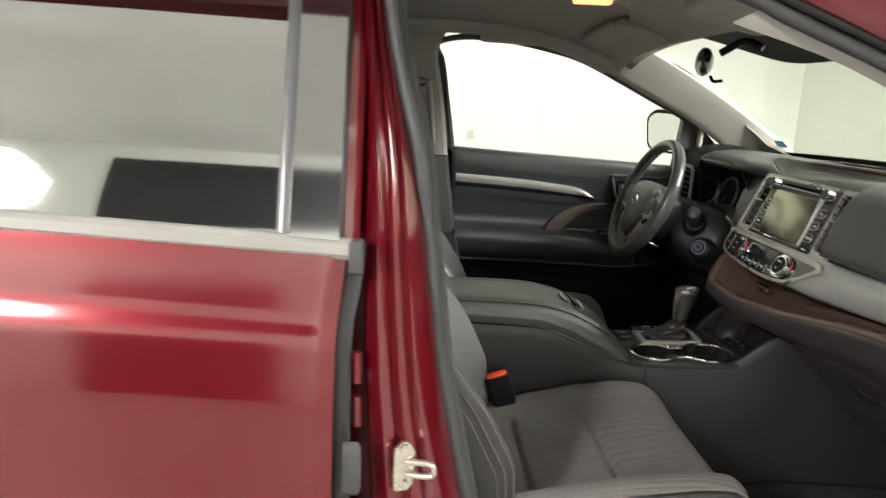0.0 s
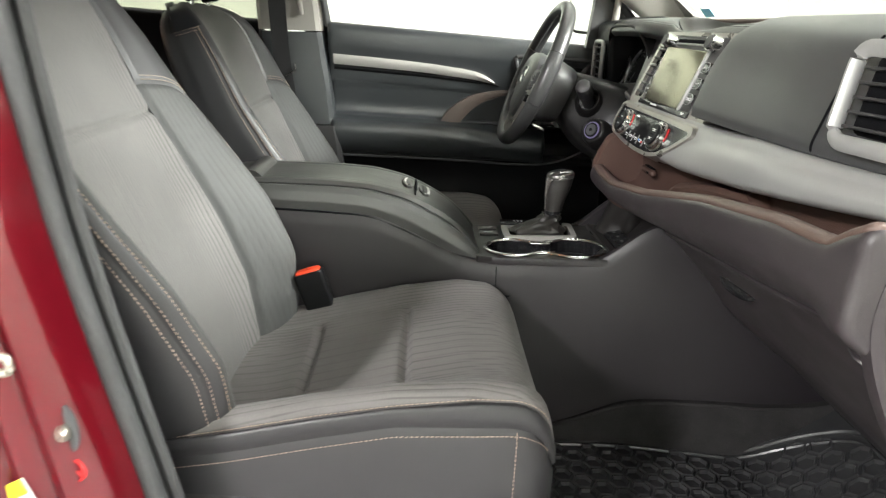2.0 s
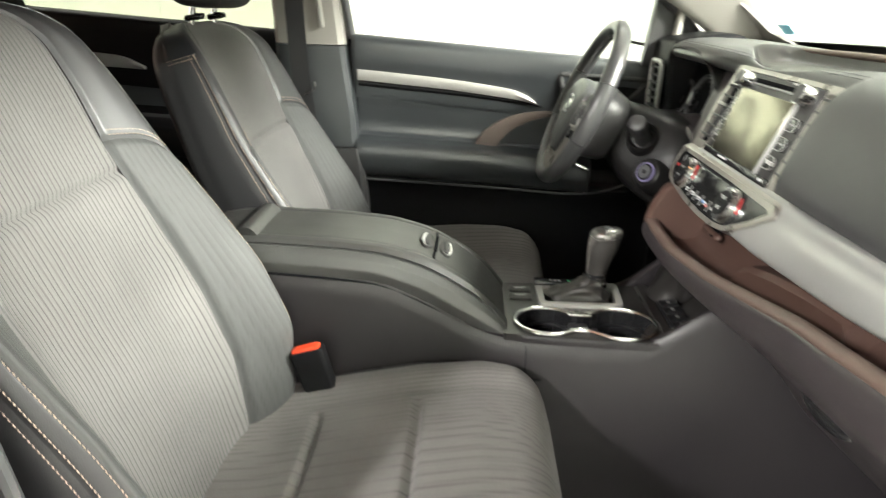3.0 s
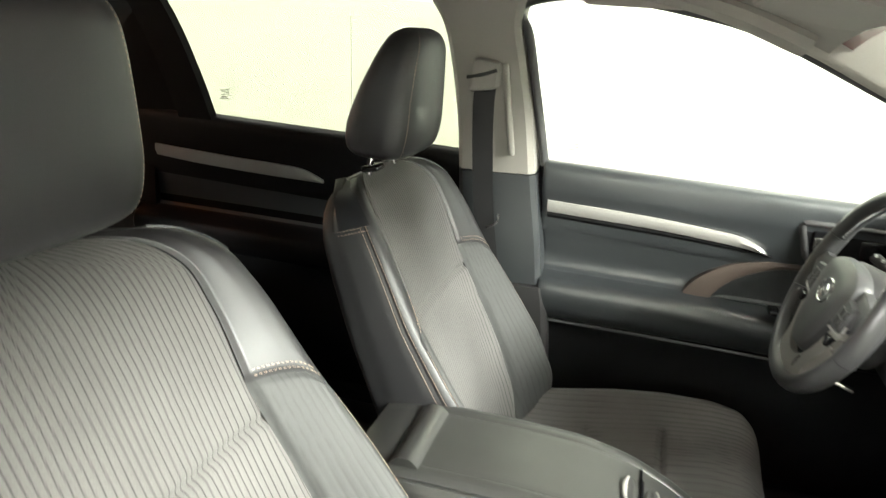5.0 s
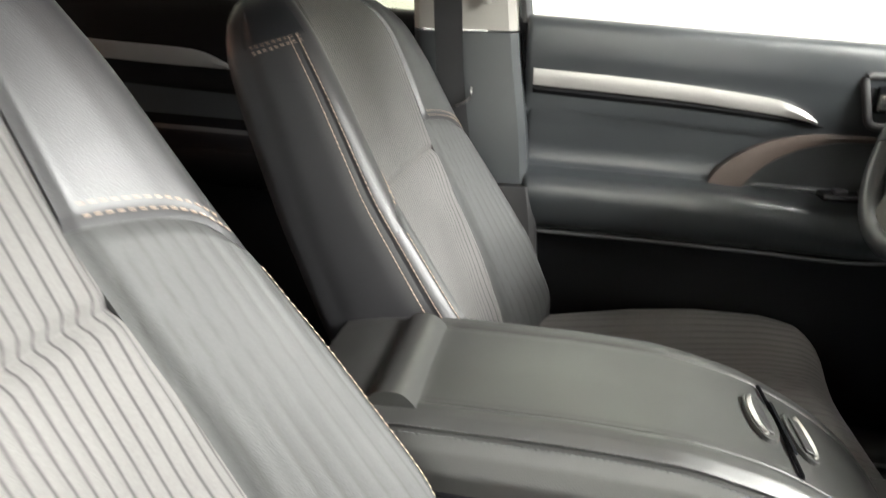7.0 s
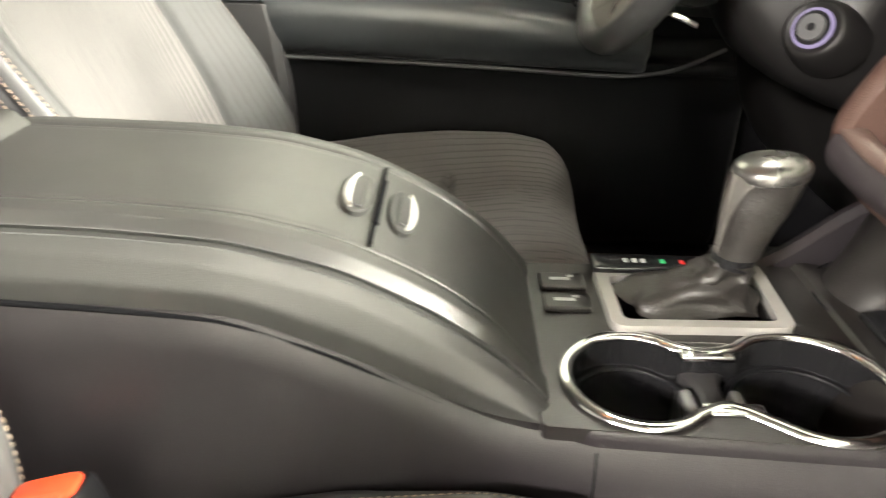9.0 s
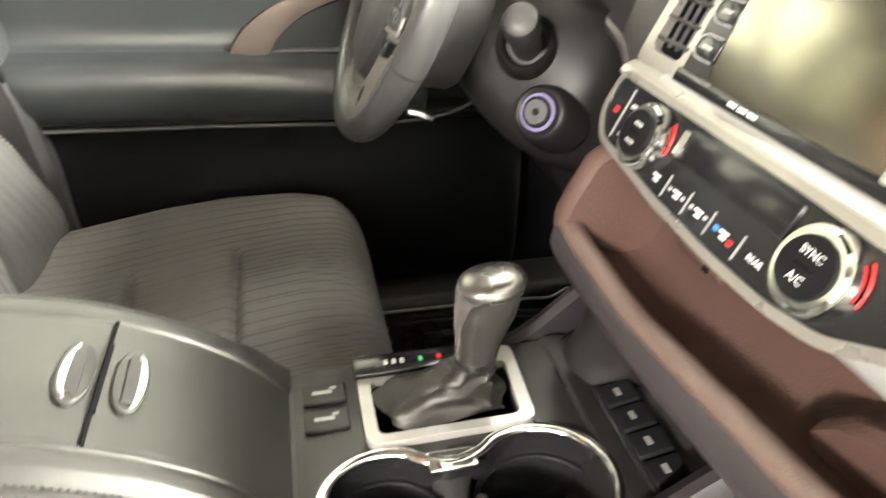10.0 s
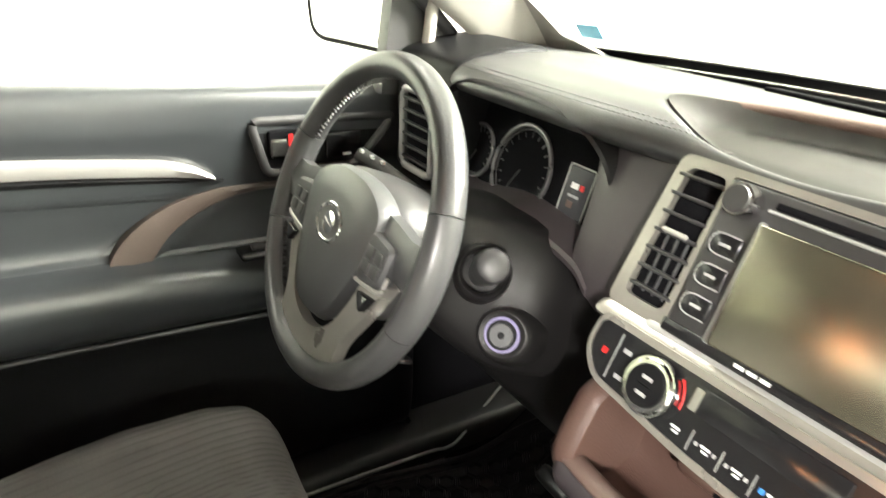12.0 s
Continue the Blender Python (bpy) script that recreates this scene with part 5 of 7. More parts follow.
loft("hood", [arch(1.06, 0.0), arch(0.965, 0.0, tilt=0.35), arch(0.944, 0.000, tilt=0.35), arch(0.938, 0.002, tilt=0.35), arch(0.941, 0.005, tilt=0.33), arch(0.965, 0.007), arch(1.06, 0.006)], M_COLUMN, cluster, "dark soft instrument hood", caps=False)
FACE = lambda y, z, d=0.0: Vector((0.972 + 0.30 * (z - 1.055) - d, y, z))
F_TURN = Euler((0, math.atan(0.30), 0)).to_matrix()
loft("face", [[FACE(y, z, d) for _, y, z in arch(0, 0.002)] for d in (0.0, -0.01)], M_VOID, cluster, "black gauge face")
for gy, gr in ((0.566, 0.036), (0.464, 0.057)):
    tube("gauge_ring", [FACE(gy + gr * math.cos(a), 1.040 + gr * math.sin(a), 0.004) for a in np.linspace(0, 2 * math.pi, 48, endpoint=False)], 0.0032, M_DIVIDER, cluster, "grey gauge ring", closed=True, seg=8)
    tube("gauge_lip", [FACE(gy + gr * 0.90 * math.cos(a), 1.040 + gr * 0.90 * math.sin(a), 0.002) for a in np.linspace(0, 2 * math.pi, 48, endpoint=False)], 0.0012, M_PLASTIC, cluster, "dark gauge lip", closed=True, seg=6)
    for a in np.linspace(-0.6, math.pi + 0.6, 15):
        rbox("tick", FACE(gy + gr * 0.78 * math.cos(a), 1.040 + gr * 0.78 * math.sin(a), 0.001), (0.002, 0.0012, 0.006), M_PLASTIC, cluster, bevel=0, turn=F_TURN @ Euler((a - math.pi / 2, 0, 0)).to_matrix())
    tube("needle", [FACE(gy, 1.040, 0.005), FACE(gy + gr * 0.35, 1.040 - gr * 0.6, 0.005)], 0.0010, M_PLASTIC, cluster, "thin dark needle", seg=6)
rbox("info_display", FACE(0.356, 1.042, 0.002), (0.004, 0.042, 0.060), M_DISPLAY, cluster, "dim upright colour display", 0.002, turn=F_TURN)
for dy, z, w, h, mt in ((0.004, 1.050, 0.012, 0.007, M_WHITE), (-0.008, 1.050, 0.006, 0.007, M_RED), (0.002, 1.038, 0.018, 0.003, M_PRINT), (0.004, 1.028, 0.010, 0.008, M_BROWN)):
    rbox("display_mark", FACE(0.356 + dy, z, 0.0045), (0.0012, w, h), mt, cluster, bevel=0, turn=F_TURN)
tube("display_frame", [FACE(0.356 + a, 1.042 + b, 0.004) for a, b in rounded([(-0.022, -0.031), (0.022, -0.031), (0.022, 0.031), (-0.022, 0.031)], 0.003, 3)], 0.0010, M_SILVERP, cluster, "bright thin display frame", closed=True, seg=6)
# panel beneath the cluster, towards the knees
along_y("driver_panel", ends(0.20, 0.745, 24), lambda y: shrunk([(0.96, 0.975), (0.928, 0.955), (0.915, 0.92), (0.925, 0.84), (0.97, 0.70), (1.07, 0.60), (1.15, 0.62), (1.15, 0.98)], y, (0.20, 0.745)), M_COLUMN, "dark driver side lower panel", 40)
along_y("panel_wing", ends(0.575, 0.745, 8), lambda y: shrunk([(0.95, 1.165), (0.925, 1.13), (0.93, 1.03), (0.94, 0.97), (1.1, 0.97), (1.1, 1.165)], y, (0.575, 0.745)), M_LOWER, "dark panel beside the cluster", 36)
bridge = []
for z, yl, yr, x in ((0.958, 0.246, 0.205, 0.900), (0.972, 0.262, 0.203, 0.898), (0.995, 0.288, 0.200, 0.903), (1.03, 0.292, 0.196, 0.914), (1.07, 0.296, 0.190, 0.928), (1.10, 0.304, 0.184, 0.940), (1.125, 0.322, 0.178, 0.951), (1.140, 0.335, 0.172, 0.965)):
    bridge.append([(1.06, yl + 0.004, z), (x + 0.014, yl + 0.003, z), (x + 0.004, yl, z), (x, yl - 0.008, z), (x + 0.001, (yl + yr) / 2, z), (x + 0.004, yr, z), (1.06, yr, z)])
br = np.array(bridge)
loft("panel_bridge", np.stack([cat(br[:, i], 24) for i in range(7)], axis=1), M_DASHLOW, dash, "dark panel between cluster and screen")
lip = cat([(0.925, 0.590, 1.000), (0.912, 0.536, 0.992), (0.906, 0.461, 1.003), (0.903, 0.403, 1.007), (0.901, 0.328, 0.999), (0.899, 0.279, 0.989), (0.896, 0.252, 0.972)], 40)
loft("hood_lip", [[(x + 0.055, y, z + 0.012), (x + 0.004, y, z + 0.007), (x, y, z + 0.003), (x, y, z - 0.003), (x + 0.005, y, z - 0.006), (x + 0.055, y, z - 0.006)] for x, y, z in lip], M_DASHLOW, cluster, "dark grey lower lip of the hood")
rbox("side_vent", (0.925, 0.650, 1.05), (0.02, 0.08, 0.11), M_VOID, dash, "black side vent", 0.01)
for k in range(6):
    rbox("vane", (0.916, 0.650, 1.005 + 0.018 * k), (0.016, 0.078, 0.0035), M_PLASTIC, dash, bevel=0.001)
tube("side_vent_ring", [(0.912, 0.650 + a, 1.05 + b) for a, b in rounded([(-0.044, -0.06), (0.044, -0.06), (0.044, 0.06), (-0.044, 0.06)], 0.018, 4)], 0.006, M_SILVERP, dash, "satin silver vent ring", closed=True)

# ---- centre stack: screen, vents, knobs ----
stack = thing("infotainment_unit", "centre screen unit with knobs, touch buttons and side vents", "car stereo")
UP = Vector((0.385, 0, 0.923)).normalized()
OUT = Vector((-UP.z, 0, UP.x))
C0 = Vector((0.890, 0.0, 0.996))


def on(r, s, d=0.0):
    return C0 + Vector((0, -r, 0)) + UP * s + OUT * d


STACK_POSE = Matrix.Translation(C0) @ Matrix(((0, UP.x, OUT.x), (-1, UP.y, OUT.y), (0, UP.z, OUT.z))).to_4x4()
STACK_TURN = STACK_POSE.to_3x3()


def bar(name, r, s, d, size, mat, parent, label="", bevel=0.002):
    """A block on the stack: size along (r, s, d)."""
    return rbox(name, on(r, s, d), size, mat, parent, label, bevel, turn=STACK_TURN)


oval = rounded([(-0.198, 0.0), (0.198, 0.0), (0.188, 0.150), (-0.188, 0.150)], 0.012, 4)
plate("backing", oval, [], on, 0.05, M_BLACK, stack, "black stack backing")
outer = rounded([(-0.205, -0.006), (0.205, -0.006), (0.193, 0.153), (-0.193, 0.153)], 0.014, 5)
inner_l = rounded([(-0.190, 0.010), (-0.142, 0.010), (-0.138, 0.142), (-0.181, 0.142)], 0.010, 4)
inner_r = rounded([(0.142, 0.010), (0.190, 0.010), (0.181, 0.142), (0.138, 0.142)], 0.010, 4)
middle = rounded([(-0.134, 0.004), (0.134, 0.004), (0.134, 0.146), (-0.134, 0.146)], 0.004, 3)
plate("silver_frame", outer, [inner_l, inner_r, middle], lambda r, s, d: on(r, s, d + 0.010), 0.016, M_FRAME, stack, "satin silver frame round vents and screen")
bar("face_panel", 0, 0.075, 0.006, (0.266, 0.140, 0.012), M_PLASTIC, stack, "dark grey face panel", 0.003)
# tilted slightly so the added warm lamp shows on the glass
rbox("screen", on(0, 0.062, 0.0156), (0.166, 0.108, 0.010), M_SCREEN, stack, "dark glossy touch screen", 0.002, turn=STACK_TURN @ Euler((radians(3.0), radians(3.8), 0)).to_matrix())
bar("disc_slot", 0, 0.134, 0.012, (0.17, 0.006, 0.006), M_VOID, stack, "black disc slot", 0.001)
bar("slot_lip", 0, 0.128, 0.013, (0.18, 0.003, 0.004), M_SILVERP, stack, "grey slot lip", 0.001)
bar("release_mark", 0.045, 0.1425, 0.0125, (0.012, 0.003, 0.001), M_WHITE, stack, bevel=0)
bar("release_mark", 0.065, 0.1425, 0.0125, (0.008, 0.003, 0.001), M_WHITE, stack, bevel=0)
for sgn in (-1, 1):
    bar("screen_rail", sgn * 0.088, 0.062, 0.012, (0.007, 0.112, 0.010), M_SILVERP, stack, "grey screen side rail", 0.003)
    bm = bmesh.new()
    for r0, d0, d1 in ((0.0145, 0.010, 0.024),):
        bmesh.ops.create_cone(bm, segments=36, radius1=0.0150, radius2=0.0140, depth=0.020, cap_ends=True, matrix=Matrix.Translation(on(sgn * 0.110, 0.128, 0.022)) @ STACK_TURN.to_4x4())
    bmesh.ops.bevel(bm, geom=[e for e in bm.edges if e.calc_face_angle(0) > 0.8], offset=0.0015, segments=2, affect="EDGES")
    knob = part("knob", bm, M_CHROME, stack, "chrome rimmed round knob")
    bm = bmesh.new()
    bmesh.ops.create_cone(bm, segments=32, radius1=0.0125, radius2=0.0115, depth=0.003, cap_ends=True, matrix=Matrix.Translation(on(sgn * 0.110, 0.128, 0.033)) @ STACK_TURN.to_4x4())
    part("knob_face", bm, M_PLASTIC, knob, "grey knob face")
    for k, s in enumerate((0.088, 0.059, 0.030)):
        u = rounded([(-0.013, -0.009), (0.013, -0.009), (0.013, 0.009), (-0.013, 0.009)], 0.007, 4)
        bar("touch_button", sgn * 0.112, s, 0.012, (0.030, 0.020, 0.006), M_BLACK, stack, "black touch button", 0.003)
        arc = [on(sgn * 0.112 + a, s + b, 0.0155) for a, b in cat([(-sgn * 0.014, 0.0095), (sgn * 0.008, 0.0088), (sgn * 0.0140, 0.0), (sgn * 0.008, -0.0088), (-sgn * 0.014, -0.0095)], 16)]
        tube("button_outline", arc, 0.0007, M_PRINT, stack, "pale button outline", seg=6)
        if not (sgn == 1 and k == 2):
            bar("button_mark", sgn * 0.111, s, 0.0155, (0.011, 0.0025, 0.001), M_PRINT, stack, "pale mark", 0)
    # vent vanes
    cr = sgn * 0.163
    bar("vent_well", cr, 0.076, -0.004, (0.052, 0.134, 0.012), M_VOID, stack, "black vent well", 0.002)
    for k in range(7):
        bar("vane", cr, 0.022 + 0.0185 * k, 0.006, (0.049, 0.0035, 0.012), M_PLASTIC, stack, "", 0.001)
    for q in (-0.012, 0.0, 0.012):
        bar("cross_vane", cr + q, 0.046, 0.001, (0.002, 0.058, 0.008), M_RUBBER, stack, "", 0.0005)
    bar("vent_tab", cr, 0.080, 0.013, (0.028, 0.005, 0.006), M_SILVER, stack, "silver vent tab", 0.002)
bar("lower_strip", 0, 0.003, 0.008, (0.27, 0.012, 0.012), M_BLACK, stack, "black strip under the screen", 0.002)
for q in (-0.052, -0.040, -0.028):
    bar("strip_mark", q, 0.003, 0.0145, (0.009, 0.003, 0.001), M_WHITE, stack, "", 0)
lettering("lettering", "TRACK", 0.0075, STACK_POSE @ pose(0.111, 0.030, 0.0152), M_WHITE, stack)
lettering("lettering", "PUSH", 0.0055, STACK_POSE @ pose(0.115, 0.0035, 0.0145), M_WHITE, stack)

# climate panel under it
climate = thing("climate_panel", "gloss black climate panel with two chrome dials", "climate control")
UP2 = Vector((0.42, 0, 0.907)).normalized()
OUT2 = Vector((-UP2.z, 0, UP2.x))
C1 = Vector((0.859, 0.0, 0.965))


def onc(r, s, d=0.0):
    return C1 + Vector((0, -r, 0)) + UP2 * s + OUT2 * d


CL_POSE = Matrix.Translation(C1) @ Matrix(((0, UP2.x, OUT2.x), (-1, UP2.y, OUT2.y), (0, UP2.z, OUT2.z))).to_4x4()
CL_TURN = CL_POSE.to_3x3()
shape = rounded([(-0.187, 0.021), (-0.189, -0.010), (-0.168, -0.031), (-0.055, -0.0405), (0.02, -0.043), (0.080, -0.0415), (0.122, -0.035), (0.172, -0.010), (0.206, 0.014), (0.200, 0.018), (0.06, 0.021)], 0.010, 4)
plate("face", shape, [], lambda r, s, d: onc(r, s, d + 0.006), 0.03, M_BLACK, climate, "gloss black panel face")
rim = rounded([(-0.190, 0.028), (-0.193, -0.012), (-0.171, -0.036), (-0.055, -0.0475), (0.02, -0.050), (0.082, -0.0485), (0.127, -0.042), (0.182, -0.014), (0.222, 0.014), (0.212, 0.028), (0.06, 0.028)], 0.014, 4)
plate("rim", rim, [shape], lambda r, s, d: onc(r, s, d + 0.008), 0.03, M_FRAME, climate, "satin silver panel rim")
bar_profile = ((-0.003, 0.002), (-0.004, 0.0115), (-0.009, 0.0165), (-0.0140, 0.0205), (-0.0180, 0.0215), (-0.0205, 0.0190), (-0.0215, 0.011), (-0.012, 0.0))
bar_runs = [(-0.2075, 0.55), (-0.206, 0.75), (-0.203, 0.90), (-0.198, 1.0)] + [(r, 1.0) for r in np.linspace(-0.18, 0.20, 12)] + [(0.212, 0.8), (0.218, 0.5)]
loft("upper_bar", [[on(r, -0.012 + (s + 0.012) * k, 0.008 + (d - 0.008) * k) for s, d in bar_profile] for r, k in bar_runs], M_FRAME, climate, "bright satin bar over the panel")


def cbar(name, r, s, d, size, mat, label="", bevel=0.001):
    return rbox(name, onc(r, s, d), size, mat, climate, label, bevel, turn=CL_TURN)


cbar("display", 0.0, 0.004, 0.0065, (0.125, 0.024, 0.004), M_BLACK, "dark glass display")
cbar("display_tab", -0.064, 0.003, 0.0065, (0.014, 0.020, 0.003), M_LCD, "pale sensor tab")
DIALS = (-0.107, 0.098)
for dr in DIALS:
    bm = bmesh.new()
    bmesh.ops.create_cone(bm, segments=44, radius1=0.0285, radius2=0.0262, depth=0.016, cap_ends=True, matrix=Matrix.Translation(onc(dr, -0.009, 0.011)) @ CL_TURN.to_4x4())
    bmesh.ops.bevel(bm, geom=[e for e in bm.edges if e.calc_face_angle(0) > 0.8], offset=0.003, segments=3, affect="EDGES")
    dial = part("dial", bm, M_CHROME, climate, "chrome dial ring")
    bm = bmesh.new()
    bmesh.ops.create_cone(bm, segments=40, radius1=0.0200, radius2=0.0190, depth=0.003, cap_ends=True, matrix=Matrix.Translation(onc(dr, -0.009, 0.0198)) @ CL_TURN.to_4x4())
    part("dial_face", bm, M_LOWER, dial, "dark dial face")
    arc = [onc(dr + 0.0302 * math.cos(a), -0.009 + 0.0302 * math.sin(a), 0.0070) for a in np.linspace(-0.1, 0.75, 14)]
    tube("heat_mark", arc, 0.0010, M_RED, climate, "red arc mark", seg=8)
    rbox("dial_mark", onc(dr, -0.009, 0.0216), (0.014, 0.0012, 0.0006), M_VOID, climate, bevel=0, turn=CL_TURN)
for q, s in ((0.0, 0.007), (0.0, -0.008)):
    rbox("dial_mark", onc(-0.107 + q, s - 0.009, 0.0216), (0.011, 0.003, 0.0006), M_PRINT, climate, bevel=0, turn=CL_TURN)
lettering("lettering", "SYNC", 0.0070, CL_POSE @ pose(0.098, -0.001, 0.0214), M_WHITE, climate)
lettering("lettering", "A/C", 0.0074, CL_POSE @ pose(0.098, -0.017, 0.0214), M_WHITE, climate)
for q in (-0.056, -0.026, 0.004, 0.038):
    cbar("key_gap", q, -0.0285, 0.0062, (0.0012, 0.018, 0.002), M_SILVERP, "thin key gap", 0)
for q, kind in ((-0.072, 0), (-0.041, 1), (-0.011, 1), (0.0205, 2)):
    cbar("key_mark", q, -0.027, 0.0066, (0.009, 0.0022, 0.001), M_WHITE, "pale key mark", 0)
    cbar("key_mark", q + 0.001, -0.0305, 0.0066, (0.006, 0.0018, 0.001), M_WHITE, "pale key mark", 0)
    if kind == 1:
        cbar("key_mark", q - 0.009, -0.028, 0.0066, (0.003, 0.003, 0.001), M_PRINT, "pale key mark", 0)
        cbar("key_mark", q + 0.009, -0.028, 0.0066, (0.003, 0.003, 0.001), M_PRINT, "pale key mark", 0)
    if kind == 2:
        cbar("key_mark", q - 0.009, -0.028, 0.0066, (0.004, 0.004, 0.001), M_BLUE, "blue mark", 0)
        cbar("key_mark", q + 0.009, -0.030, 0.0066, (0.004, 0.004, 0.001), M_RED, "red mark", 0)
lettering("lettering", "REAR", 0.0062, CL_POSE @ pose(0.055, -0.0285, 0.0066), M_WHITE, climate)
cbar("hazard_mark", -0.170, -0.006, 0.0066, (0.006, 0.006, 0.001), M_RED, "red hazard mark", 0)
for r_, s_ in ((-0.146, 0.004), (-0.144, -0.021)):
    cbar("key_mark", r_, s_, 0.0066, (0.009, 0.004, 0.001), M_PRINT, "pale key mark", 0)
cbar("key_gap", -0.158, -0.006, 0.0062, (0.0012, 0.045, 0.002), M_SILVERP, "thin key gap", 0)

# ---- steering wheel and column ----
wheel = thing("steering_wheel", "black leather steering wheel with silver lower spoke", "steering wheel")
HUB = Vector((0.701, 0.422, 1.031))
WT = radians(22)
WU, WO = Vector((math.sin(WT), 0, math.cos(WT))), Vector((-math.cos(WT), 0, math.sin(WT)))
WR = 0.170


def onw(r, s, d=0.0):
    return HUB + Vector((0, -r, 0)) + WU * s + WO * d


W_POSE = Matrix.Translation(HUB) @ Matrix(((0, WU.x, WO.x), (-1, WU.y, WO.y), (0, WU.z, WO.z))).to_4x4()
W_TURN = W_POSE.to_3x3()


def rim_piece(name, a0, a1, mat, label, grow=1.0):
    rings = []
    for a in np.linspace(a0, a1, max(8, int((a1 - a0) * 14))):
        c = [math.cos(a), math.sin(a)]
        rings.append([onw((WR + 0.0145 * grow * math.cos(t)) * c[0], (WR + 0.0145 * grow * math.cos(t)) * c[1], 0.0175 * grow * math.sin(t)) for t in np.linspace(0, 2 * math.pi, 18, endpoint=False)])
    return loft(name, rings, mat, wheel, label)


for a0, a1 in ((20, 160), (160, 200), (200, 340), (340, 380)):
    rim_piece("rim", radians(a0) + 0.004, radians(a1) - 0.004, M_WHEEL, "smooth black leather rim", 1.0 if a0 in (20, 200) else 1.04)
for a0, a1 in ((100, 160), (200, 250)):
    pts, nn = [], []
    for a in np.radians(np.linspace(a0, a1, 60)):
        pts.append(onw((WR - 0.0146) * math.cos(a), (WR - 0.0146) * math.sin(a), 0.0))
        nn.append(W_TURN @ Vector((-math.cos(a), -math.sin(a), 0)))
    stitches("rim_stitching", np.array(pts), np.array(nn), wheel, pitch=0.006, length=0.0025, width=0.005, mat=M_PLASTIC, label="dark rim lacing")
hubshape = []
for d, s in ((-0.03, 0.80), (0.0, 0.97), (0.012, 1.0), (0.024, 0.94), (0.030, 0.80), (0.032, 0.5)):
    hubshape.append([onw(s * p[0] * 1.0, s * p[1] * 0.98 - 0.011, d - 0.009) for p in cat([(-0.085, 0.035), (-0.04, 0.062), (0.04, 0.062), (0.085, 0.035), (0.078, -0.02), (0.058, -0.066), (0.036, -0.098), (0.0, -0.107), (-0.036, -0.098), (-0.058, -0.066), (-0.078, -0.02)], 48, closed=True)])
loft("wheel_back", [[onw(k * p[0], k * p[1] - 0.012, d) for p in cat([(-0.088, 0.02), (-0.05, 0.062), (0.05, 0.062), (0.088, 0.02), (0.075, -0.06), (0.035, -0.085), (-0.035, -0.085), (-0.075, -0.06)], 40, closed=True)] for d, k in ((-0.004, 0.9), (-0.016, 1.0), (-0.05, 1.0), (-0.080, 0.93), (-0.086, 0.88))], M_PLASTIC, wheel, "dark bowl behind the wheel hub")
loft("airbag_cover", hubshape, M_PAD, wheel, "dark grey airbag cover")
for sgn in (-1, 1):
    loft("side_spoke", [[onw(sgn * r, s0 + h, d) for h, d in ((-w, 0.004), (-w, -0.012), (w, -0.012), (w, 0.004), (0, 0.010))] for r, s0, w in ((0.06, 0.004, 0.030), (0.10, 0.002, 0.026), (0.13, 0.0, 0.022), (0.162, 0.0, 0.024))], M_WHEEL, wheel, "dark side spoke")
    loft("button_pad", [[onw(sgn * (0.098 + s * p[0]), -0.012 + s * p[1], d) for p in rounded([(-0.027, -0.030), (0.022, -0.024), (0.026, 0.020), (-0.021, 0.026)], 0.009)] for d, s in ((0.0, 1.0), (0.012, 1.0), (0.016, 0.85))], M_PAD, wheel, "dark grey button pad")
    tube("pad_edge", [onw(sgn * (0.098 + a), b - 0.012, 0.011) for a, b in cat([(-0.028, -0.031), (0.0, -0.029), (0.023, -0.025), (0.027, -0.008)], 12)], 0.0024, M_SILVER, wheel, "bright edge of the button pad", seg=8)
    for q, w in ((-0.009, 0.012), (0.009, 0.010)):
        for s in (-0.011, 0.004):
            rbox("wheel_button", onw(sgn * (0.098 + q), s - 0.012, 0.0165), (0.015, 0.013, 0.003), M_PLASTIC, wheel, "dark wheel button", 0.001, turn=W_TURN)
    loft("cruise_button", [[onw(sgn * (0.098 + k * a), -0.056 + k * b, d) for a, b in rounded([(-0.014, 0.006), (0.014, 0.008), (0.002, -0.012)], 0.003)] for d, k in ((0.004, 1.0), (0.013, 1.0), (0.015, 0.8))], M_BLACK, wheel, "black three-cornered wheel button")
arm_out = [(-0.124, -0.030), (-0.100, -0.075), (-0.078, -0.112), (-0.058, -0.160), (0.058, -0.160), (0.078, -0.112), (0.100, -0.075), (0.124, -0.030)]
arm_in = [(0.088, -0.020), (0.073, -0.068), (0.046, -0.110), (0.0, -0.126), (-0.046, -0.110), (-0.073, -0.068), (-0.088, -0.020)]
spoke = [onw(a, b, 0.006) for a, b in cat(arm_out, 40)] + [onw(a, b, 0.010) for a, b in cat(arm_in, 40)]
low_ring = [p - WO * 0.014 for p in spoke]
loft("lower_spoke", [low_ring, spoke], M_FRAME, wheel, "satin silver lower spoke")
tube("emblem", [onw(0.028 * math.cos(a), -0.010 + 0.020 * math.sin(a), 0.0215) for a in np.linspace(0, 2 * math.pi, 30, endpoint=False)], 0.003, M_CHROME, wheel, "plain chrome oval ring", closed=True, seg=8)
loft("emblem_centre", [[onw(s_ * 0.014 * math.cos(a), -0.010 + s_ * 0.013 * math.sin(a), d_) for a in np.linspace(0, 2 * math.pi, 24, endpoint=False)] for d_, s_ in ((0.016, 1.0), (0.0225, 1.0), (0.0240, 0.8))], M_CHROME, wheel, "plain chrome oval centre")
column = thing("steering_column", "dark plastic column shroud with stalk and start button", "steering column")
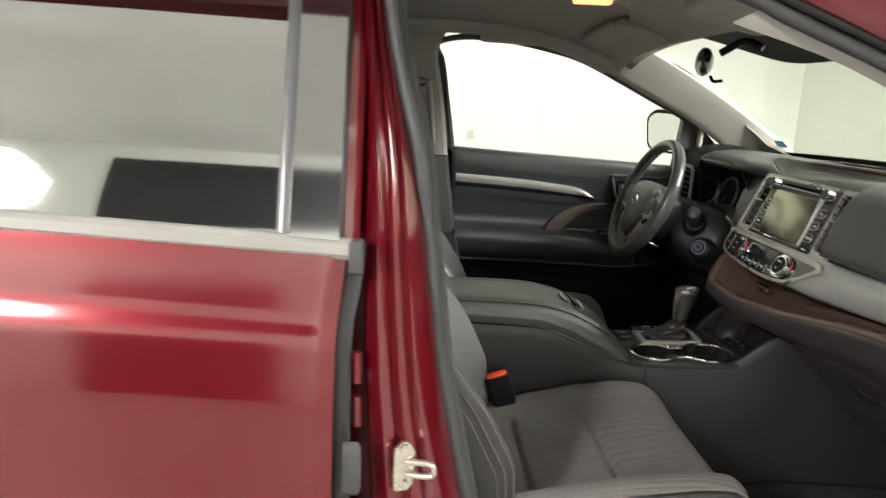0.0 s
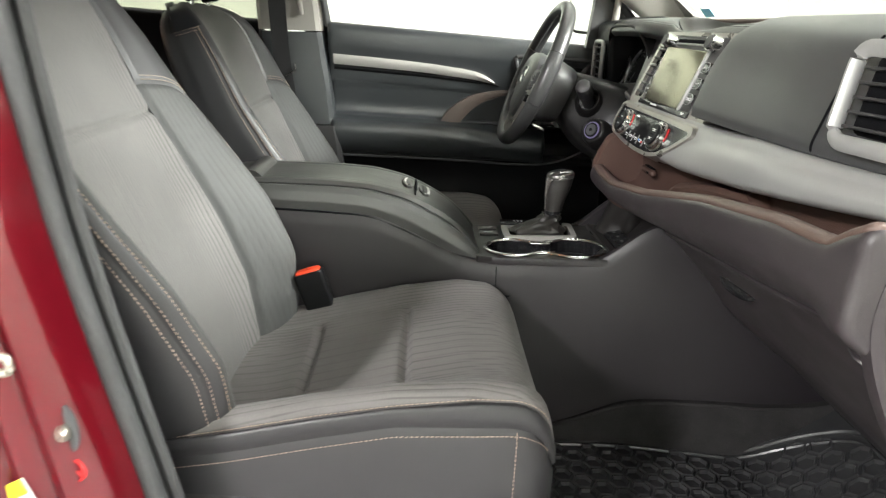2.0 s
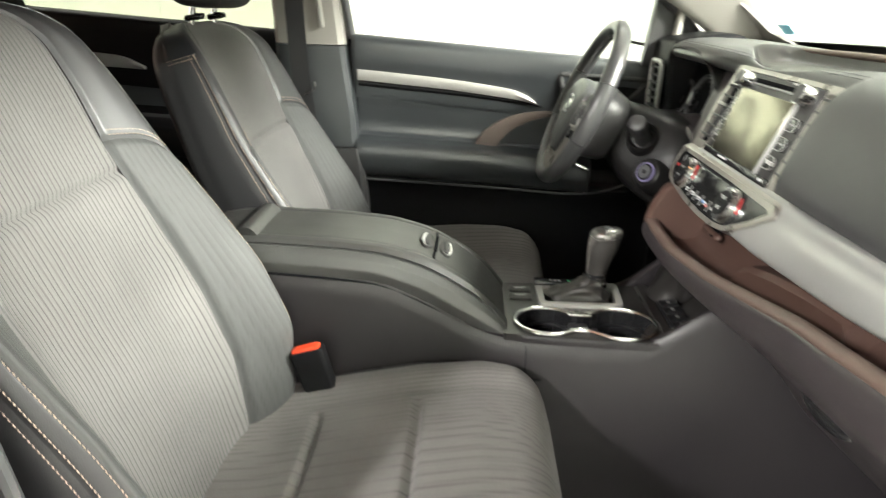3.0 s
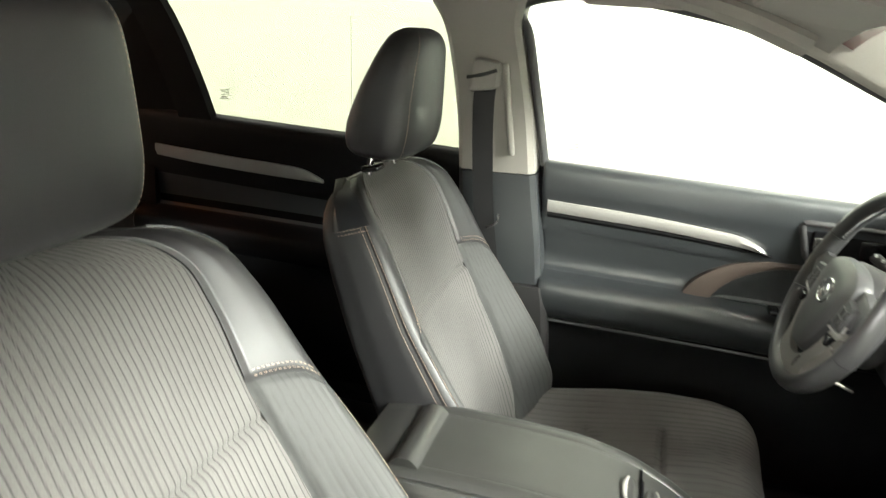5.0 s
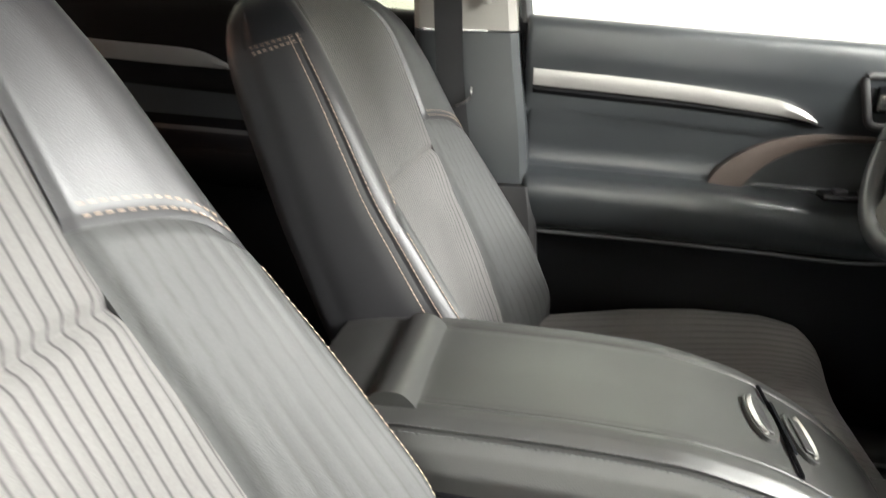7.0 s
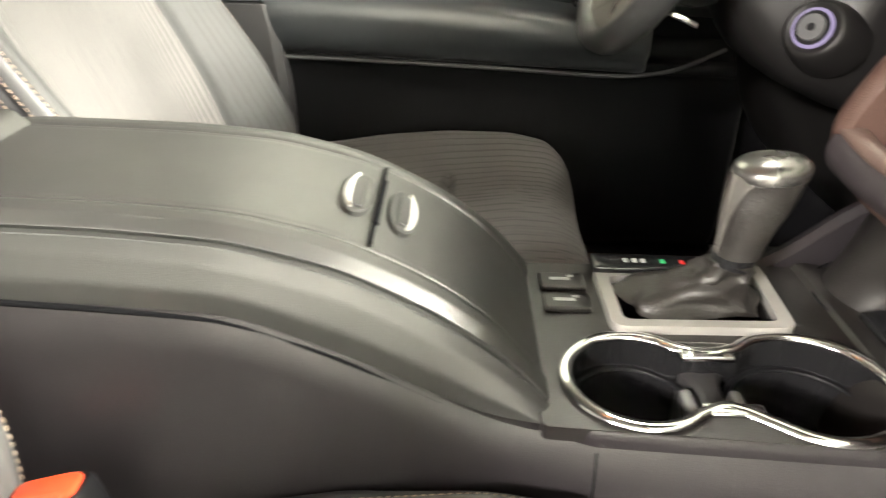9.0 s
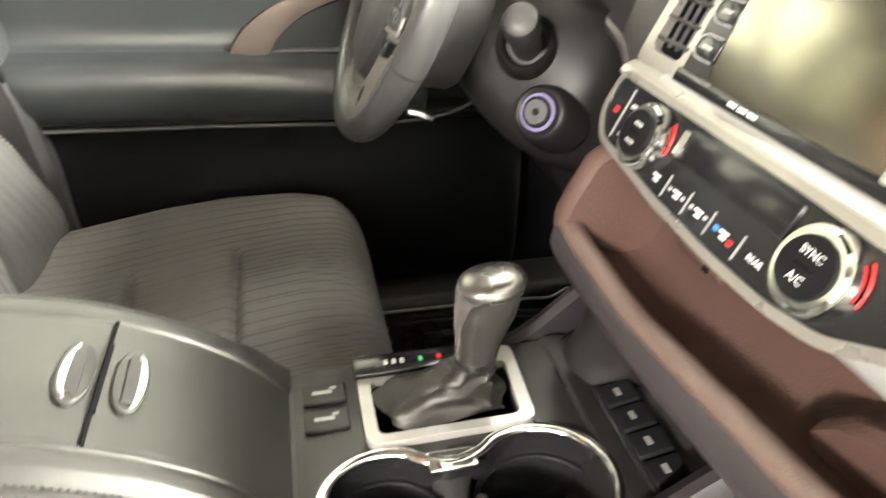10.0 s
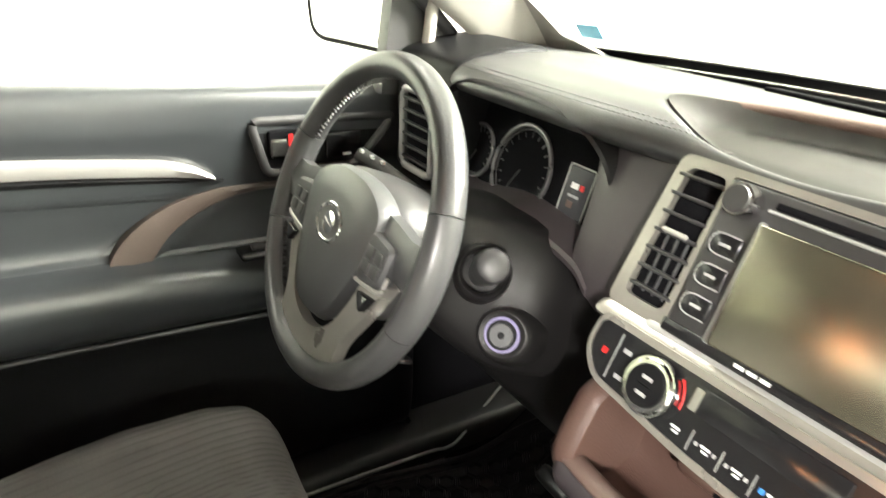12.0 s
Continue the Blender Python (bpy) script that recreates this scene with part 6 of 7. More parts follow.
# shroud: depth along the column, half width, top and bottom of each section
shroud = []
for d, w, top, low in ((0.082, 0.050, 0.030, -0.050), (0.090, 0.066, 0.044, -0.070), (0.115, 0.074, 0.050, -0.088), (0.140, 0.088, 0.054, -0.104), (0.165, 0.108, 0.058, -0.116), (0.190, 0.126, 0.062, -0.123), (0.215, 0.134, 0.066, -0.126), (0.26, 0.136, 0.068, -0.126)):
    shroud.append([onw(w * a, (top + low) / 2 + (top - low) / 2 * b, -d) for a, b in cat([(-0.95, 0.45), (-0.6, 0.95), (0.6, 0.95), (0.95, 0.45), (1.0, -0.3), (0.72, -0.92), (-0.72, -0.92), (-1.0, -0.3)], 40, closed=True)])
sh = np.array(shroud)
loft("shroud", np.stack([cat(sh[:, i], 28) for i in range(40)], axis=1), M_COLUMN, column, "dark plastic column shroud")
SB_AT, SB_DIR = Vector((0.829, 0.300, 0.914)), Vector((-0.72, -0.58, 0.36)).normalized()
turn_b = SB_DIR.to_track_quat("Z", "Y").to_matrix().to_4x4()
for name_, r1, r2, d0, d1, mt, lb in (("button_ring", 0.0212, 0.0200, 0.0, 0.005, M_RING, "violet lit ring"), ("ring_gap", 0.0174, 0.0170, 0.003, 0.0062, M_LOWER, "dark gap round the button"), ("start_button", 0.0142, 0.0130, 0.004, 0.0085, M_RUBBER, "satin grey start button"), ("button_slot", 0.004, 0.004, 0.008, 0.0090, M_LOWER, "dark mark on the button")):
    bm = bmesh.new()
    bmesh.ops.create_cone(bm, segments=36, radius1=r1, radius2=r2, depth=d1 - d0, cap_ends=True, matrix=Matrix.Translation(SB_AT + SB_DIR * ((d0 + d1) / 2)) @ turn_b)
    part(name_, bm, mt, column, lb)
boss_up = Vector((0, 0, 1))
boss_side = SB_DIR.cross(boss_up).normalized()
boss_up = boss_side.cross(SB_DIR).normalized()
boss = []
for d, ra, rb, sink in ((0.003, 0.0225, 0.0225, 0.0), (0.004, 0.027, 0.026, 0.0), (0.000, 0.0315, 0.030, 0.001), (-0.012, 0.036, 0.034, 0.003), (-0.030, 0.040, 0.037, 0.006)):
    boss.append([SB_AT + SB_DIR * d - boss_side * 1.2 * sink - boss_up * sink * 0.6 + boss_side * ra * math.cos(a) + boss_up * rb * math.sin(a) for a in np.linspace(0, 2 * math.pi, 40, endpoint=False)])
bo = np.array(boss)
loft("button_boss", np.stack([cat(bo[:, i], 20) for i in range(40)], axis=1), M_COLUMN, column, "dark rounded boss round the button")
stalk = [Vector((0.829, 0.351, 0.967)), Vector((0.812, 0.318, 0.990)), Vector((0.800, 0.294, 1.004)), Vector((0.785, 0.264, 1.024))]
s_dir = (stalk[3] - stalk[0]).normalized()
s_a = s_dir.cross(Vector((0, 0, 1))).normalized()
s_b = s_a.cross(s_dir)
turned = lambda rows, o: [[o + s_dir * d + (s_a * math.cos(a) + s_b * math.sin(a)) * r for a in np.linspace(0, 2 * math.pi, 28, endpoint=False)] for d, r in rows]
loft("stalk_boot", turned([(-0.02, 0.040), (0.0, 0.036), (0.018, 0.0335), (0.030, 0.0315), (0.034, 0.028), (0.030, 0.024), (0.01, 0.022)], stalk[0]), M_COLUMN, column, "black stalk boot")
loft("wiper_stalk", turned([(0.0, 0.0155), (0.06, 0.0155)], stalk[0]), M_PLASTIC, column, "dark wiper stalk")
loft("stalk_knob", turned([(0.0, 0.014), (0.002, 0.0180), (0.012, 0.0188), (0.036, 0.0185), (0.0425, 0.0165), (0.0455, 0.012), (0.0465, 0.005)], stalk[1] + s_dir * 0.012), M_PLASTIC, column, "dark grey stalk end knob")
tube("signal_stalk", cat([(0.835, 0.490, 1.010), (0.815, 0.520, 1.026), (0.800, 0.550, 1.040), (0.785, 0.577, 1.051)], 12), 0.010, M_PLASTIC, column, "dark flat signal stalk", seg=14, flat=(0.012, 0.009))
for k in (0.35, 0.6, 0.85):
    rbox("stalk_mark", (0.812 - 0.036 * k, 0.522 + 0.048 * k, 1.040 + 0.022 * k), (0.004, 0.006, 0.004), M_PRINT, column, "pale mark on the stalk", 0)
rbox("column_tab", (0.700, 0.305, 0.918), (0.012, 0.006, 0.030), M_CHROME, wheel, "small bright trim clip on the rim", 0.002, turn=W_TURN)

# ---- centre console ----
console = thing("center_console", "dark centre console with padded armrest and cup holders", "center console")
ZS = lambda x: sm(x, [0.02, 0.15, 0.335, 0.424, 0.50, 0.56, 0.66, 0.75, 0.80, 0.86, 0.95, 1.35], [0.802, 0.801, 0.794, 0.755, 0.714, 0.705, 0.704, 0.707, 0.734, 0.790, 0.80, 0.80], 0.02)
YC = 0.052


def side_wall(sgn):
    rings = []
    for x in np.concatenate([np.linspace(0.02, 0.9, 60), np.linspace(0.93, 1.34, 8)]):
        zt = float(ZS(np.array(x)))
        f = float(np.clip((x - 0.80) / 0.3, 0, 1))
        yo, yb = 0.108 + 0.02 * f + 0.008 * float(np.clip((x - 0.47) / 0.1, 0, 1)) + 0.018 * float(np.clip((x - 0.57) / 0.23, 0, 1)), 0.145 + 0.04 * f
        prof = [(yb, 0.325), (yb - 0.004, 0.42), (yo + 0.012, 0.60), (yo + 0.004, zt - 0.03), (yo, zt - 0.010), (yo - 0.005, zt - 0.002), (yo - 0.013, zt), (yo - 0.022, zt - 0.006), (yo - 0.024, zt - 0.05), (yo - 0.02, 0.60), (yb - 0.04, 0.325)]
        rings.append([(x, YC + sgn * a, b) for a, b in prof])
    return loft("side_panel", rings, M_SIDE, console, "dark grey smooth console side")


side_wall(-1)
side_wall(1)
tube("side_joint", [(0.577, YC - a, z) for a, z in ((0.1166, 0.696), (0.1206, 0.675), (0.1286, 0.60), (0.1350, 0.54))], 0.0009, M_VOID, console, "fine panel joint", seg=6)
rbox("rear_wall", (0.03, YC, 0.56), (0.03, 0.20, 0.46), M_SIDE, console, "dark console rear", 0.01)
rbox("bin_floor", (0.30, YC, 0.66), (0.52, 0.18, 0.02), M_VOID, console, "dark bin floor", 0)

# padded lid
LX = [0.02, 0.06, 0.13, 0.25, 0.33, 0.40, 0.46, 0.50, 0.53, 0.545]
LT = [0.842, 0.852, 0.855, 0.854, 0.849, 0.833, 0.804, 0.776, 0.745, 0.722]
LB = [0.800, 0.800, 0.798, 0.793, 0.787, 0.760, 0.728, 0.708, 0.700, 0.698]


def lid_surface(U, X):
    """U from -1 (passenger side) to 1 over the top."""
    zt, zb = sm(X, LX, LT, 0.03), sm(X, LX, LB, 0.03)
    au = np.abs(U)
    y = np.interp(au, [0, 0.40, 0.62, 0.74, 0.84, 0.92, 1.0], [0, 0.055, 0.078, 0.090, 0.098, 0.103, 0.102])
    k = np.interp(au, [0, 0.40, 0.62, 0.74, 0.84, 0.92, 1.0], [1.0, 0.985, 0.93, 0.82, 0.60, 0.32, 0.0])
    y = np.where(U > 0, 1.22, 1.0) * y
    return np.stack([X, YC + np.sign(U) * y, zb + (zt - zb) * k], axis=-1)


groove_x = np.linspace(0.03, 0.535, 60)
tube("lid_groove", [(x, YC - 0.1035, float(sm(np.array(x), LX, LB, 0.03)) + 0.0005) for x in groove_x], 0.0022, M_VOID, console, "dark groove under the lid", seg=8)
lid_us = np.concatenate([np.linspace(-1, -0.35, 50), np.linspace(-0.33, 0.33, 14), np.linspace(0.35, 1, 50)])
lid_us = sm(lid_us, [-1, 1], [-1, 1], 0.01)


def lid_push(U, V, P):
    au = np.abs(U)
    seam = -0.004 * np.exp(-((au - 0.74) / 0.012) ** 2) - 0.0015 * np.exp(-((au - 0.47) / 0.010) ** 2) * (V > 0.13)
    inset = -0.003 * np.clip((0.53 - au) / 0.10, 0, 1) * np.clip((V - 0.115) / 0.01, 0, 1)
    return seam + inset


lid = skin("armrest_lid", lid_surface, lid_us, np.linspace(0.02, 0.545, 90), M_LID, console, "smooth black padded armrest lid", thick=0.012, push=lid_push, flip=True)
loft("lid_ridge", [cat([(0.082, y, 0.846), (0.090, y, 0.860), (0.104, y, 0.8635), (0.116, y, 0.860), (0.124, y, 0.846)], 16, closed=True) for y in (YC - 0.074, YC - 0.068, YC, YC + 0.068, YC + 0.074)], M_LID, console, "padded cross ridge")
loft("lid_nose", [[(0.532 + 0.014 * s, YC + y * (1 - 0.05 * s), z) for y, z in rounded([(-0.099, 0.694), (0.099, 0.694), (0.094, 0.716), (-0.094, 0.716)], 0.01)] for s in (0, 0.6, 1.0)], M_PLASTIC, console, "dark lid nose")
xx = np.linspace(0.03, 0.53, 140)
for sgn in (-1, 1):
    for u0 in (0.725, 0.765):
        P, N = line_on(lid_surface, sgn * u0 + 0 * xx, xx)
        stitches("stitching", P, -N, lid, pitch=0.005, length=0.0035, width=0.001, mat=M_RUBBER, label="grey thread stitching", lift=0.0)
vv = np.linspace(-0.45, 0.45, 24)
P, N = line_on(lid_surface, vv, 0.417 + 0 * vv)
tube("lid_gap", P + np.array([0, 0, -0.0005]), 0.0016, M_VOID, lid, "dark gap between the lids", seg=8)
zl = lambda x: float(sm(np.array(x), LX, LT, 0.03))
rbox("latch_slot", (0.4185, 0.056, zl(0.4185) + 0.0008), (0.0042, 0.074, 0.003), M_VOID, lid, "dark slot between the latches", 0.0005, turn=Euler((0, radians(24), 0)).to_matrix())
for lx, an, sg in ((0.4015, 18, -1), (0.4360, 27, 1)):
    tl = Euler((0, radians(an), 0)).to_matrix()
    c = Vector((lx, 0.058, zl(lx) - 0.0006))
    loft("latch_pocket", [[c + tl @ Vector((0.0125 * k * math.cos(a), 0.0340 * k * math.copysign(abs(math.sin(a)) ** 0.8, math.sin(a)), h)) for a in np.linspace(0, 2 * math.pi, 32, endpoint=False)] for h, k in ((-0.004, 1.0), (0.0008, 1.0), (0.0016, 0.93), (0.0004, 0.80))], M_LID, lid, "oval latch pocket")
    loft("latch", [[c + tl @ Vector((sg * (0.0075 * math.cos(a) + w * math.cos(a) * 0.0028), 0.0305 * math.sin(a), h)) for w, h in ((-1, -0.002), (-1, 0.0022), (0, 0.0040), (1, 0.0022), (1, -0.002))] for a in np.linspace(-1.2, 1.2, 17)], M_LATCH, lid, "silver edged latch lever")
    rbox("latch_tab", c + tl @ Vector((0, 0, 0.0010)), (0.010, 0.048, 0.003), M_PLASTIC, lid, "dark latch tab", 0.0012, turn=tl)

# deck with cup holders and shifter opening
deck_at = lambda r, s, d=0.0: Vector((r, s, 0.716 + 0.02 * (r - 0.55) + d))
cup1, cup2 = (0.614, -0.011, 0.050), (0.740, -0.016, 0.057)
circ = lambda c, grow=0.0, n=40: [(c[0] + (c[2] + grow) * math.cos(a), c[1] + (c[2] + grow) * 0.97 * math.sin(a)) for a in np.linspace(0, 2 * math.pi, n, endpoint=False)]
frame_hole = rounded([(0.617, 0.056), (0.744, 0.056), (0.750, 0.128), (0.617, 0.124)], 0.008, 4)
def peanut(g=0.0):
    """The joined outline of both cups."""
    ang = lambda c, a0, a1: [(c[0] + (c[2] + g) * math.cos(a), c[1] + (c[2] + g) * 0.97 * math.sin(a)) for a in np.radians(np.linspace(a0, a1, 15))]
    neck = 0.027 + g
    pts = [(cup1[0] + 0.058, cup1[1] + neck)] + ang(cup1, 45, 315) + [(cup1[0] + 0.058, cup1[1] - neck)] + ang(cup2, 225, 495)
    return cat(pts, 90, closed=True)


dz = lambda x: 0.716 + 0.02 * (x - 0.55)
plate("deck", rounded([(0.538, -0.061), (0.815, -0.082), (0.80, 0.158), (0.538, 0.158)], 0.006), [peanut(), frame_hole], deck_at, 0.012, M_DECK, console, "dark satin console deck")
loft("deck_edge", [[(x, -0.0605 - 0.0210 * (x - 0.538) / 0.277 + 0.014 * k - a, dz(x) - b) for a, b in ((0, 0.0005), (0.001, 0.001), (0.0022, 0.003), (0.0028, 0.008), (0.0028, 0.014), (-0.004, 0.014))] for x, k in ((0.50, 2.2), (0.53, 1.6), (0.545, 0.9), (0.56, 0.3), (0.575, 0.0), (0.65, 0.0), (0.74, 0.0), (0.815, 0.0))], M_SIDE, console, "rounded grey deck edge")
loft("cup_well", [[(x, y, dz(x) - d) for x, y in peanut(-g)] for d, g in ((-0.001, 0.0), (0.02, 0.0015), (0.07, 0.004), (0.078, 0.008), (0.0785, 0.02))], M_BLACK, console, "deep black double cup well", caps=False)
rbox("cup_floor", (0.680, -0.012, 0.639), (0.240, 0.125, 0.004), M_VOID, console, "black cup floor", 0)
for c in (cup1, cup2):
    tube("cup_ledge", [(x, y, dz(x) - 0.026) for x, y in circ(c, -0.003, 48)], 0.003, M_LOWER, console, "dark ledge inside the cup", closed=True, flat=(0.003, 0.002), seg=8)
tube("cup_rim", [(x, y, dz(x) + 0.0025) for x, y in peanut(0.0035)], 0.004, M_CHROME, console, "chrome rim round both cups", closed=True, flat=(0.0052, 0.0030), seg=12)
for sg, y_, w in ((1, 0.021, 0.021), (-1, -0.045, 0.012)):
    rbox("rim_bridge", (0.673, y_, dz(0.667) + 0.0022), (0.042, w, 0.005), M_CHROME, console, "chrome bridge between the cups", 0.002)
loft("cup_divider", [[(0.673 + sx * 0.010 * k + sx * 0.004, y, z) for sx, z in ((-1, 0.64), (-1, 0.70), (-0.6, 0.704), (0.6, 0.704), (1, 0.70), (1, 0.64))] for y, k in ((-0.034, 1.3), (-0.022, 0.7), (-0.008, 0.5), (0.006, 0.7), (0.018, 1.3))], M_PLASTIC, console, "dark divider between the cups")
for cx_ in (0.658, 0.689):
    rbox("cup_finger", (cx_, -0.014, 0.686), (0.011, 0.026, 0.036), M_DIVIDER, console, "grey cup finger", 0.004, turn=Euler((0, radians(14 if cx_ > 0.673 else -14), 0)).to_matrix())
surround = rounded([(0.606, 0.046), (0.756, 0.046), (0.762, 0.150), (0.606, 0.142)], 0.012, 4)
plate("shifter_frame", surround, [frame_hole], lambda r, s, d=0: deck_at(r, s, d + 0.008), 0.012, M_SILVER, console, "satin silver shifter frame")
rbox("gear_window", (0.672, 0.1405, 0.7290), (0.136, 0.027, 0.007), M_BLACK, console, "gloss black gear display", 0.002)
for k, (dx, mt) in enumerate(((-0.03, M_WHITE), (-0.022, M_WHITE), (-0.014, M_WHITE), (0.004, M_GREEN), (0.022, M_RED))):
    rbox("gear_mark", (0.665 + dx, 0.140, 0.7329), (0.004, 0.006, 0.0008), M_PRINT if mt is M_WHITE else mt, console, bevel=0)
for y0 in (0.122, 0.088):
    rbox("seat_heat_button", (0.575, y0, 0.7185), (0.040, 0.024, 0.006), M_DECK, console, "dark seat heater button", 0.002)
    rbox("button_mark", (0.573, y0, 0.7219), (0.018, 0.004, 0.0006), M_PRINT, console, bevel=0)
    rbox("button_mark", (0.583, y0 + 0.005, 0.7219), (0.006, 0.003, 0.0006), M_PRINT, console, bevel=0)
# gear lever
lever = thing("gear_lever", "black leather gear lever with chrome capped knob", "gear lever")
bm_rings = []
for z, x0, hx, hy, y0 in ((0.7235, 0.680, 0.058, 0.032, 0.093), (0.732, 0.684, 0.050, 0.028, 0.093), (0.745, 0.692, 0.030, 0.021, 0.091), (0.756, 0.703, 0.020, 0.017, 0.089), (0.768, 0.7065, 0.016, 0.015, 0.088)):
    bm_rings.append([(x0 + (hx + 0.006 * math.sin(5 * a + z * 260)) * math.copysign(abs(math.cos(a)) ** 0.6, math.cos(a)), y0 + (hy + 0.005 * math.sin(4 * a + z * 230)) * math.copysign(abs(math.sin(a)) ** 0.6, math.sin(a)), z) for a in np.linspace(0, 2 * math.pi, 40, endpoint=False)])
bf = np.array(bm_rings)
loft("boot", np.stack([cat(bf[:, i], 18) for i in range(40)], axis=1), M_BOOT, lever, "folded black leather boot")
tube("collar", [(0.7065, 0.088, 0.764), (0.708, 0.0875, 0.776)], 0.0175, M_BLACK, lever, "gloss black collar", seg=24)


def knob_ring(z, x0, hx, hy, y0=0.086):
    return [(x0 + hx * math.copysign(abs(math.cos(a)) ** 0.85, math.cos(a)), y0 + hy * math.copysign(abs(math.sin(a)) ** 0.85, math.sin(a)), z + 0.14 * hx * math.cos(a) * (1 if z > 0.8 else 0)) for a in np.linspace(0, 2 * math.pi, 36, endpoint=False)]


kn = np.array([knob_ring(*r) for r in ((0.774, 0.7085, 0.0175, 0.0165), (0.786, 0.7095, 0.0185, 0.0172), (0.802, 0.7115, 0.0218, 0.0195), (0.820, 0.7145, 0.0258, 0.0220), (0.836, 0.7175, 0.0262, 0.0225), (0.843, 0.7180, 0.0272, 0.023))])
loft("knob_grip", np.stack([cat(kn[:, i], 20) for i in range(36)], axis=1), M_BOOT, lever, "dark leather knob grip")
kc = np.array([knob_ring(*r) for r in ((0.8435, 0.718, 0.0276, 0.0234), (0.8485, 0.718, 0.0283, 0.0240), (0.8535, 0.718, 0.0270, 0.0228), (0.8575, 0.7178, 0.0215, 0.0178), (0.8598, 0.7175, 0.010, 0.008))])
loft("knob_cap", np.stack([cat(kc[:, i], 14) for i in range(36)], axis=1), M_KNOB, lever, "smooth dark metallic knob cap")
kl = []
for z, x0, hx, hy, wd in ((0.776, 0.7085, 0.0182, 0.0172, 0.20), (0.79, 0.7100, 0.0198, 0.0182, 0.26), (0.81, 0.7128, 0.0242, 0.0212, 0.36), (0.826, 0.7152, 0.0268, 0.0226, 0.52), (0.838, 0.7165, 0.0274, 0.0232, 0.66), (0.845, 0.718, 0.0283, 0.0239, 0.95)):
    mid = math.pi * 1.04
    kl.append([(x0 + (hx + g) * math.cos(a), 0.086 + (hy + g) * math.sin(a), z) for g, aa in ((0.0012, np.linspace(mid - wd, mid + wd, 13)), (-0.003, np.linspace(mid + wd, mid - wd, 13))) for a in aa])
loft("knob_trim", kl, M_KNOBTRIM, lever, "satin silver trim on the knob")
# front of the deck up to the shelf
tower_y = (-0.062, 0.158)
rings = []
for y in np.linspace(*tower_y, 16):
    c = cat([(0.795, 0.718), (0.84, 0.722), (0.872, 0.735), (0.895, 0.765), (0.915, 0.800), (0.98, 0.800), (0.98, 0.62), (0.795, 0.62)], 40, closed=True)
    rings.append(np.stack([c[:, 0], np.full(40, y), c[:, 1]], axis=1))
loft("front_ramp", rings, M_DECK, console, "dark ramp under the shelf")
rbox("switch_strip", (0.836, 0.009, 0.7285), (0.038, 0.128, 0.010), M_BLACK, console, "gloss black switch strip", 0.003, turn=Euler((0, radians(-12), 0)).to_matrix())
for y0 in (0.054, 0.024, -0.006, -0.036):
    rbox("deck_switch", (0.836, y0, 0.734), (0.031, 0.026, 0.006), M_LOWER, console, "dark deck switch", 0.002, turn=Euler((0, radians(-12), 0)).to_matrix())
    rbox("button_mark", (0.834, y0, 0.7374), (0.005, 0.009, 0.0006), M_DIM, console, bevel=0, turn=Euler((0, radians(-12), 0)).to_matrix())
flare = np.array([[(cx0 + hx * math.cos(a), cy0 + hy * math.sin(a), z) for a in np.linspace(0, 2 * math.pi, 40, endpoint=False)] for z, cx0, cy0, hx, hy in ((0.690, 0.848, 0.112, 0.046, 0.048), (0.722, 0.856, 0.112, 0.047, 0.047), (0.750, 0.868, 0.111, 0.047, 0.049), (0.785, 0.882, 0.106, 0.048, 0.060), (0.806, 0.892, 0.108, 0.046, 0.062))])
loft("knee_flare", np.stack([cat(flare[:, i], 24) for i in range(40)], axis=1), M_DECK, console, "dark flare beside the driver's knee")
tube("flare_seam", [(0.8505 + 0.0528 * math.cos(a), 0.0992 + 0.0635 * math.sin(a), 0.727 + 0.006 * math.cos(a)) for a in np.linspace(0.6, 4.4, 30)], 0.0011, M_VOID, console, "fine panel joint", seg=6)

# ---- floor mats ----
mat = thing("floor_mat", "black rubber floor mat with raised honeycomb pattern", "floor mat", "floor mats", at=(0, 0, 0.326))


def toe_rise(x):
    """How far the mat climbs towards the footwell front."""
    f = np.clip((np.asarray(x, float) - 1.04) / 0.22, 0, 1.6)
    return 0.115 * np.where(f < 1, f * f * (2 - f), 1 + (f - 1))


def mat_outline(g):
    return rounded([(0.50 + g, -0.62 + g), (1.10 - g, -0.66 + g), (1.25 - g, -0.58 + g), (1.265 - g, -0.235 - g), (1.16 - g, -0.160 - g), (1.02 - g, -0.132 - g), (0.85, -0.104 - g), (0.62 + g, -0.098 - g), (0.50 + g, -0.12 - g)], 0.05, 6)


def on_mat(ring):
    """The outline with extra points, laid on the climbing floor."""
    out = []
    for (xa, ya, z), (xb, yb, _) in zip(ring, ring[1:] + ring[:1]):
        out += [(xa + (xb - xa) * f, ya + (yb - ya) * f, z + float(toe_rise(xa + (xb - xa) * f))) for f in (0, 0.25, 0.5, 0.75)]
    return out


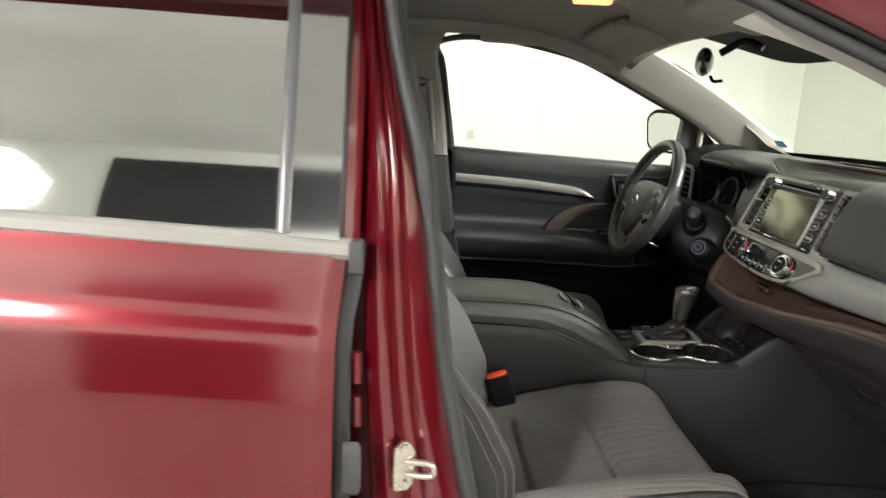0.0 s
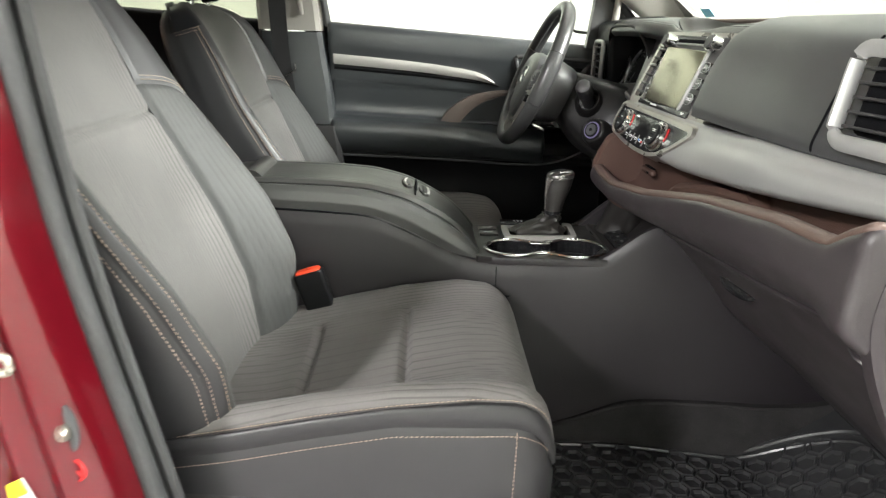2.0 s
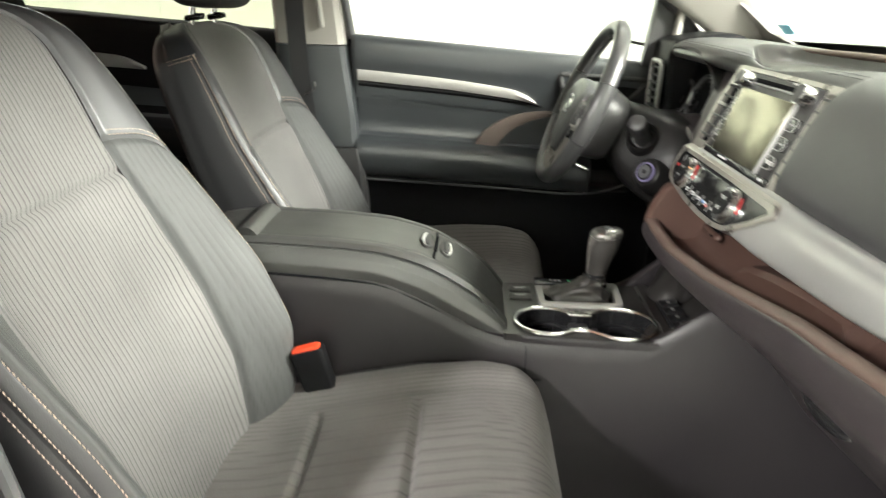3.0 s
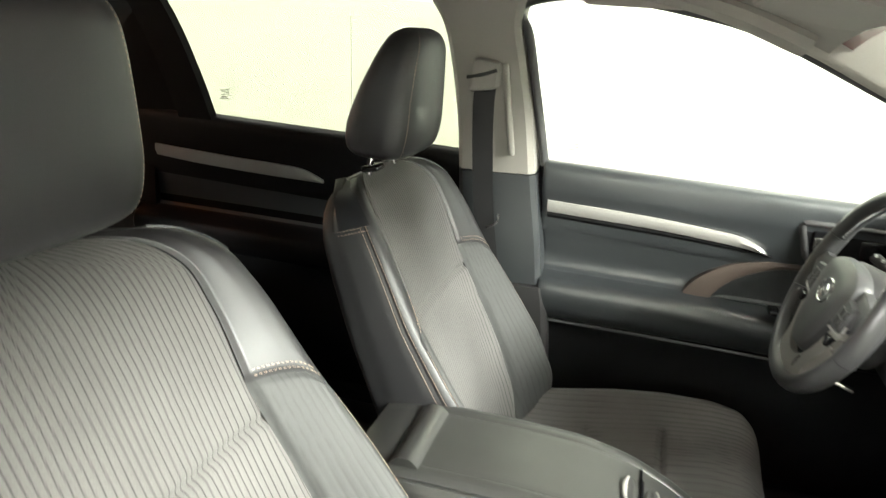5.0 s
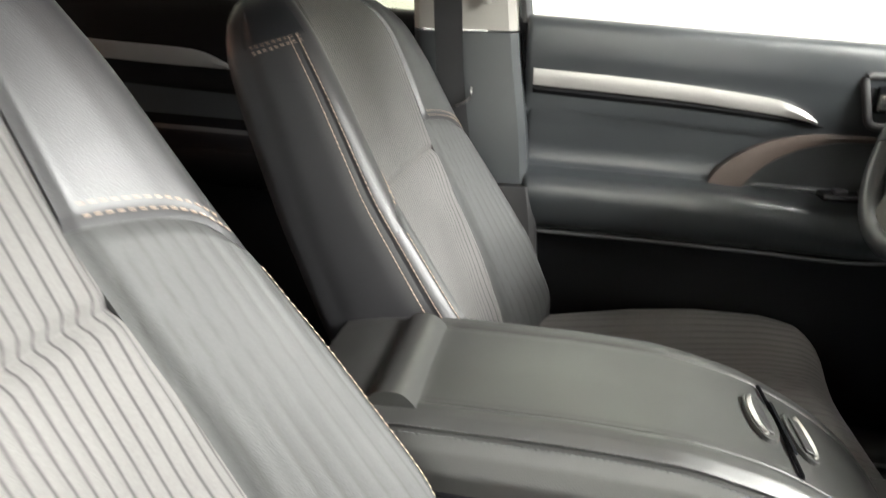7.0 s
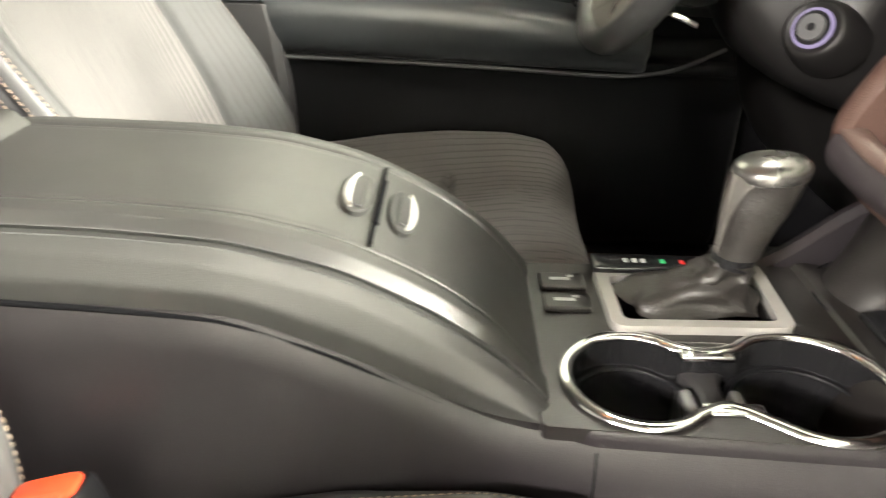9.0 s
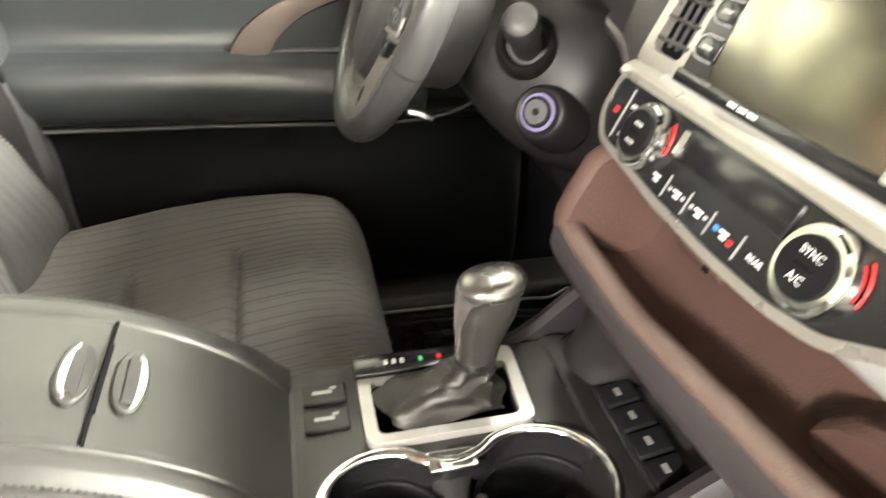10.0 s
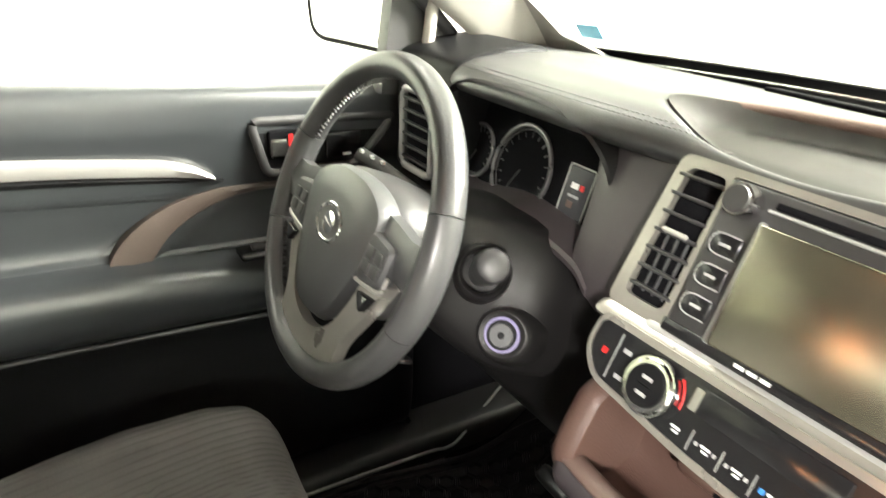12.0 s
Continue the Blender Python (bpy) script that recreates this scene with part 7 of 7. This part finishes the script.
tube("mat_rim", on_mat([(x, y, 0.011) for x, y in mat_outline(0.0)]), 0.006, M_MATRUB, mat, "raised black rubber mat rim", closed=True, flat=(0.006, 0.0065), seg=8)
tube("mat_rim", on_mat([(x, y, 0.010) for x, y in mat_outline(0.016)]), 0.004, M_MATRUB, mat, "inner rubber mat ridge", closed=True, seg=6)
skin("mat_base", lambda U, V: np.stack([U, V, 0.007 + toe_rise(U)], axis=-1), np.linspace(0.51, 1.252, 40), np.linspace(-0.622, -0.145, 12), M_MATRUB, mat, "black rubber mat base", thick=0.006)
skin("mat_base", lambda U, V: np.stack([U, V, 0.007 + toe_rise(U)], axis=-1), np.linspace(0.51, 1.02, 20), np.linspace(-0.145, -0.112, 4), M_MATRUB, mat, "black rubber mat base", thick=0.006)
hv, hf = [], []
R0, R1 = 0.0232, 0.0165
for i in range(24):
    for j in range(16):
        hx = 0.535 + i * 0.0345
        hy = -0.600 + j * 0.0400 + (0.0200 if i % 2 else 0)
        if hx > 1.225 or hy > float(np.interp(hx, [0.5, 0.85, 1.02, 1.16, 1.25], [-0.138, -0.140, -0.166, -0.192, -0.262])) or (hx > 1.09 and hy < -0.630 + (hx - 1.09) * 0.5):
            continue
        k = len(hv)
        for rad, z in ((R0 * 0.95, 0.007), (R0 * 0.86, 0.0155), (R1 * 1.0, 0.0155), (R1 * 0.88, 0.0085)):
            hv += [(hx + rad * math.cos(a), hy + rad * math.sin(a), z + float(toe_rise(hx + rad * math.cos(a)))) for a in np.arange(6) * math.pi / 3]
        for q in range(3):
            for a in range(6):
                b = (a + 1) % 6
                hf.append((k + q * 6 + a, k + q * 6 + b, k + q * 6 + 6 + b, k + q * 6 + 6 + a))
        hf.append(tuple(k + 18 + a for a in range(6)))
hexes = link_mesh("honeycomb", hv, hf, M_MATRUB, mat, "raised rubber honeycomb cells", smooth=False)
hexes["kind"] = "stuff"
# driver side mat with pale door sill line
copy_thing(mat, pose(0.02, 0.83, 0.326))
carpet = skin("toe_carpet", lambda U, V: np.stack([U, V, 0.322 + toe_rise(U)], axis=-1), np.linspace(1.0, 1.42, 30), np.linspace(-0.74, -0.10, 10), M_CARPET, None, thick=0.03)
tagged(carpet, "black carpet rising to the footwell front", "carpet", kind="structure")
skirt_top = [(0.60, 0.350), (0.70, 0.368), (0.79, 0.400), (0.87, 0.430), (1.02, 0.440), (1.22, 0.446), (1.34, 0.49)]
skirt = []
for x, z in cat(skirt_top, 40):
    base = 0.328 + float(toe_rise(x))
    lean = 0.045 * float(np.clip((x - 0.80) / 0.3, 0, 1))
    yw = -0.094 - lean
    skirt.append([(x, yw + 0.03, z), (x, yw - 0.004, z + 0.001), (x, yw - 0.008, z - 0.003), (x, yw - 0.010, (z + base) / 2), (x, yw - 0.016, base - 0.004), (x, yw + 0.03, 0.325)])
skirt_ob = loft("side_carpet", skirt, M_CARPET, None)
tagged(skirt_ob, "charcoal carpet skirt along the console foot", "carpet", kind="structure")
sill_line = tube("sill_edge", cat([(0.45, 0.728, 0.358), (0.785, 0.726, 0.358), (1.00, 0.721, 0.358), (1.04, 0.712, 0.361), (1.075, 0.720, 0.363), (1.15, 0.76, 0.372), (1.25, 0.803, 0.40)], 40), 0.0035, M_SILVERP, None, seg=8)
tagged(sill_line, "pale thin edge of the driver door sill trim", "sill trim", kind="structure")
pedal = thing("brake_pedal", "black rubber brake pedal in the dark footwell", "pedal")
rbox("pad", (1.06, 0.38, 0.50), (0.03, 0.12, 0.06), M_MATRUB, pedal, bevel=0.008, turn=Euler((0, radians(-35), 0)).to_matrix())
tube("arm", [(1.07, 0.38, 0.51), (1.12, 0.38, 0.62), (1.13, 0.38, 0.75)], 0.009, M_PLASTIC, pedal)

# ---- driver side doors ----


def door_body(name, x0, x1, slope, ybase, profile, mat, parent, label, n=20, bow=0.0):
    rings = []
    for x in ends(x0, x1, n, 0.012):
        p = cat(profile(x), 56, closed=True)
        k = (x - x0) / (x1 - x0)
        d = min(x - x0, x1 - x)
        inset = (1 - math.sqrt(max(0.0, 1 - (1 - d / 0.012) ** 2))) * 0.012 if d < 0.012 else 0.0
        rings.append(np.stack([np.full(56, x), ybase + p[:, 0] + inset * np.sign(p[:, 0].mean() - p[:, 0]) + bow * (k - 0.5) ** 2, p[:, 1] - slope * (x - x0)], axis=1))
    return loft(name, rings, mat, parent, label)


ddoor = thing("driver_door", "closed driver door with black vinyl panel and silver strip", "car door")


def upper_profile(x):
    return [(0.030, 1.128), (0.012, 1.138), (-0.004, 1.134), (-0.012, 1.118), (-0.010, 1.08), (-0.002, 1.05), (0.008, 1.01), (0.020, 0.97), (0.050, 0.96), (0.055, 1.05)]


def middle_profile(x):
    return [(0.012, 0.99), (0.018, 0.95), (0.026, 0.91), (0.024, 0.885), (0.015, 0.872), (0.06, 0.86), (0.06, 0.99)]


def arm_profile(x):
    k = float(np.clip((x - 0.50) / 0.22, 0, 1))
    return [(0.03, 0.880 - 0.01 * k), (0.000, 0.872 - 0.015 * k), (-0.030 + 0.01 * k, 0.866 - 0.02 * k), (-0.042 + 0.012 * k, 0.852 - 0.02 * k), (-0.045 + 0.012 * k, 0.825 - 0.02 * k), (-0.034 + 0.01 * k, 0.786), (-0.012, 0.765), (0.05, 0.760), (0.05, 0.88)]


def lower_profile(x):
    return [(0.03, 0.772), (-0.006, 0.769), (-0.012, 0.756), (-0.002, 0.742), (0.004, 0.69), (-0.004, 0.60), (-0.006, 0.48), (0.01, 0.42), (0.06, 0.42), (0.06, 0.78)]


door_body("upper_pad", 0.150, 0.99, 0.053, 0.765, upper_profile, M_DOORPAD, ddoor, "black vinyl upper door pad")
door_body("middle_pad", 0.156, 0.99, 0.03, 0.770, middle_profile, M_DOORPAD, ddoor, "black vinyl insert")
door_body("armrest", 0.160, 0.80, 0.03, 0.772, arm_profile, M_DOORPAD, ddoor, "padded black armrest")
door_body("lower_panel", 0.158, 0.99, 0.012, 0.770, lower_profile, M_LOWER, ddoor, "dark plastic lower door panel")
tube("panel_line", cat([(0.17, 0.756, 0.757), (0.40, 0.754, 0.753), (0.60, 0.752, 0.747), (0.74, 0.752, 0.742), (0.84, 0.756, 0.752), (0.93, 0.762, 0.79)], 30), 0.0035, M_RUBBER, ddoor, "grey panel edge line", seg=8)


def strip(name, pts, mat, parent, label, y, tilt=0.2):
    """A tapering strip: rows of (x, upper z, lower z)."""
    up, lo = cat([(x, a) for x, a, b in pts], 30), cat([(x, b) for x, a, b in pts], 30)
    rings = []
    for (xa, za), (xb, zb) in zip(up, lo):
        m = (za + zb) / 2
        dy = lambda z: tilt * (m - z)
        rings.append([(xa, y(xa) + 0.012, za), (xa, y(xa) + dy(za), za), ((xa + xb) / 2, y(xa) - 0.004, m), (xb, y(xb) + dy(zb), zb), (xb, y(xb) + 0.012, zb)])
    return loft(name, rings, mat, parent, label)


strip("silver_strip", [(0.166, 1.049, 1.021), (0.30, 1.041, 1.013), (0.42, 1.032, 1.005), (0.52, 1.021, 0.995), (0.575, 1.013, 0.989), (0.612, 1.000, 0.983), (0.640, 0.982, 0.977)], M_SILVER, ddoor, "bright satin silver strip", lambda x: 0.762)
strip("strip_groove", [(0.166, 1.021, 1.006), (0.30, 1.013, 0.998), (0.42, 1.005, 0.991), (0.52, 0.995, 0.983), (0.60, 0.984, 0.976), (0.655, 0.974, 0.970)], M_LOWER, ddoor, "black groove under the strip", lambda x: 0.772)
# brown edged speaker bulge
oc = cat([(0.478, 0.848), (0.496, 0.884), (0.528, 0.915), (0.572, 0.940), (0.630, 0.956), (0.690, 0.960), (0.800, 0.958)], 40)
ic = cat([(0.533, 0.826), (0.541, 0.855), (0.570, 0.894), (0.611, 0.923), (0.656, 0.940), (0.700, 0.947), (0.800, 0.949)], 40)
loft("brown_arc", [[(a[0], 0.800, a[1]), (a[0], 0.7755, a[1]), ((a[0] + b[0]) / 2, 0.7735, (a[1] + b[1]) / 2), (b[0], 0.7775, b[1]), (b[0], 0.800, b[1])] for a, b in zip(oc, ic)], M_ARC, ddoor, "dull brown trim crescent")
# speaker grille inside the crescent, sunk towards its middle
grille = []
for k, (b, f) in enumerate(zip(ic, np.linspace(0, 1, 40))):
    low = 0.815 - 0.004 * f
    grille.append([(b[0], 0.802, b[1] - 0.002), (b[0], 0.7800, b[1] - 0.002)] + [(b[0], 0.7800 + 0.010 * math.sin(math.pi * g) * min(1.0, 3 * f), b[1] * (1 - g) + low * g) for g in (0.15, 0.35, 0.6, 0.85)] + [(b[0], 0.780, low), (b[0], 0.802, low)])
loft("speaker_grille", grille, M_GRILLE, ddoor, "dark fine mesh speaker grille")
# inner handle in its bezel
tube("handle_bezel", [(a, 0.755, b) for a, b in rounded([(0.716, 0.978), (0.862, 0.978), (0.928, 1.052), (0.694, 1.060)], 0.014, 5)], 0.005, M_PLASTIC, ddoor, "dark handle bezel", closed=True, flat=(0.006, 0.007))
plate("handle_plate", rounded([(0.718, 0.980), (0.862, 0.980), (0.926, 1.050), (0.696, 1.058)], 0.014, 5), [], lambda a, b, d: Vector((a, 0.757 - d, b)), 0.006, M_LOWER, ddoor, "black handle plate")
rbox("handle_cup", (0.750, 0.757, 1.022), (0.062, 0.010, 0.044), M_VOID, ddoor, "dark handle cup", 0.004)
rbox("door_handle", (0.738, 0.7515, 1.018), (0.034, 0.010, 0.028), M_KNOB, ddoor, "satin silver door handle", 0.004)
rbox("lock_tab", (0.754, 0.750, 1.022), (0.016, 0.008, 0.026), M_PLASTIC, ddoor, "dark lock tab", 0.003)
rbox("lock_mark", (0.751, 0.7452, 1.030), (0.007, 0.002, 0.018), M_RED, ddoor, "red lock mark", 0)
rbox("seat_memory_panel", (0.838, 0.7505, 1.014), (0.060, 0.006, 0.040), M_BLACK, ddoor, "black button panel beside the handle", 0.003)
rbox("panel_mark", (0.842, 0.7470, 0.999), (0.014, 0.001, 0.004), M_PRINT, ddoor, "pale mark on the panel", 0)
rbox("switch_panel", (0.74, 0.742, 0.862), (0.16, 0.04, 0.012), M_BLACK, ddoor, "black window switch panel", 0.004)
for q in range(3):
    rbox("window_switch", (0.69 + 0.04 * q, 0.740, 0.871), (0.022, 0.016, 0.008), M_PLASTIC, ddoor, "dark window switch", 0.003)
rbox("outer_panel", (0.57, 0.905, 0.73), (0.86, 0.09, 0.62), M_PAINT, ddoor, "dark red outer door skin", 0.03)
# window, frame and mirror sail
WTOP = [(0.085, 0.700, 1.455), (0.17, 0.690, 1.478), (0.30, 0.688, 1.474), (0.42, 0.688, 1.455), (0.52, 0.690, 1.432), (0.60, 0.694, 1.402), (0.77, 0.705, 1.322), (0.92, 0.718, 1.248), (1.02, 0.735, 1.17), (1.06, 0.745, 1.12)]


def door_glass(U, V):
    x = 0.10 + 0.92 * U - 0.035 * V * (1 - U)
    zb = 1.13 - 0.053 * (x - 0.15) - 0.03
    zt = np.interp(x, [p[0] for p in WTOP], [p[2] for p in WTOP]) + 0.008
    z = zb + (zt - zb) * V
    y = 0.800 - 0.24 * (z - 1.1) - 0.25 * np.clip(z - 1.1, 0, 1) ** 2 + 0.004
    return np.stack([x, y, z], axis=-1)


skin("window_glass", door_glass, np.linspace(0, 1, 24), np.linspace(0, 1, 12), M_GLASS, ddoor, "clear door window", thick=0.004)
frame_line = cat([(0.150, 0.775, 1.12), (0.138, 0.757, 1.20), (0.121, 0.735, 1.30), (0.104, 0.712, 1.40)] + WTOP[0:], 70)
tube("window_frame", frame_line + np.array([0, 0.004, 0.006]), 0.011, M_RUBBER, ddoor, "grey rubber window frame", flat=(0.012, 0.010))
tube("frame_flange", frame_line[:18] + np.array([-0.022, 0.030, 0.0]), 0.02, M_RUBBER, ddoor, "rubber flange behind the frame", flat=(0.006, 0.026))
for q in range(5):
    rbox("glass_mark", (0.21, 0.7775, 1.165 + 0.006 * q), (0.028 - 0.004 * (q % 2), 0.0008, 0.0022), M_LCD, ddoor, "faint printed glass mark", 0)
loft("mirror_sail", [[(0.895, y, 1.09), (0.915, y, 1.26), (0.975, y, 1.235), (1.075, y, 1.13), (1.085, y, 1.07)] for y in (0.735, 0.765)], M_PLASTIC, ddoor, "dark triangular mirror sail", smooth=False)
tube("sail_post", [(0.965, 0.728, 1.09), (0.968, 0.722, 1.17), (0.972, 0.715, 1.245)], 0.010, M_GREY, ddoor, "pale quarter window post")
omirror = thing("door_mirror", "black door mirror outside the driver window", "door mirror")
hous = []
for d, s in ((0.0, 0.97), (0.004, 1.0), (0.03, 0.98), (0.07, 0.80), (0.09, 0.45)):
    hous.append([(0.955 + d, 0.965 + s * y, 1.195 + s * z) for y, z in rounded([(-0.105, -0.075), (0.10, -0.065), (0.115, 0.06), (0.08, 0.088), (-0.09, 0.082)], 0.035, 6)])
shear = [[(x - 0.45 * (y - 0.965), y, z) for x, y, z in r] for r in hous]
loft("housing", shear, M_LOWER, omirror, "gloss black mirror housing")
loft("mirror_glass", [[(0.953 - d - 0.45 * s * y, 0.965 + s * y, 1.195 + s * z) for y, z in rounded([(-0.105, -0.075), (0.10, -0.065), (0.115, 0.06), (0.08, 0.088), (-0.09, 0.082)], 0.035, 6)] for d, s in ((0.0, 0.86), (0.003, 0.85))], M_MIRROR, omirror, "mirror glass", smooth=False)
tube("mirror_arm", [(0.99, 0.80, 1.12), (0.99, 0.88, 1.135), (1.0, 0.93, 1.15)], 0.022, M_BLACK, omirror, "black mirror arm")

# driver rear door
rdd = thing("rear_door", "closed rear door beyond the driver seat with dark panel", "car door")
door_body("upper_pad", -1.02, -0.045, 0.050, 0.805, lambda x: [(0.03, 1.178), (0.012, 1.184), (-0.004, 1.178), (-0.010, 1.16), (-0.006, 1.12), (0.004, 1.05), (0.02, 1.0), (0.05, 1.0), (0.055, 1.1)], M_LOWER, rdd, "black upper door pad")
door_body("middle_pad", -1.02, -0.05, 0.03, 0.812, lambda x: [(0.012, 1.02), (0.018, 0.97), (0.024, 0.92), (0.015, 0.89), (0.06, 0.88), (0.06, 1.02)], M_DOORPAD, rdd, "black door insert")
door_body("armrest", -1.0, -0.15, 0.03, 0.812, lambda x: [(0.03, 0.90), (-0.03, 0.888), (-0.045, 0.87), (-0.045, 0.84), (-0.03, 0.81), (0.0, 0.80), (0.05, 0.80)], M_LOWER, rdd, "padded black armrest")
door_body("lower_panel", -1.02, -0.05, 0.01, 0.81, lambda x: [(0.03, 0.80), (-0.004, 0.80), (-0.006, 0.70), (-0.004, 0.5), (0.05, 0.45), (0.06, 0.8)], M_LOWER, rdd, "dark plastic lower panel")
strip("silver_strip", [(-0.92, 1.083, 1.052), (-0.80, 1.074, 1.040), (-0.65, 1.064, 1.030), (-0.53, 1.058, 1.024), (-0.47, 1.050, 1.022), (-0.42, 1.028, 1.020)], M_SILVERP, rdd, "dull silver strip", lambda x: 0.798)


def rear_glass(U, V):
    zb = 1.16 - 0.05 * (U + 0.75)
    z = zb + 0.34 * V
    y = 0.835 - 0.25 * (z - 1.14) - 0.25 * (z - 1.14) ** 2
    return np.stack([U - 0.06 * V, y, z], axis=-1)


rg = skin("window_glass", rear_glass, np.linspace(-0.80, -0.02, 20), np.linspace(0, 1, 10), M_REARGLASS, rdd, "green tinted door window", thick=0.004)
rg.visible_shadow = False
for q in range(5):
    rbox("glass_mark", (-0.70, 0.812, 1.215 + 0.006 * q), (0.030 - 0.004 * (q % 2), 0.0008, 0.0024), M_LCD, rdd, "faint printed glass mark", 0)
loft("rear_frame", [[(x - 0.10, y, z), (x, y, z), (x + 0.006, y + 0.02, z), (x - 0.1, y + 0.05, z)] for x, y, z in cat([(-0.735, 0.795, 1.16), (-0.755, 0.765, 1.28), (-0.785, 0.735, 1.40), (-0.83, 0.70, 1.52)], 12)], M_LOWER, rdd, "black rear window frame")
rbox("outer_panel", (-0.53, 0.92, 0.76), (0.96, 0.08, 0.62), M_PAINT, rdd, "dark red outer door skin", 0.03)
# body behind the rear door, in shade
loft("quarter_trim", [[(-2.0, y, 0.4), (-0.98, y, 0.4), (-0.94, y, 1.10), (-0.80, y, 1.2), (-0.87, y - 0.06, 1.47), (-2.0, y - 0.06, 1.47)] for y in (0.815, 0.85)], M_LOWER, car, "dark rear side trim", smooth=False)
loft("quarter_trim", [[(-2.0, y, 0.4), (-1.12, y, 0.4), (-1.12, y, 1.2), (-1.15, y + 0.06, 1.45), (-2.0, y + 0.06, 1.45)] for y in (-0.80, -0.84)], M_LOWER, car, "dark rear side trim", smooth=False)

# ---- driver side pillar between the doors ----
bp = thing("pillar_trim", "pillar trim, pale grey above and black below", "pillar trim")


def pillar_ring(z, f0, f1, y):
    return [(f0 - 0.01, y + 0.07, z), (f0, y + 0.02, z), (f0 + 0.012, y + 0.004, z), ((f0 + f1) / 2, y, z), (f1 - 0.014, y + 0.006, z), (f1 - 0.002, y + 0.020, z), (f1, y + 0.075, z)]


up = cat([(-0.042, 0.136, 0.722, 1.110), (-0.044, 0.128, 0.712, 1.19), (-0.050, 0.118, 0.700, 1.27), (-0.060, 0.104, 0.688, 1.35), (-0.078, 0.092, 0.672, 1.43), (-0.12, 0.11, 0.655, 1.49), (-0.17, 0.15, 0.63, 1.515)], 26)
loft("upper_trim", [pillar_ring(z, a, b, y) for a, b, y, z in up], M_POST, bp, "pale grey upper pillar trim")
lowp = cat([(0.00, 0.215, 0.735, 0.40), (-0.01, 0.20, 0.725, 0.66), (-0.02, 0.188, 0.718, 0.80), (-0.026, 0.180, 0.716, 0.845)], 10)
loft("lower_trim", [pillar_ring(z, a, b, y) for a, b, y, z in lowp], M_PLASTIC, bp, "black lower pillar trim")
midp = cat([(-0.030, 0.170, 0.728, 0.848), (-0.034, 0.160, 0.728, 0.95), (-0.040, 0.145, 0.726, 1.05), (-0.042, 0.138, 0.722, 1.107)], 10)
loft("middle_trim", [pillar_ring(z, a, b, y) for a, b, y, z in midp], M_DOORPAD, bp, "black middle pillar trim")
rbox("height_slider", (0.075, 0.696, 1.25), (0.014, 0.012, 0.20), M_GREY, bp, "pale grey slider cover", 0.005, turn=Euler((radians(8), radians(-6), 0)).to_matrix())
rbox("outer_post", (0.115, 0.812, 1.035), (0.074, 0.03, 0.21), M_LOWER, bp, "black outer post behind the seal", 0.004)
belt = thing("seat_belt", "black woven seat belt hanging from its pillar anchor", "seat belt")
bl = cat([(0.024, 0.684, 1.305), (0.020, 0.690, 1.25), (0.022, 0.698, 1.15), (0.030, 0.706, 1.02), (0.05, 0.712, 0.88), (0.09, 0.715, 0.70), (0.12, 0.72, 0.50)], 40)
loft("webbing", [[p + np.array([-0.024, 0.002, 0]), p + np.array([0.024, -0.004, 0]), p + np.array([0.024, -0.0025, 0]), p + np.array([-0.024, 0.0035, 0])] for p in bl], M_BELT, belt, "black woven webbing")
loft("anchor_cover", [[(0.022 + s * a, 0.676 + d, 1.325 + s * b) for a, b in rounded([(-0.034, -0.038), (0.030, -0.030), (0.034, 0.026), (-0.022, 0.034)], 0.012, 4)] for d, s in ((0.02, 1.0), (0.0, 1.0), (-0.014, 0.9), (-0.018, 0.7))], M_POST, belt, "grey anchor cover")
tube("anchor_slot", [(-0.012, 0.662, 1.318), (0.022, 0.658, 1.325), (0.052, 0.660, 1.335)], 0.004, M_PLASTIC, belt, "dark anchor slot")
tube("stop_clip", cat([(0.040, 0.700, 0.985), (0.058, 0.698, 0.995), (0.066, 0.698, 1.005), (0.066, 0.698, 1.02)], 8), 0.003, M_CHROME, belt, "small bright clip")
